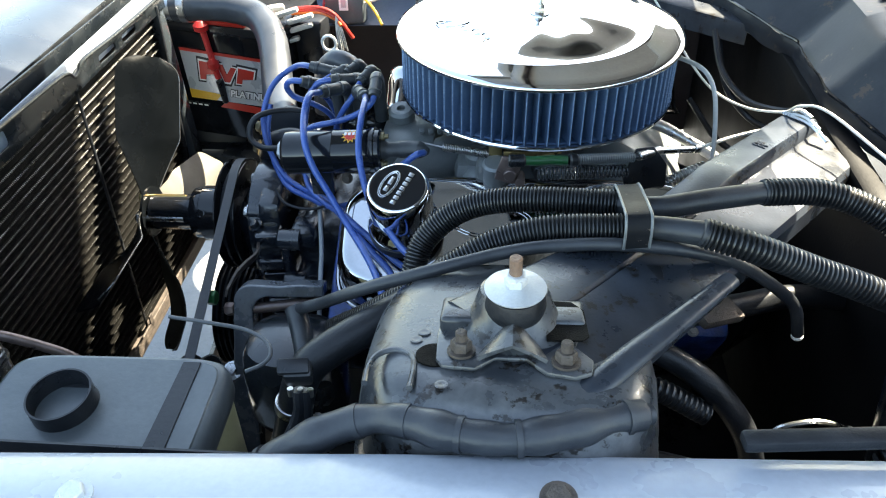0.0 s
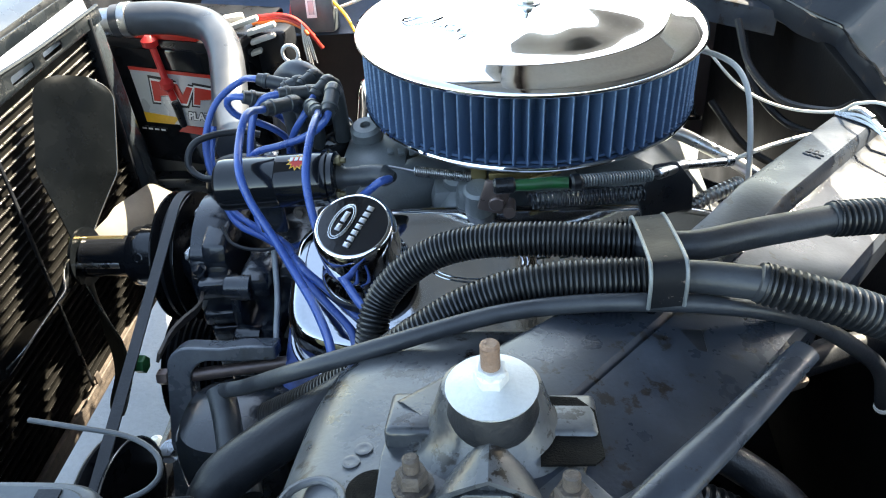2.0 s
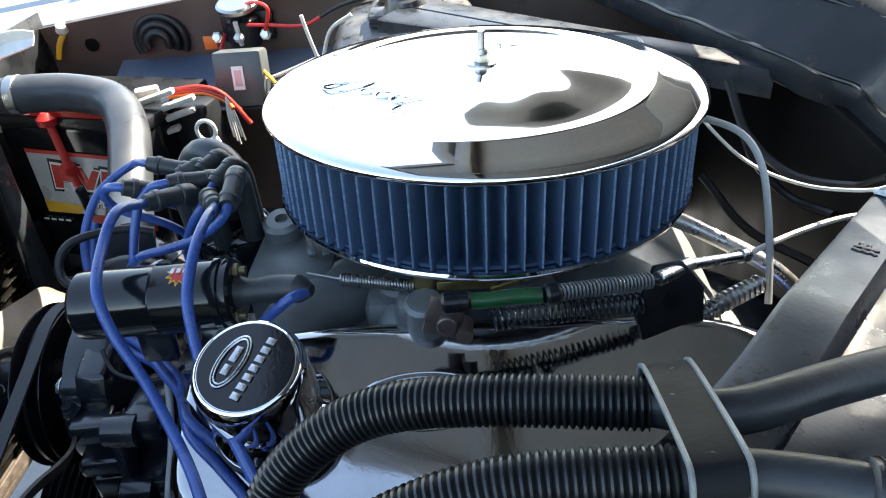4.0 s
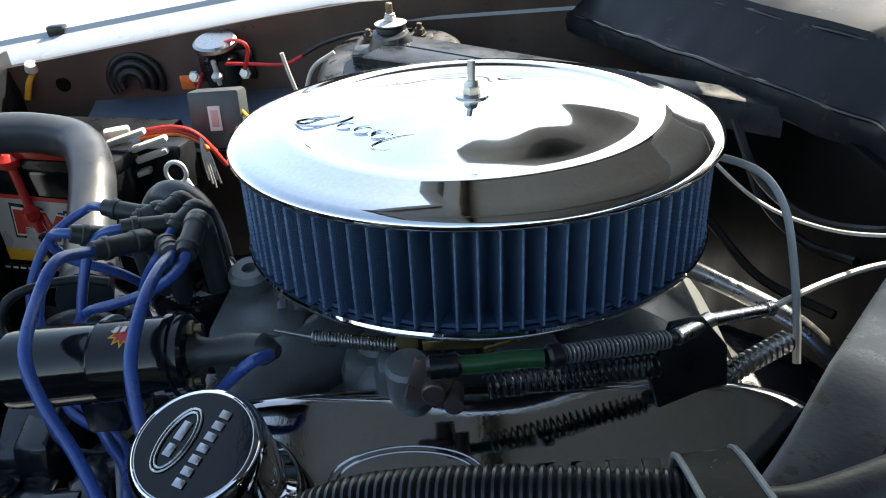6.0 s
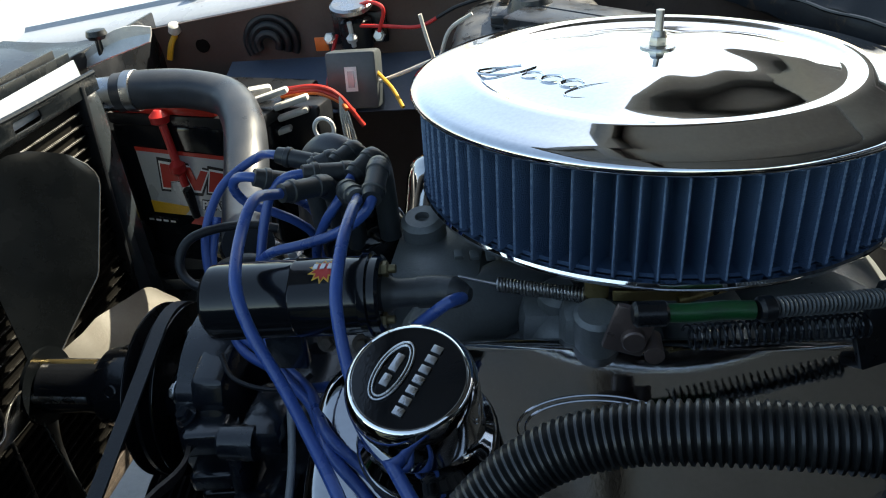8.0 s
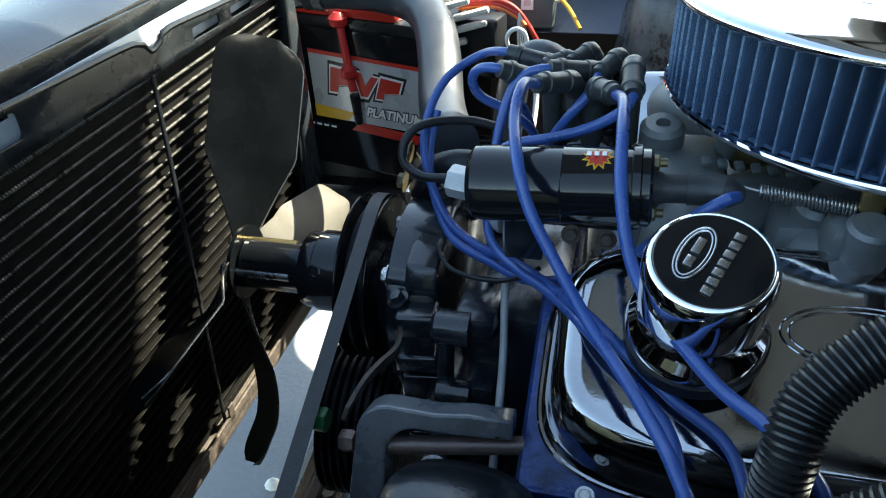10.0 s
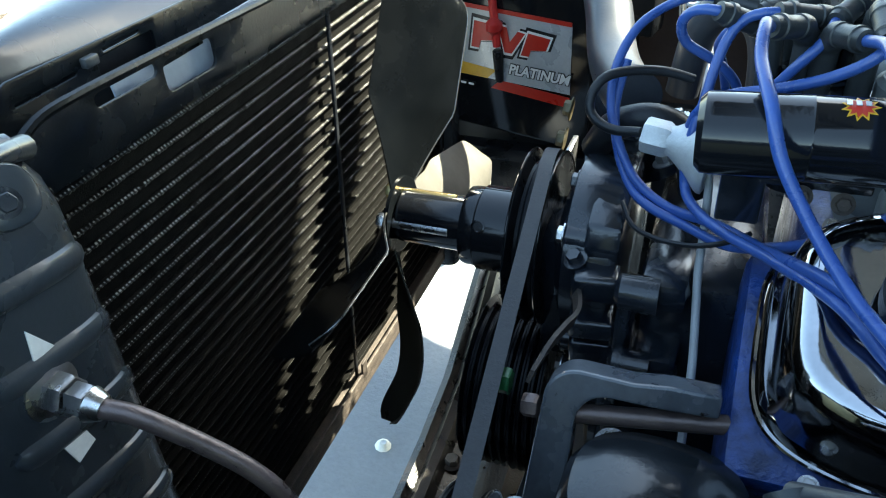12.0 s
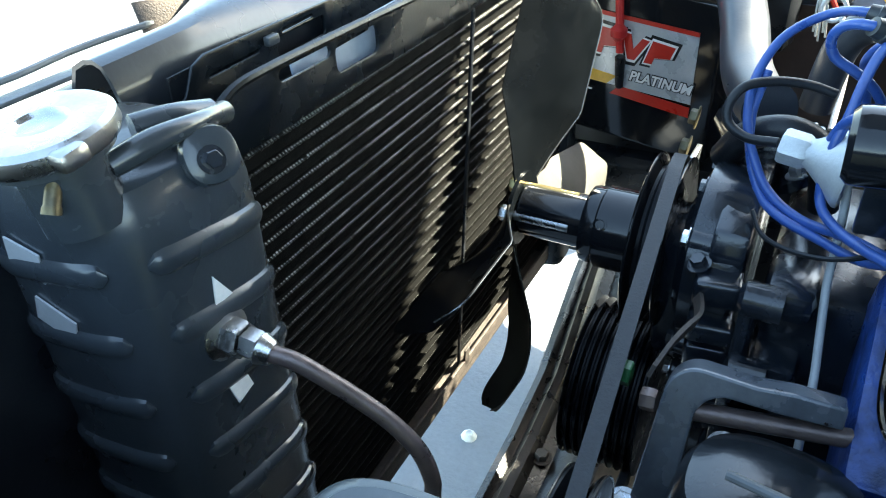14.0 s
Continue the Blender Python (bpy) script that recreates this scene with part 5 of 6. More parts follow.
single("coil_wire", cable([CRT + cx * 0.050, CRT + cx * 0.060 + Vector((0.001, -0.008, 0.0))] + [(-0.098, 0.800, 0.822), (-0.113, 0.800, 0.810), (-0.132, 0.805, 0.790), (-0.154, 0.815, 0.761), (-0.177, 0.825, 0.738), (-0.201, 0.840, 0.717), (-0.236, 0.860, 0.698), (-0.269, 0.885, 0.694), (-0.301, 0.905, 0.695), (-0.320, 0.926, 0.700), (-0.336, 0.948, 0.722), (-0.344, 0.970, 0.752), (-0.340, 0.992, 0.785)], 0.0041, 12), BLUEWIRE, "glossy blue coil lead running down to the bundle", "wire", (-0.32, 0.93, 0.70), group="spark plug leads")

# ---- battery ----
BM = placed((-0.560, 1.372, 0.0), (1, -0.25, 0), (0, 0, 1))
battery = thing("car_battery", (-0.56, 1.50, 0.50), "black car battery with a silver, red and yellow label", "battery")
rot_b = BM.to_3x3()
part("case", box(BM @ Vector((0, 0.085, 0.615)), (0.262, 0.17, 0.23), 0.006, rot_b), GLOSS, battery)
part("top", box(BM @ Vector((0, 0.085, 0.738)), (0.266, 0.174, 0.020), 0.006, rot_b), BLACK, battery)
front = placed(BM @ Vector((0, -0.0012, 0)), (1, -0.25, 0), Vector((-0.25, -1, 0)))


def flat(poly, mat, name, lift=0.0, label="", parent=None):
    m = front @ Matrix.Translation((0, 0, lift))
    return part(name, plate(poly, m, 0.0012), mat, parent or battery, label)


label_field = flat([(-0.096, 0.586), (0.100, 0.586), (0.100, 0.684), (-0.096, 0.690)], LABEL, "label_field", 0.0, "silver-grey printed label")
flat([(-0.096, 0.6895), (0.100, 0.6835), (0.100, 0.6895), (-0.096, 0.6955)], RED, "label_stripe", 0.001, "", label_field)
flat([(-0.096, 0.586), (-0.036, 0.586), (-0.020, 0.601), (-0.096, 0.606)], YELLOW, "label_corner", 0.001, "", label_field)
flat([(-0.030, 0.572), (0.100, 0.566), (0.100, 0.5815), (-0.014, 0.5865)], RED, "label_band", 0.001, "", label_field)
emblem = [[(-0.086, 0.622), (-0.070, 0.622), (-0.066, 0.636), (-0.040, 0.640), (-0.032, 0.668), (-0.078, 0.672)], [(-0.030, 0.670), (-0.014, 0.668), (-0.008, 0.642), (0.008, 0.664), (0.022, 0.662), (-0.004, 0.622), (-0.018, 0.622)],
          [(0.014, 0.622), (0.029, 0.622), (0.033, 0.634), (0.062, 0.638), (0.070, 0.660), (0.028, 0.664)]]
for shape in emblem:
    mx, mz = sum(p[0] for p in shape) / len(shape), sum(p[1] for p in shape) / len(shape)
    shape = [(0.84 * px + 0.010, 0.80 * (pz - 0.645) + 0.650) for px, pz in shape]
    mx, mz = 0.84 * mx + 0.010, 0.80 * (mz - 0.645) + 0.650
    for grow_x, grow_z, tone, name, lift in ((1.34, 1.42, BLACK, "emblem_outline", 0.0006), (1.14, 1.18, PAPER, "emblem_edge", 0.0012), (1.0, 1.0, RED, "emblem_shape", 0.0018)):
        flat([(mx + (px - mx) * grow_x, mz + (pz - mz) * grow_z) for px, pz in shape], tone, name, lift, "", label_field)
lettering("PLATINUM", front @ Matrix.Translation((0.050, 0.607, 0.0022)), 0.0205, BLACK, label_field, "lettering", 0.0004, 0.25, 0.0019)
lettering("PLATINUM", front @ Matrix.Translation((0.050, 0.607, 0.0030)), 0.0205, PAPER, label_field, "lettering", 0.0003, 0.25, 0.0006)
part("small_print", join(*[box(front @ Vector((-0.108 + 0.014 * k, 0.571, 0.001)), (0.009, 0.003, 0.001), 0, front.to_3x3()) for k in range(4)]), PAPER, battery)
part("terminal_cover", box(BM @ Vector((-0.03, 0.012, 0.756)), (0.19, 0.026, 0.020), 0.006, rot_b), RED, battery, "red plastic terminal strip")
single("battery_tie", join(cable([(-0.588, 1.372, 0.747), (-0.584, 1.370, 0.715), (-0.580, 1.368, 0.675), (-0.577, 1.369, 0.640)], 0.006, 10), lathe([(0.004, 0), (0.014, 0.006), (0.015, 0.016), (0.006, 0.024)], (-0.589, 1.374, 0.733), (0, 0, 1), 18),
       lathe([(0.003, 0), (0.012, 0.008), (0.012, 0.018), (0.004, 0.026)], (-0.580, 1.366, 0.657), (0, 0, 1), 16)), REDWIRE, "knotted red strap hanging in front of the battery", "strap", (-0.588, 1.372, 0.635))
single("strap_end", rod((-0.576, 1.369, 0.635), (-0.574, 1.370, 0.585), 0.008, 0.006, bevel=0.002), BLACK, "black plastic end of the red strap", "strap", (-0.574, 1.370, 0.585))
single("battery_tray", box((-0.548, 1.482, 0.462), (0.30, 0.22, 0.022), 0.004), BLACK, "flat black steel battery tray", "tray", (-0.548, 1.482, 0.451))

# ---- upper radiator hose ----
rh = thing("radiator_hose", (-0.45, 1.2, 0.7), "thick grey-black upper radiator hose", "hose")
part("tube", cable([(-0.615, 1.335, 0.797), (-0.57, 1.337, 0.799), (-0.515, 1.338, 0.796), (-0.454, 1.316, 0.789), (-0.416, 1.262, 0.778), (-0.393, 1.20, 0.758), (-0.374, 1.13, 0.733), (-0.352, 1.07, 0.728), (-0.335, 1.03, 0.733)], 0.026, 24), HOSE, rh)
part("clamp", lathe([(0.0272, 0), (0.028, 0.001), (0.028, 0.013), (0.0272, 0.014)], (-0.600, 1.336, 0.798), (1, 0.02, 0.02), 32), STEEL, rh, "bright screw clamp")
part("inlet", rod((-0.66, 1.333, 0.795), (-0.61, 1.335, 0.797), 0.023, bevel=0.002), STEEL, rh)

# ---- parts on the far apron ----
reg = thing("finned_regulator", (-0.42, 1.45, 0.70), "dusty cream finned regulator beside the battery", "regulator")
part("case", box((-0.395, 1.424, 0.70), (0.075, 0.05, 0.085), 0.006, Euler((0, 0, -0.2)).to_matrix()), BLACK, reg)
for x, z, w in ((-0.427, 0.764, 0.057), (-0.397, 0.753, 0.052), (-0.397, 0.736, 0.047), (-0.436, 0.732, 0.026), (-0.438, 0.717, 0.023), (-0.417, 0.712, 0.027)):
    part("rib", box((x, 1.390, z), (w, 0.014, 0.0085), 0.003, Euler((0, -0.25, 0.1)).to_matrix()), WHITEWIRE, reg)
single("battery_clamp", box((-0.452, 1.42, 0.762), (0.035, 0.02, 0.012), 0.004, Euler((0, 0, 0.4)).to_matrix()), WHITEWIRE, "pale clamp on the battery's corner", "clamp", (-0.452, 1.42, 0.756))
for off, mat, end in ((0.0, RED, (-0.315, 1.41, 0.728)), (0.005, RED, (-0.302, 1.405, 0.708)), (-0.004, ORANGE, (-0.322, 1.40, 0.735))):
    single("battery_wire", cable([(-0.42, 1.42, 0.755 + off), (-0.403, 1.412, 0.760 + off), (-0.364, 1.41, 0.762 + off), (-0.334, 1.41, 0.748 + off), end], 0.0034, 10), mat, "red-orange battery wire with a frayed end" if mat is RED else "orange battery wire with a frayed end", "wire", end)
for k in range(5):
    single("bare_wire", cable([(-0.332, 1.408, 0.752), (-0.333 + 0.003 * k, 1.402, 0.725), (-0.331 + 0.004 * k, 1.40, 0.690 - 0.006 * (k % 3))], 0.0014, 6), WHITEWIRE, "thin off-white wire end", "wire", (-0.33, 1.40, 0.68), group="wire ends")
sol = thing("starter_solenoid", (-0.345, 1.60, 0.77), "black starter solenoid with bright posts and cap", "solenoid")
part("body", lathe([(0.0, 0), (0.024, 0), (0.026, 0.006), (0.026, 0.045), (0.02, 0.05)], (-0.345, 1.60, 0.765), (0, 0, 1), 28), BLACK, sol)
part("cap", lathe([(0.03, 0), (0.034, 0.003), (0.034, 0.009), (0.03, 0.012), (0, 0.012)], (-0.347, 1.60, 0.828), (0, -0.25, 1), 28), STEEL, sol)
part("mount", box((-0.345, 1.63, 0.79), (0.09, 0.006, 0.05), 0.003), BLACK, sol)
for x in (-0.385, -0.305):
    part("post", join(rod((x, 1.595, 0.785), (x, 1.575, 0.79), 0.006), hexagon((x, 1.588, 0.787), (0, -1, 0.1), 0.010, 0.008)), STEEL, sol)
part("terminal", join(rod((-0.345, 1.575, 0.775), (-0.345, 1.565, 0.815), 0.004), lathe([(0.008, 0), (0.009, 0.006), (0.004, 0.012)], (-0.345, 1.57, 0.785), (0, -0.3, 1), 16)), ZINC, sol)
module = thing("ignition_module", (-0.33, 1.50, 0.70), "grey ignition box with a pale sticker", "ignition module")
part("case", box((-0.332, 1.505, 0.745), (0.078, 0.045, 0.085), 0.006, Euler((-0.2, 0, 0)).to_matrix()), TANKTOP, module)
part("sticker", box((-0.332, 1.4815, 0.752), (0.018, 0.0015, 0.036), 0, Euler((-0.2, 0, 0)).to_matrix()), PAPER, module)
part("sticker_panel", box((-0.332, 1.4805, 0.752), (0.010, 0.0015, 0.024), 0, Euler((-0.2, 0, 0)).to_matrix()), LABEL, module)
for k, (pts, mat) in enumerate((([(-0.375, 1.59, 0.79), (-0.38, 1.55, 0.76), (-0.385, 1.52, 0.72), (-0.39, 1.50, 0.68)], REDWIRE), ([(-0.348, 1.58, 0.806), (-0.301, 1.58, 0.803), (-0.252, 1.58, 0.798), (-0.230, 1.58, 0.801), (-0.211, 1.58, 0.810)], REDWIRE),
                               ([(-0.305, 1.58, 0.79), (-0.29, 1.57, 0.83), (-0.31, 1.58, 0.84), (-0.33, 1.59, 0.835)], REDWIRE), ([(-0.30, 1.50, 0.76), (-0.27, 1.47, 0.74), (-0.25, 1.44, 0.72)], YELLOW),
                               ([(-0.317, 1.49, 0.737), (-0.276, 1.50, 0.746), (-0.24, 1.50, 0.758), (-0.204, 1.50, 0.771)], WHITEWIRE), ([(-0.222, 1.50, 0.836), (-0.217, 1.50, 0.809), (-0.208, 1.50, 0.770)], WHITEWIRE),
                               ([(-0.147, 1.50, 0.832), (-0.181, 1.50, 0.811), (-0.199, 1.50, 0.770)], WHITEWIRE), ([(-0.211, 1.58, 0.810), (-0.174, 1.58, 0.826), (-0.118, 1.58, 0.837), (-0.04, 1.59, 0.835)], RUBBER))):
    single("wire", cable(pts, 0.003, 8), mat, {REDWIRE: "red wire on the far apron", YELLOW: "thin yellow wire on the far apron", WHITEWIRE: "loose off-white wire on the far apron", RUBBER: "black sleeved end of the red wire"}[mat], "wire", pts[-1], group="apron wires")
single("orange_tag", box((-0.405, 1.60, 0.775), (0.022, 0.003, 0.022), 0.001), ORANGE, "small orange tag on the apron", "tag", (-0.405, 1.6, 0.764))
single("rubber_grommet", join(*[cable([(-0.50 + r * math.cos(t), 1.632 - 0.008 * k, 0.775 + r * math.sin(t)) for t in [math.pi * (-0.15 + 1.3 * q / 12) for q in range(13)]], 0.007, 10) for k, r in enumerate((0.042, 0.03, 0.018))]), RUBBER, "looped black rubber hose against the apron", "hose", (-0.5, 1.63, 0.74))
# flat disc: the hole's dark inside is only its black colour
single("apron_hole_plug", lathe([(0, 0), (0.012, 0), (0.012, 0.002), (0, 0.002)], (-0.625, 1.6365, 0.775), (0, -1, 0), 24), CORE, "flat black disc for a round hole in the brown apron", "hole", (-0.625, 1.637, 0.763))
single("side_marker_lead", join(cable([(-0.665, 1.635, 0.80), (-0.672, 1.62, 0.785), (-0.68, 1.615, 0.76)], 0.005, 8)), YELLOW, "short yellow wire with a pale plug", "wire", (-0.68, 1.615, 0.76))
single("pale_plug", lathe([(0.008, 0), (0.011, 0.004), (0.009, 0.016), (0.004, 0.018)], (-0.664, 1.628, 0.802), (0.3, -0.5, 1), 16), WHITEWIRE, "pale plastic bulb plug", "plug", (-0.664, 1.628, 0.80))
single("hood_bumper", join(rod((-0.675, 1.42, 0.825), (-0.674, 1.42, 0.852), 0.005), lathe([(0.012, 0), (0.015, 0.005), (0.013, 0.012), (0, 0.014)], (-0.674, 1.42, 0.850), (0, 0, 1), 20)), BLACK, "black rubber hood bumper on a stud", "bumper", (-0.675, 1.42, 0.825))
leaf = []
for i in range(9):
    t = i / 8
    mid = Vector((-0.704 + 0.112 * t, 1.42, 0.820 + 0.032 * t + 0.008 * math.sin(math.pi * t)))
    half = 0.004 + 0.013 * math.sin(math.pi * (0.12 + 0.78 * t)) ** 0.8
    leaf.append([mid + Vector((0.25 * half * q, -0.35 * half * abs(q) + 0.3 * half * q, half * q)) for q in (-1, -0.5, 0, 0.5, 1)])
single("support_gusset", sheet(leaf, 0.003), ZINC, "pale dusty leaf-shaped gusset at the support's corner", "bracket", (-0.70, 1.42, 0.815))
single("fender_bolt", join(box((-0.66, 1.735, 0.842), (0.03, 0.022, 0.018), 0.004)), BLACK, "dark clip on the far fender's lip", "clip", (-0.66, 1.745, 0.884))

# ---- shock towers, upper mounts, braces ----


def shock_tower(c, sgn, label, detail, zt=0.893):
    tower = thing("shock_tower", (c[0], c[1], 0.45), label, "shock tower")

    def top(x, y):
        return zt - 0.22 * (sgn * (y - c[1]) + 0.03) - 0.05 * max(0, abs(x - c[0]) - 0.06)
    rings = []
    for s, drop in ((0.0, 0), (0.35, 0), (0.7, 0.001), (0.84, 0.004), (0.93, 0.011), (1.0, 0.026), (1.05, 0.055), (1.12, 0.11), (1.24, 0.2), (1.36, 0.34), (1.4, 0.45)):
        ring = []
        for x, y in superellipse(0.105, 0.118, 3.4, 72):
            if x < 0:
                x *= 1.22
            else:
                x *= 0.92
            px, py = c[0] + 0.012 + max(s, 0.002) * x, c[1] + sgn * (0.012 + max(s, 0.002) * y)
            ring.append(Vector((px, py, top(px, py) - drop)))
        rings.append(ring)
    part("shell", skin(rings), DUSTY, tower)
    if detail:
        def s_(x, y, h=0.0):
            return Vector((x, y, top(x, y) + h))
        part("rib", cable([s_(-0.080, 0.372, -0.0016), s_(-0.081, 0.390, -0.0014), s_(-0.077, 0.406, -0.0012), s_(-0.063, 0.413, -0.0010), s_(-0.050, 0.404, -0.0010), s_(-0.047, 0.388, -0.0010), s_(-0.047, 0.366, -0.0010)], 0.0024, 10), DUSTY, tower)
        # nothing is cut here; a black disc gives the hole's dark inside
        part("hole", lathe([(0, 0), (0.0145, 0), (0.0145, 0.0012), (0, 0.0012)], s_(-0.033, 0.404, 0.0), (0, 0.22, 1), 28), CORE, tower, "flat black disc for a drain hole")
        for x, y in ((-0.045, 0.435), (-0.05, 0.425), (-0.025, 0.37)):
            part("weld_mark", lathe([(0.0045, -0.001), (0.0050, 0.0002), (0.0034, 0.0005), (0.0022, 0.0002)], s_(x, y, 0.0), (0, 0.22, 1), 14), DUSTY, tower)
    return tower, top


def upper_mount(c, sgn, top):
    mount = thing("shock_mount", (c[0], c[1], 0.89), "dirty black stamped shock mount with a zinc washer", "shock mount")
    slope = Vector((0, 0.22 * sgn, 1)).normalized()
    m = placed((c[0], c[1], top(c[0], c[1]) + 0.001), (1, 0, 0), slope)
    m = m @ Matrix.Diagonal((1, sgn, 1, 1))
    outline = [(-0.055, -0.050), (-0.050, -0.058), (-0.026, -0.060), (-0.012, -0.046), (0.010, -0.046), (0.024, -0.062), (0.044, -0.066), (0.056, -0.060), (0.058, -0.045), (0.046, -0.028), (0.050, -0.014), (0.050, 0.020), (0.034, 0.03), (-0.036, 0.03), (-0.056, 0.022), (-0.057, -0.02)]
    part("base", plate(outline, m, 0.004, bevel=0.0015), DUSTY, mount)
    part("dome", lathe([(0.044, 0.003), (0.040, 0.006), (0.0345, 0.013), (0.0305, 0.022), (0.0275, 0.031), (0.0255, 0.0355), (0.020, 0.037), (0.010, 0.037)], m @ Vector((0, 0.0, 0)), slope, 48), DUSTY, mount)
    for s, w in ((-1, 0.030), (1, 0.026)):
        part("wing", join(box(m @ Vector((s * 0.041, 0.004, 0.0075)), (w, 0.034, 0.015), 0.0035, m.to_3x3(), 3)), DUSTY, mount)
    fold = []
    for i in range(17):
        u = -1 + i / 8
        ridge = (1 - abs(u)) ** 0.85
        fold.append([m @ Vector((u * (0.013 + 0.011 * v), -0.022 - 0.030 * v, 0.004 + (0.022 * (1 - v) + 0.012 * v) * ridge)) for v in (0, 0.25, 0.5, 0.75, 1)])
    part("front_fold", sheet(fold, 0.003), DUSTY, mount)
    ax = Vector((0, 0.05 * sgn, 1)).normalized()
    zc = Vector((c[0] + 0.001, c[1] - sgn * 0.004, top(c[0], c[1]) + 0.0435))
    part("bushing", lathe([(0.019, -0.022), (0.0225, -0.018), (0.0235, -0.010), (0.0205, -0.001), (0, -0.001)], zc, ax, 32), RUBBER, mount)
    part("washer", lathe([(0.0, 0.0), (0.0195, 0.0002), (0.0225, 0.0018), (0.023, 0.0032), (0.020, 0.0036), (0.010, 0.0062), (0, 0.0064)], zc, ax, 40), ZINC, mount)
    part("nut", join(hexagon(zc + ax * 0.006, ax, 0.0085, 0.007), hexagon(zc + ax * 0.0125, (0.03, 0, 1), 0.0078, 0.004)), ZINC, mount)
    part("stud", rod(zc + ax * 0.012, zc + ax * 0.031, 0.0048, bevel=0.0012), STUDRUST, mount, "rusty threaded stud")
    for x, y in ((-0.037, -0.042), (0.038, -0.051)):
        p = m @ Vector((x, y, 0.005))
        part("bolt", join(lathe([(0.0105, 0), (0.0105, 0.002)], p, slope, 20), hexagon(p + slope * 0.002, slope, 0.0080, 0.008), rod(p + slope * 0.009, p + slope * 0.018, 0.0042, bevel=0.001)), RUST, mount, "rusty nut on its stud")


near_c, far_c = (0.0235, 0.443), (-0.065, 1.512)
_, top_n = shock_tower(near_c, 1, "dusty black shock tower beside the fender", True)
upper_mount(near_c, 1, top_n)
_, top_f = shock_tower(far_c, -1, "dusty shock tower on the far side of the bay", False, 0.824)
upper_mount(far_c, -1, top_f)


def brace(start, end, near, label):
    """A stamped brace: a broad plate with a raised ridge along one edge and a rolled flange along the other."""
    a, b = Vector(start), Vector(end)
    d = b - a
    length = Vector((d.x, d.y, 0)).length
    u = Vector((d.x, d.y, 0)).normalized()
    p = Vector((u.y, -u.x, 0)) * (1 if near else -1)

    def at(s, w, h=0.0):
        q = a + u * s + p * w
        return Vector((q.x, q.y, a.z + (b.z - a.z) * s / length + h))
    ob = thing("strut_brace", (a + b) / 2, label, "brace")
    rows = []
    N = 30
    for i in range(N + 1):
        s = length * i / N
        spread = 0.030 * max(0, 1 - s / 0.30) ** 1.3
        rise = 0.017 * min(1, max(0, (s - 0.24) / 0.12))
        row = [at(s, -0.052 - spread, -0.018), at(s, -0.051 - spread, rise - 0.002), at(s, -0.047 - spread, rise), at(s, -0.016, rise), at(s, -0.012, rise - 0.004), at(s, -0.010, 0.003 * min(1, rise * 90)), at(s, -0.005, 0.0), at(s, 0.043, -0.004),
               at(s, 0.051, -0.006), at(s, 0.0555, -0.012), at(s, 0.056, -0.034)]
        rows.append(row)
    part("stamping", sheet(rows, 0.0028 * (-1 if near else 1)), BRACE, ob)
    if near:
        part("stamped_mark", join(*[box(at(0.46 + 0.006 * (k % 3), -0.034 + 0.005 * (k // 3), 0.0175), (0.003, 0.006, 0.0012), 0.0004, Euler((0, 0, 0.6 + k)).to_matrix()) for k in range(8)]), BRACE, ob)
        slot = [(0.0, 0.0), (0.026, 0.001), (0.031, 0.006), (0.029, 0.038), (0.020, 0.048), (0.0, 0.049)]
        # black patch laid on the plate for the cut-out's dark inside
        part("slot", plate([(x * 1.0, y) for x, y in slot], placed((0.048, 0.414, 0.9036), (1.15, 0, -0.05), (0, 0.12, 1)), 0.0014), CORE, ob, "flat black patch for a cut-out in the brace plate")
        roll = spline([(0.058, 0.358, 0.889), (0.074, 0.373, 0.8955), (0.11, 0.410, 0.898), (0.15, 0.452, 0.896), (0.20, 0.508, 0.890)], 0.006)
        wide = Vector((0.66, -0.75, 0))
        bar = []
        for i, q in enumerate(roll):
            f = math.sqrt(min(1, (i + 0.4) / 3.0)) * (1 - 0.35 * i / len(roll))
            bar.append([q + wide * (0.0125 * f * math.cos(t)) + Vector((0, 0, 0.0075 * f * math.sin(t) - 0.002)) for t in [2 * math.pi * k / 14 for k in range(14)]])
        part("rolled_edge", skin(bar), BRACE, ob)
        # likewise a black disc, not an opening
        part("small_hole", lathe([(0.008, 0), (0.008, 0.0012), (0, 0.0012)], at(0.185, -0.022, 0.001), (0, 0.15, 1), 18), CORE, ob)
    return ob, at


brace_n, at_n = brace((0.036, 0.408, 0.902), (0.402, 0.885, 0.805), True, "stained grey strut brace from tower to firewall")
brace((-0.06, 1.50, 0.842), (0.40, 1.25, 0.800), False, "grey strut brace on the far side, partly sunlit")

# ---- hoses across the tower ----
hoseA = [(-0.082, 0.600, 0.70), (-0.082, 0.604, 0.765), (-0.080, 0.609, 0.800), (-0.071, 0.626, 0.825), (-0.043, 0.638, 0.850), (-0.008, 0.640, 0.866), (0.042, 0.633, 0.876), (0.118, 0.622, 0.881)]
hoseB = [(-0.16, 0.565, 0.755), (-0.115, 0.556, 0.790), (-0.068, 0.556, 0.825), (-0.032, 0.560, 0.852), (0.004, 0.569, 0.871), (0.050, 0.573, 0.885), (0.119, 0.571, 0.891)]
outA = [(0.118, 0.622, 0.881), (0.152, 0.612, 0.884), (0.208, 0.633, 0.880), (0.268, 0.655, 0.875)]
outB = [(0.119, 0.571, 0.891), (0.149, 0.566, 0.895), (0.190, 0.552, 0.900)]
farA = [(0.262, 0.653, 0.8755), (0.315, 0.661, 0.871), (0.358, 0.653, 0.861), (0.392, 0.630, 0.845), (0.43, 0.58, 0.80)]
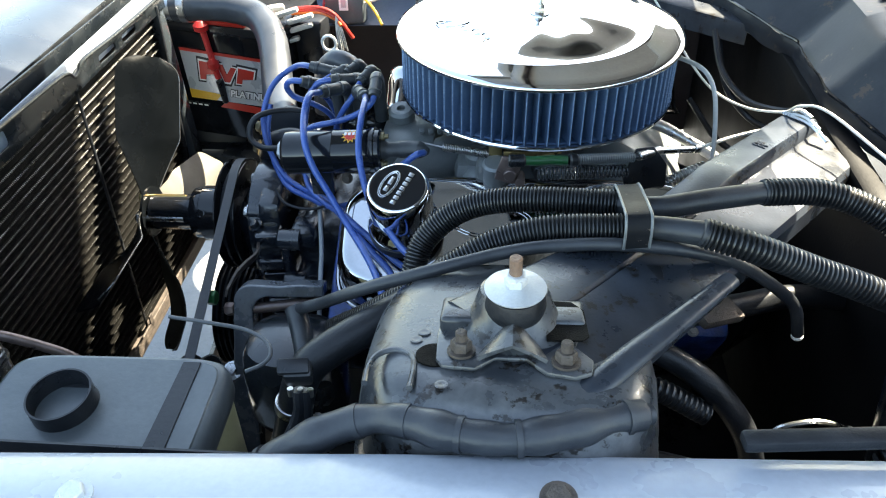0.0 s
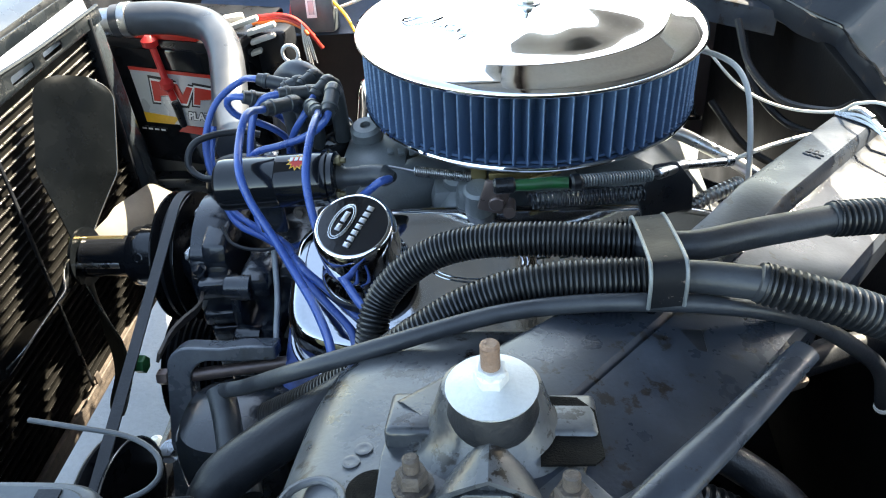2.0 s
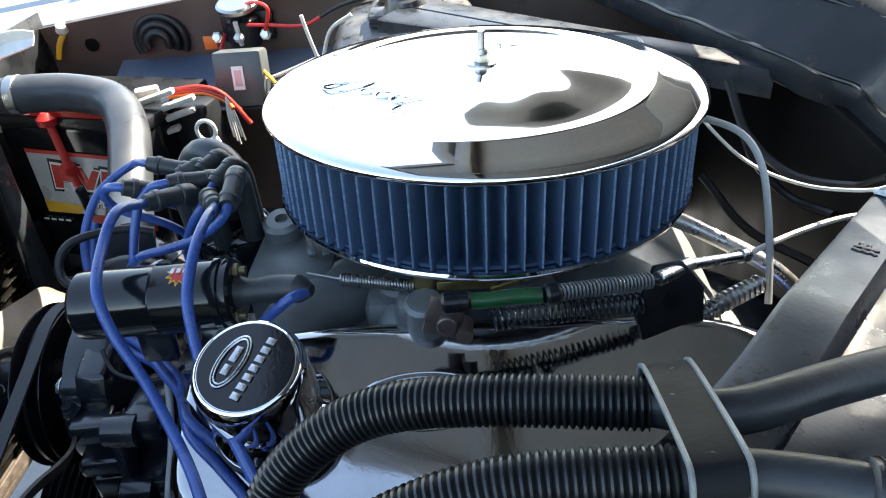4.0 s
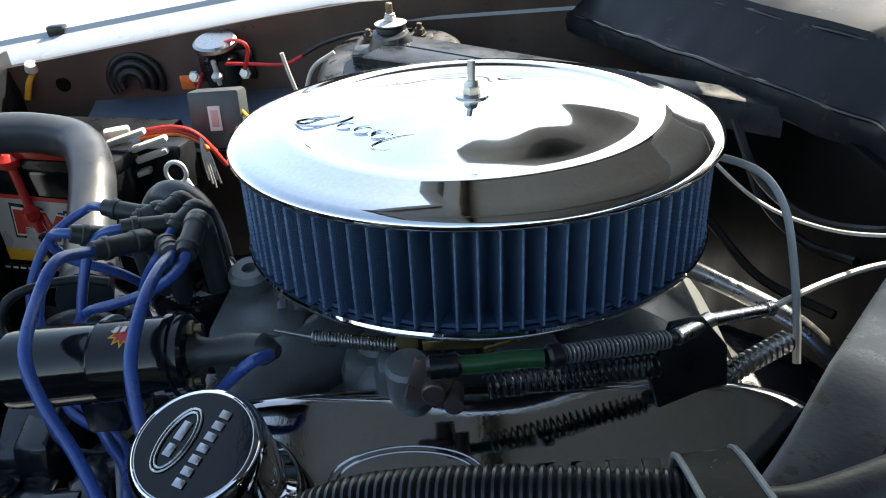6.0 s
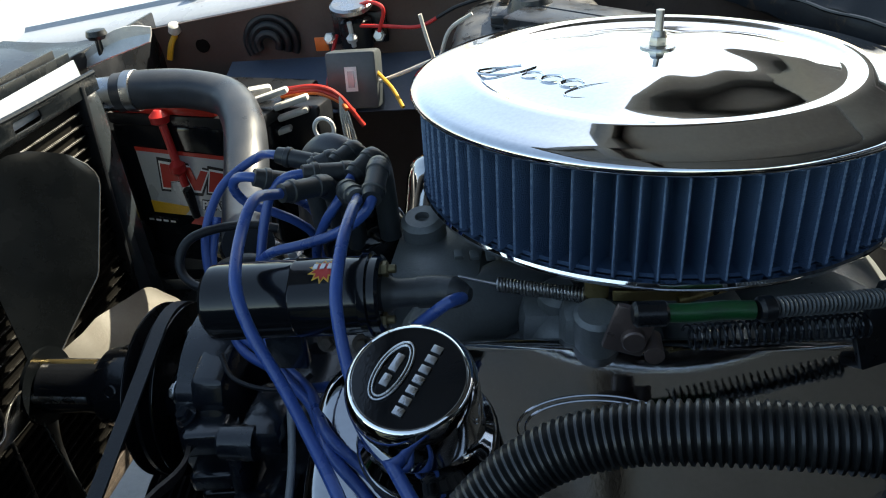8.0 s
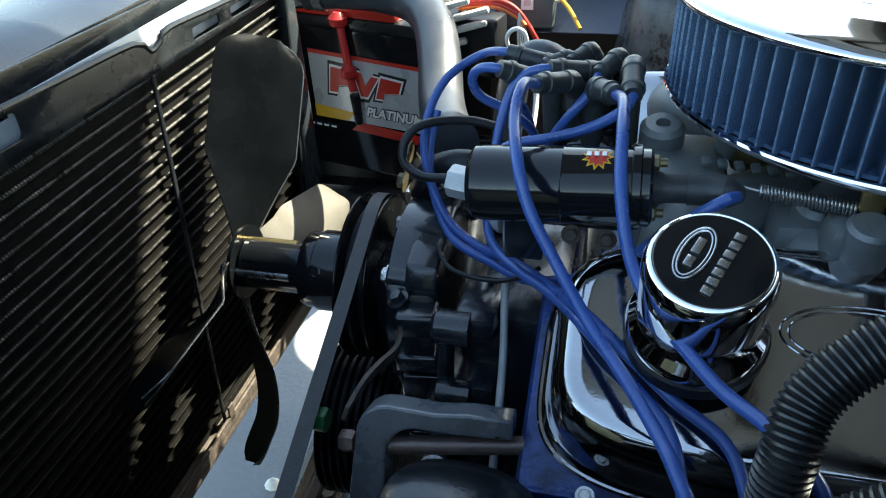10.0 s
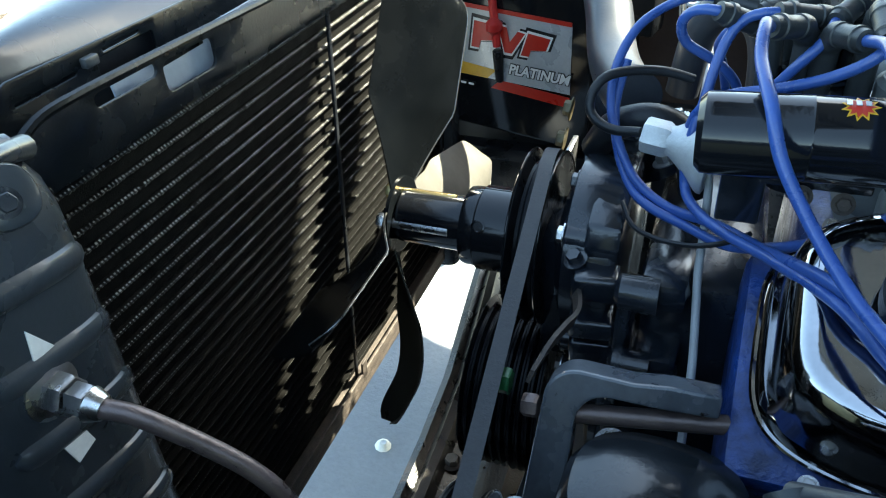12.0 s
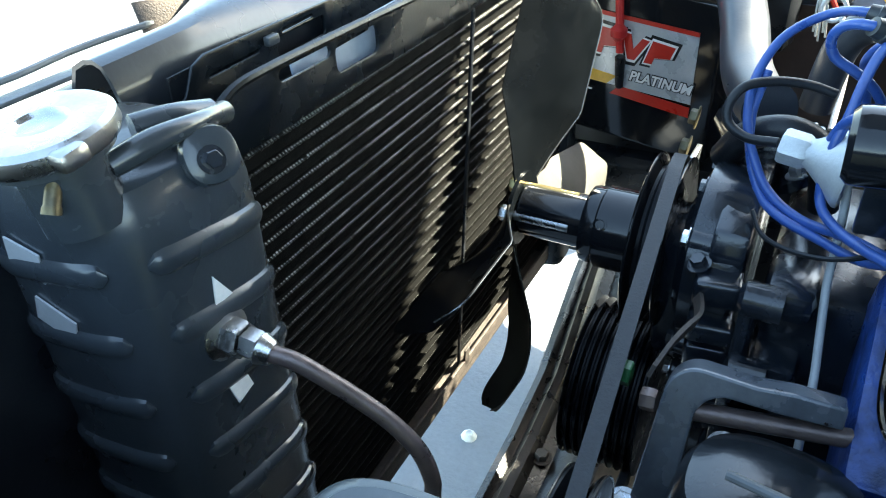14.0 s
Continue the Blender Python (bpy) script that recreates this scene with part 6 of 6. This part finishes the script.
farB = [(0.185, 0.554, 0.8995), (0.228, 0.546, 0.890), (0.280, 0.546, 0.868), (0.332, 0.545, 0.848), (0.39, 0.54, 0.82), (0.43, 0.53, 0.78)]
for pts, outp, farp, lab in ((hoseA, outA, farA, "black corrugated hose arching over the valve cover"), (hoseB, outB, farB, "black corrugated hose lying along the shock tower")):
    h = thing("heater_hose", pts[0], lab, "hose", "corrugated hoses")
    part("corrugated_sleeve", ribbed(pts, 0.0130, 0.0035, 0.15, 20), LOOM, h)
    part("plain_run", cable(outp, 0.0108, 18), TAPE, h)
    part("corrugated_sleeve", ribbed(farp, 0.0134, 0.0046, 0.19, 20), LOOM, h)
    part("end_tape", lathe([(0.0108, 0), (0.0124, 0.001), (0.0124, 0.006), (0.011, 0.007)], Vector(farp[0]) - (Vector(farp[1]) - Vector(farp[0])).normalized() * 0.004, Vector(farp[1]) - Vector(farp[0]), 24), TAPE, h)

# clamp over both hoses: a steel strap bent into a loop
strap = thing("hose_clamp", (0.13, 0.59, 0.87), "worn black steel strap clamp over two hoses", "clamp")
sx = Vector((1, 0.08, 0.05)).normalized()
loop_pts = [(0.127, 0.6400, 0.866), (0.127, 0.6395, 0.884), (0.127, 0.6345, 0.8945), (0.127, 0.600, 0.9065), (0.127, 0.560, 0.9175), (0.127, 0.5495, 0.9180), (0.127, 0.5435, 0.910), (0.127, 0.5425, 0.900), (0.127, 0.5430, 0.890)]
lp = spline(loop_pts, 0.006)
part("strap", sheet([[p + sx * (0.0108 * s) for s in (-1, -0.33, 0.33, 1)] for p in lp], 0.004), material("chipped black strap", (0.009, 0.010, 0.012), 0.5, 0, (0.014, 0.015, 0.017), 0.6, 30, 300, 0.06, 0.1, 0, (0.12, 0.095, 0.082), 0.60, spec=0.08), strap)
for s in (-1, 1):
    part("rim", sweep([p + sx * (0.0109 * s) for p in lp], 0.0013, 8), ALLOY, strap, "worn grey edge")
part("foot", box((0.135, 0.53, 0.872), (0.03, 0.02, 0.006), 0.0015), BLACK, strap)

single("vacuum_tube", cable([(-0.203, 0.582, 0.766), (-0.163, 0.552, 0.805), (-0.112, 0.527, 0.848), (-0.051, 0.530, 0.869), (0.02, 0.547, 0.880), (0.068, 0.550, 0.886), (0.117, 0.550, 0.888), (0.175, 0.556, 0.878), (0.222, 0.565, 0.858), (0.270, 0.581, 0.815), (0.295, 0.588, 0.785), (0.307, 0.591, 0.748)], 0.0060, 14), TAPE,
       "thin black rubber tube arching over the brace", "hose", (0.0, 0.54, 0.86))
single("tube_plug", lathe([(0.0, 0), (0.006, 0), (0.006, 0.003), (0, 0.003)], (0.3072, 0.591, 0.746), (0.1, 0.1, -1), 16), PAPER, "pale plug in the tube's open end", "plug", (0.307, 0.591, 0.743))
wrapped = thing("wrapped_harness", (0.0, 0.345, 0.87), "wiring harness wrapped in dull black tape", "wiring harness")
wr = spline([(-0.20, 0.335, 0.80), (-0.155, 0.340, 0.842), (-0.120, 0.349, 0.862), (-0.083, 0.358, 0.874), (-0.049, 0.352, 0.884), (-0.016, 0.341, 0.888), (0.023, 0.337, 0.889), (0.060, 0.346, 0.889), (0.095, 0.360, 0.887), (0.120, 0.371, 0.880)], 0.004)
part("taped_run", sweep(wr, lambda i, s: 0.0122 + 0.0012 * math.sin(s * 70) + 0.0007 * math.sin(s * 190) - (0.004 if i > len(wr) - 3 else 0), 18), TAPE, wrapped)
for k in range(6, len(wr) - 6, 9):
    part("tape_lap", sweep(wr[k:k + 2], 0.0129, 18), TAPE, wrapped)
plug = thing("wire_connector", (-0.14, 0.405, 0.86), "black plastic wire connector with clipped leads", "connector")
part("housing", join(box((-0.141, 0.405, 0.868), (0.022, 0.014, 0.030), 0.003, Euler((0.5, 0.1, 0.2)).to_matrix()), box((-0.141, 0.399, 0.882), (0.024, 0.012, 0.008), 0.002, Euler((0.5, 0.1, 0.2)).to_matrix())), BLACK, plug)
for k in range(3):
    part("pin", rod((-0.150 + 0.008 * k, 0.404, 0.851), (-0.150 + 0.008 * k, 0.403, 0.844), 0.0025), STEEL, plug)
part("lead", cable([(-0.143, 0.404, 0.850), (-0.145, 0.398, 0.828), (-0.160, 0.385, 0.80), (-0.19, 0.37, 0.775), (-0.23, 0.36, 0.76)], 0.0055, 10), RUBBER, plug)
part("lead", cable([(-0.137, 0.404, 0.850), (-0.138, 0.395, 0.82), (-0.146, 0.38, 0.77), (-0.15, 0.36, 0.70)], 0.004, 10), RUBBER, plug)
single("heater_return_hose", cable([(-0.19, 0.455, 0.70), (-0.172, 0.458, 0.77), (-0.158, 0.466, 0.805), (-0.135, 0.482, 0.818), (-0.10, 0.507, 0.825), (-0.065, 0.535, 0.83)], 0.0165, 16), RUBBER, "black rubber hose beside the shock tower", "hose", (-0.19, 0.455, 0.7))
clip = thing("worm_clamp", (-0.171, 0.459, 0.775), "small bright worm-drive clamp on the rubber hose", "clamp")
part("band", lathe([(0.0168, 0), (0.0175, 0.0005), (0.0175, 0.0095), (0.0168, 0.010)], (-0.1755, 0.4575, 0.760), (0.25, 0.05, 1), 32), STEEL, clip)
part("screw", join(rod((-0.166, 0.4395, 0.766), (-0.150, 0.4425, 0.766), 0.0042, bevel=0.001), hexagon((-0.151, 0.4425, 0.766), (1, 0.15, 0), 0.0055, 0.005)), STEEL, clip)
tee = thing("tube_elbow", (-0.19, 0.55, 0.75), "black plastic elbow joining thin tubes", "fitting")
part("elbow", cable([(-0.204, 0.583, 0.767), (-0.196, 0.565, 0.757), (-0.185, 0.535, 0.745), (-0.187, 0.52, 0.72)], 0.011, 14), BOOT, tee)
part("branch", cable([(-0.185, 0.54, 0.748), (-0.168, 0.525, 0.752), (-0.16, 0.50, 0.745)], 0.009, 12), BOOT, tee)
single("foil_sleeve", ribbed([(-0.170, 0.602, 0.695), (-0.143, 0.613, 0.716), (-0.112, 0.612, 0.738)], 0.0105, 0.004, 0.12, 14), STEEL, "short bright foil sleeve under the hose", "sleeve", (-0.1, 0.56, 0.78))

# ---- washer bottle ----
bottle = thing("washer_reservoir", (-0.32, 0.40, 0.60), "dusty grey-topped washer bottle with an open filler", "washer bottle")
bm0 = placed((-0.310, 0.386, 0.613), (1, 0.02, 0), (0, 0, 1))
part("tank", loft([(0.86, 0.82, 0.0), (0.92, 0.90, 0.01), (0.96, 0.95, 0.18), (0.96, 0.95, 0.208)], 0.099, 0.064, 7.0, bm0, 64), TANKSIDE, bottle, "yellowed translucent lower tank")
part("top", loft([(0.985, 0.985, 0.190), (1.0, 1.0, 0.195), (1.0, 1.0, 0.208), (0.985, 0.978, 0.2165), (0.955, 0.94, 0.2200), (0.925, 0.89, 0.2208), (0.915, 0.875, 0.2222), (0.01, 0.01, 0.2230)], 0.099, 0.064, 7.0, bm0, 64), TANKTOP, bottle, "dusty grey plastic top")
part("filler_neck", lathe([(0.020, 0.0), (0.0265, 0.0), (0.0258, 0.004), (0.0256, 0.018), (0.0240, 0.018), (0.0234, 0.010), (0.0234, -0.03), (0, -0.03)], (-0.334, 0.388, 0.8345), (0, -0.06, 1), 40), BLACK, bottle)
part("band", plate([(-0.009, -0.056), (0.009, -0.056), (0.009, 0.054), (-0.006, 0.054)], placed((-0.247, 0.386, 0.8345), (1, 0.02, 0), (0, 0, 1)), 0.0022), BLACK, bottle, "dark strap mark across the top")
single("washer_tube", cable([(-0.284, 0.488, 0.842), (-0.251, 0.483, 0.842), (-0.213, 0.478, 0.84), (-0.19, 0.467, 0.838), (-0.182, 0.453, 0.836), (-0.187, 0.443, 0.834), (-0.2, 0.436, 0.832)], 0.0018, 10), DULLTUBE, "thin dark grey washer tube curling off the bottle", "tube", (-0.2, 0.436, 0.832))

# ---- throttle gear ----
throttle = thing("throttle_linkage", (0.02, 0.78, 0.80), "throttle linkage with springs and a green sleeve", "throttle linkage")
part("green_sleeve", cable([(0.030, 0.774, 0.8315), (0.045, 0.7755, 0.8305), (0.062, 0.778, 0.8305), (0.080, 0.780, 0.829)], 0.0056, 14), GREEN, throttle, "green taped sleeve")
part("sleeve_end", rod((0.012, 0.772, 0.8318), (0.032, 0.774, 0.8314), 0.0076, bevel=0.002), BLACK, throttle)
part("sleeve_end", rod((0.082, 0.780, 0.829), (0.092, 0.783, 0.8285), 0.0078, bevel=0.002), BLACK, throttle)
part("upper_spring", coil_spring((0.090, 0.783, 0.8285), (0.160, 0.810, 0.816), 0.0054, 26, 0.0009), ALLOY, throttle)
part("inner_cable", rod((0.088, 0.782, 0.8285), (0.165, 0.811, 0.816), 0.003), TAPE, throttle)
part("lower_spring", coil_spring((0.045, 0.782, 0.808), (0.155, 0.808, 0.798), 0.0072, 24, 0.0009), CAST, throttle)
part("lever", join(box((0.012, 0.784, 0.812), (0.026, 0.006, 0.034), 0.003, Euler((0, 0.3, 0)).to_matrix()), rod((0.014, 0.776, 0.808), (0.014, 0.80, 0.808), 0.0075, bevel=0.001), rod((0.026, 0.774, 0.800), (0.026, 0.792, 0.800), 0.006)), COPPER, throttle)
part("choke_arm", join(box((0.03, 0.83, 0.806), (0.05, 0.004, 0.008), 0.001), box((0.05, 0.825, 0.811), (0.006, 0.01, 0.022), 0.001), rod((0.045, 0.82, 0.808), (0.075, 0.83, 0.811), 0.003), box((-0.005, 0.835, 0.809), (0.016, 0.006, 0.016), 0.002)), BRASS, throttle)
part("return_spring", join(coil_spring((-0.072, 0.850, 0.802), (-0.012, 0.838, 0.800), 0.0045, 26, 0.0009), rod((-0.10, 0.856, 0.805), (-0.072, 0.850, 0.802), 0.0012)), STEEL, throttle)
bell = thing("cable_bracket", (0.18, 0.825, 0.75), "black bent bracket holding the throttle cable", "bracket")
part("bracket_plate", plate([(-0.022, -0.050), (0.022, -0.050), (0.026, 0.01), (0.010, 0.034), (-0.012, 0.034), (-0.03, 0.0)], placed((0.178, 0.822, 0.785), (0.9, 0.3, 0), (0.25, -0.9, 0.25)), 0.006, bevel=0.0015), BLACK, bell)
part("cable_ferrule", join(rod((0.165, 0.811, 0.816), (0.195, 0.840, 0.808), 0.0055, bevel=0.001), rod((0.190, 0.838, 0.808), (0.243, 0.873, 0.790), 0.0046, bevel=0.001), rod((0.243, 0.873, 0.790), (0.252, 0.880, 0.787), 0.0058, bevel=0.001)), STEEL, bell)
part("cable", cable([(0.250, 0.878, 0.788), (0.30, 0.905, 0.79), (0.35, 0.925, 0.79), (0.40, 0.94, 0.78)], 0.0024, 8), WHITEWIRE, bell)
part("ribbed_end", ribbed([(0.195, 0.832, 0.755), (0.225, 0.845, 0.766), (0.26, 0.862, 0.772)], 0.008, 0.005, 0.25, 12), STEEL, bell)
single("chromed_pipe", cable([(0.17, 1.00, 0.768), (0.215, 0.985, 0.762), (0.245, 0.972, 0.752), (0.30, 0.945, 0.728), (0.34, 0.93, 0.69)], 0.0080, 14), STEEL, "bright metal pipe running down behind the carburettor", "pipe", (0.3, 0.945, 0.7))
single("grey_tube", cable([(0.205, 1.00, 0.862), (0.232, 0.968, 0.868), (0.256, 0.942, 0.864), (0.268, 0.922, 0.845), (0.271, 0.90, 0.812), (0.270, 0.878, 0.778), (0.268, 0.862, 0.75)], 0.0030, 10), GREYTUBE, "pale grey tube bending down from the air cleaner", "tube", (0.268, 0.862, 0.75))
single("white_wire", cable([(0.225, 1.235, 0.855), (0.250, 1.16, 0.83), (0.268, 1.08, 0.812), (0.290, 1.01, 0.802), (0.32, 0.95, 0.808), (0.352, 0.905, 0.826), (0.362, 0.880, 0.848), (0.382, 0.845, 0.858), (0.43, 0.755, 0.842)], 0.0017, 8), WHITEWIRE, "loose white wire lying across the firewall", "wire", (0.36, 0.88, 0.83))
single("wire_stub", join(*[cable([(0.352, 0.902, 0.826), (0.366 + 0.004 * k, 0.892 - 0.01 * k, 0.836 - 0.004 * k), (0.376 + 0.007 * k, 0.875 - 0.014 * k, 0.834 - 0.008 * k)], 0.0028, 6) for k in range(3)]), STEEL, "twisted bare wire ends at the brace", "wire", (0.36, 0.9, 0.82))

# ---- firewall side: dark hoses and hinge ----
part("hinge_arm", plate([(-0.05, -0.09), (0.03, -0.10), (0.05, 0.0), (0.03, 0.10), (-0.03, 0.11), (-0.055, 0.03)], placed((0.385, 0.475, 0.80), (1, 0, 0.1), (0, -1, 0)), 0.012, bevel=0.004), BLACK, hood)
part("hinge_spring", coil_spring((0.36, 0.455, 0.72), (0.42, 0.455, 0.90), 0.018, 18, 0.003), BLACK, hood)
single("rubber_seal", box((0.30, 0.358, 0.886), (0.25, 0.014, 0.010), 0.003, Euler((0, 0, 0.09)).to_matrix()), RUBBER, "black rubber seal on the fender's edge", "seal", (0.3, 0.358, 0.881))
single("bright_rod", cable([(0.268, 0.505, 0.672), (0.273, 0.503, 0.702), (0.290, 0.502, 0.716), (0.315, 0.504, 0.718), (0.355, 0.510, 0.699)], 0.003, 8), STEEL, "bent bright wire rod under the fender edge", "rod", (0.27, 0.505, 0.67))
for pts, r in (([(0.10, 0.53, 0.80), (0.16, 0.515, 0.79), (0.215, 0.495, 0.755), (0.25, 0.48, 0.69), (0.26, 0.47, 0.58)], 0.012), ([(0.20, 0.62, 0.74), (0.27, 0.66, 0.72), (0.34, 0.70, 0.70), (0.41, 0.72, 0.68)], 0.014), ([(0.12, 0.44, 0.74), (0.19, 0.43, 0.73), (0.24, 0.44, 0.66)], 0.010)):
    single("drain_hose", cable(pts, r, 12), RUBBER, "black rubber hose in the shade of the firewall", "hose", pts[-1], group="firewall hoses")
single("ribbed_conduit", ribbed([(0.10, 0.50, 0.775), (0.15, 0.49, 0.772), (0.20, 0.485, 0.745)], 0.011, 0.006), LOOM, "short black ribbed conduit under the brace", "hose", (0.15, 0.49, 0.75))
for k, pts in enumerate(([(0.33, 1.22, 0.80), (0.335, 1.15, 0.765), (0.36, 1.08, 0.75), (0.395, 1.02, 0.765), (0.40, 0.97, 0.80)], [(0.34, 1.24, 0.79), (0.35, 1.17, 0.73), (0.38, 1.12, 0.70), (0.40, 1.05, 0.715)], [(0.30, 1.18, 0.70), (0.34, 1.12, 0.66), (0.39, 1.05, 0.655)])):
    single("firewall_wire", cable(pts, 0.005, 8), RUBBER, "dark wire looping on the firewall", "wire", pts[-1], group="firewall wires")
single("exhaust_shield", box((0.23, 0.61, 0.755), (0.06, 0.03, 0.012), 0.004, Euler((0.2, 0.3, 0.6)).to_matrix()), RUST, "dull metal tab under the brace", "bracket", (0.23, 0.61, 0.749))
single("lifting_eye", join(cable([(-0.308 + 0.012 * math.cos(t), 1.245, 0.768 + 0.0135 * math.sin(t)) for t in [2 * math.pi * k / 14 for k in range(15)]], 0.0027, 8), cable([(-0.298, 1.245, 0.758), (-0.285, 1.235, 0.735), (-0.28, 1.22, 0.70), (-0.28, 1.17, 0.66)], 0.0035, 8)), ZINC, "bright bent wire eye behind the distributor", "hook", (-0.28, 1.17, 0.65))
single("bypass_elbow", cable([(-0.300, 1.13, 0.70), (-0.290, 1.127, 0.765), (-0.275, 1.120, 0.790), (-0.258, 1.112, 0.797), (-0.238, 1.103, 0.788), (-0.226, 1.095, 0.760), (-0.222, 1.09, 0.70)], 0.017, 18), HOSE, "bent dark rubber elbow behind the distributor", "hose", (-0.18, 1.0, 0.74))
# black tray and rail box added so that gaps beside the engine stay dark
single("floor_pan", box((0.02, CENTRE, 0.235), (0.82, 1.30, 0.03), 0.008), BLACK, "black tray added under the engine to hide bright ground", "car body", (0.02, CENTRE, 0.0), kind="structure")
single("frame_rail", box((-0.10, 0.43, 0.33), (1.1, 0.09, 0.12), 0.01), BLACK, "black rail box added along the bay to darken its floor", "frame rail", (-0.1, 0.43, 0.27), kind="structure")
# black panel added where the gap beside the tank is only dark
single("wall_side_panel", box((-0.705, 0.465, 0.53), (0.02, 0.29, 0.68), 0.006), BLACK, "black closing panel added to darken the gap beside the radiator tank", "car body", (-0.685, 0.455, 0.19), kind="structure")
for x, y in ((-0.249, 0.273), (0.054, 0.290), (-0.55, 0.26)):
    single("fender_bolt", join(lathe([(0.012, 0), (0.012, 0.002)], (x, y, 0.8935), (0, -0.1, 1), 20), hexagon((x, y, 0.895), (0, -0.1, 1), 0.008, 0.006)), RUST if x > 0 else ZINC, "rusty bolt in the fender's flange" if x > 0 else "pale bolt in the fender's flange", "bolt", (x, y, 0.893), group="fender bolts")
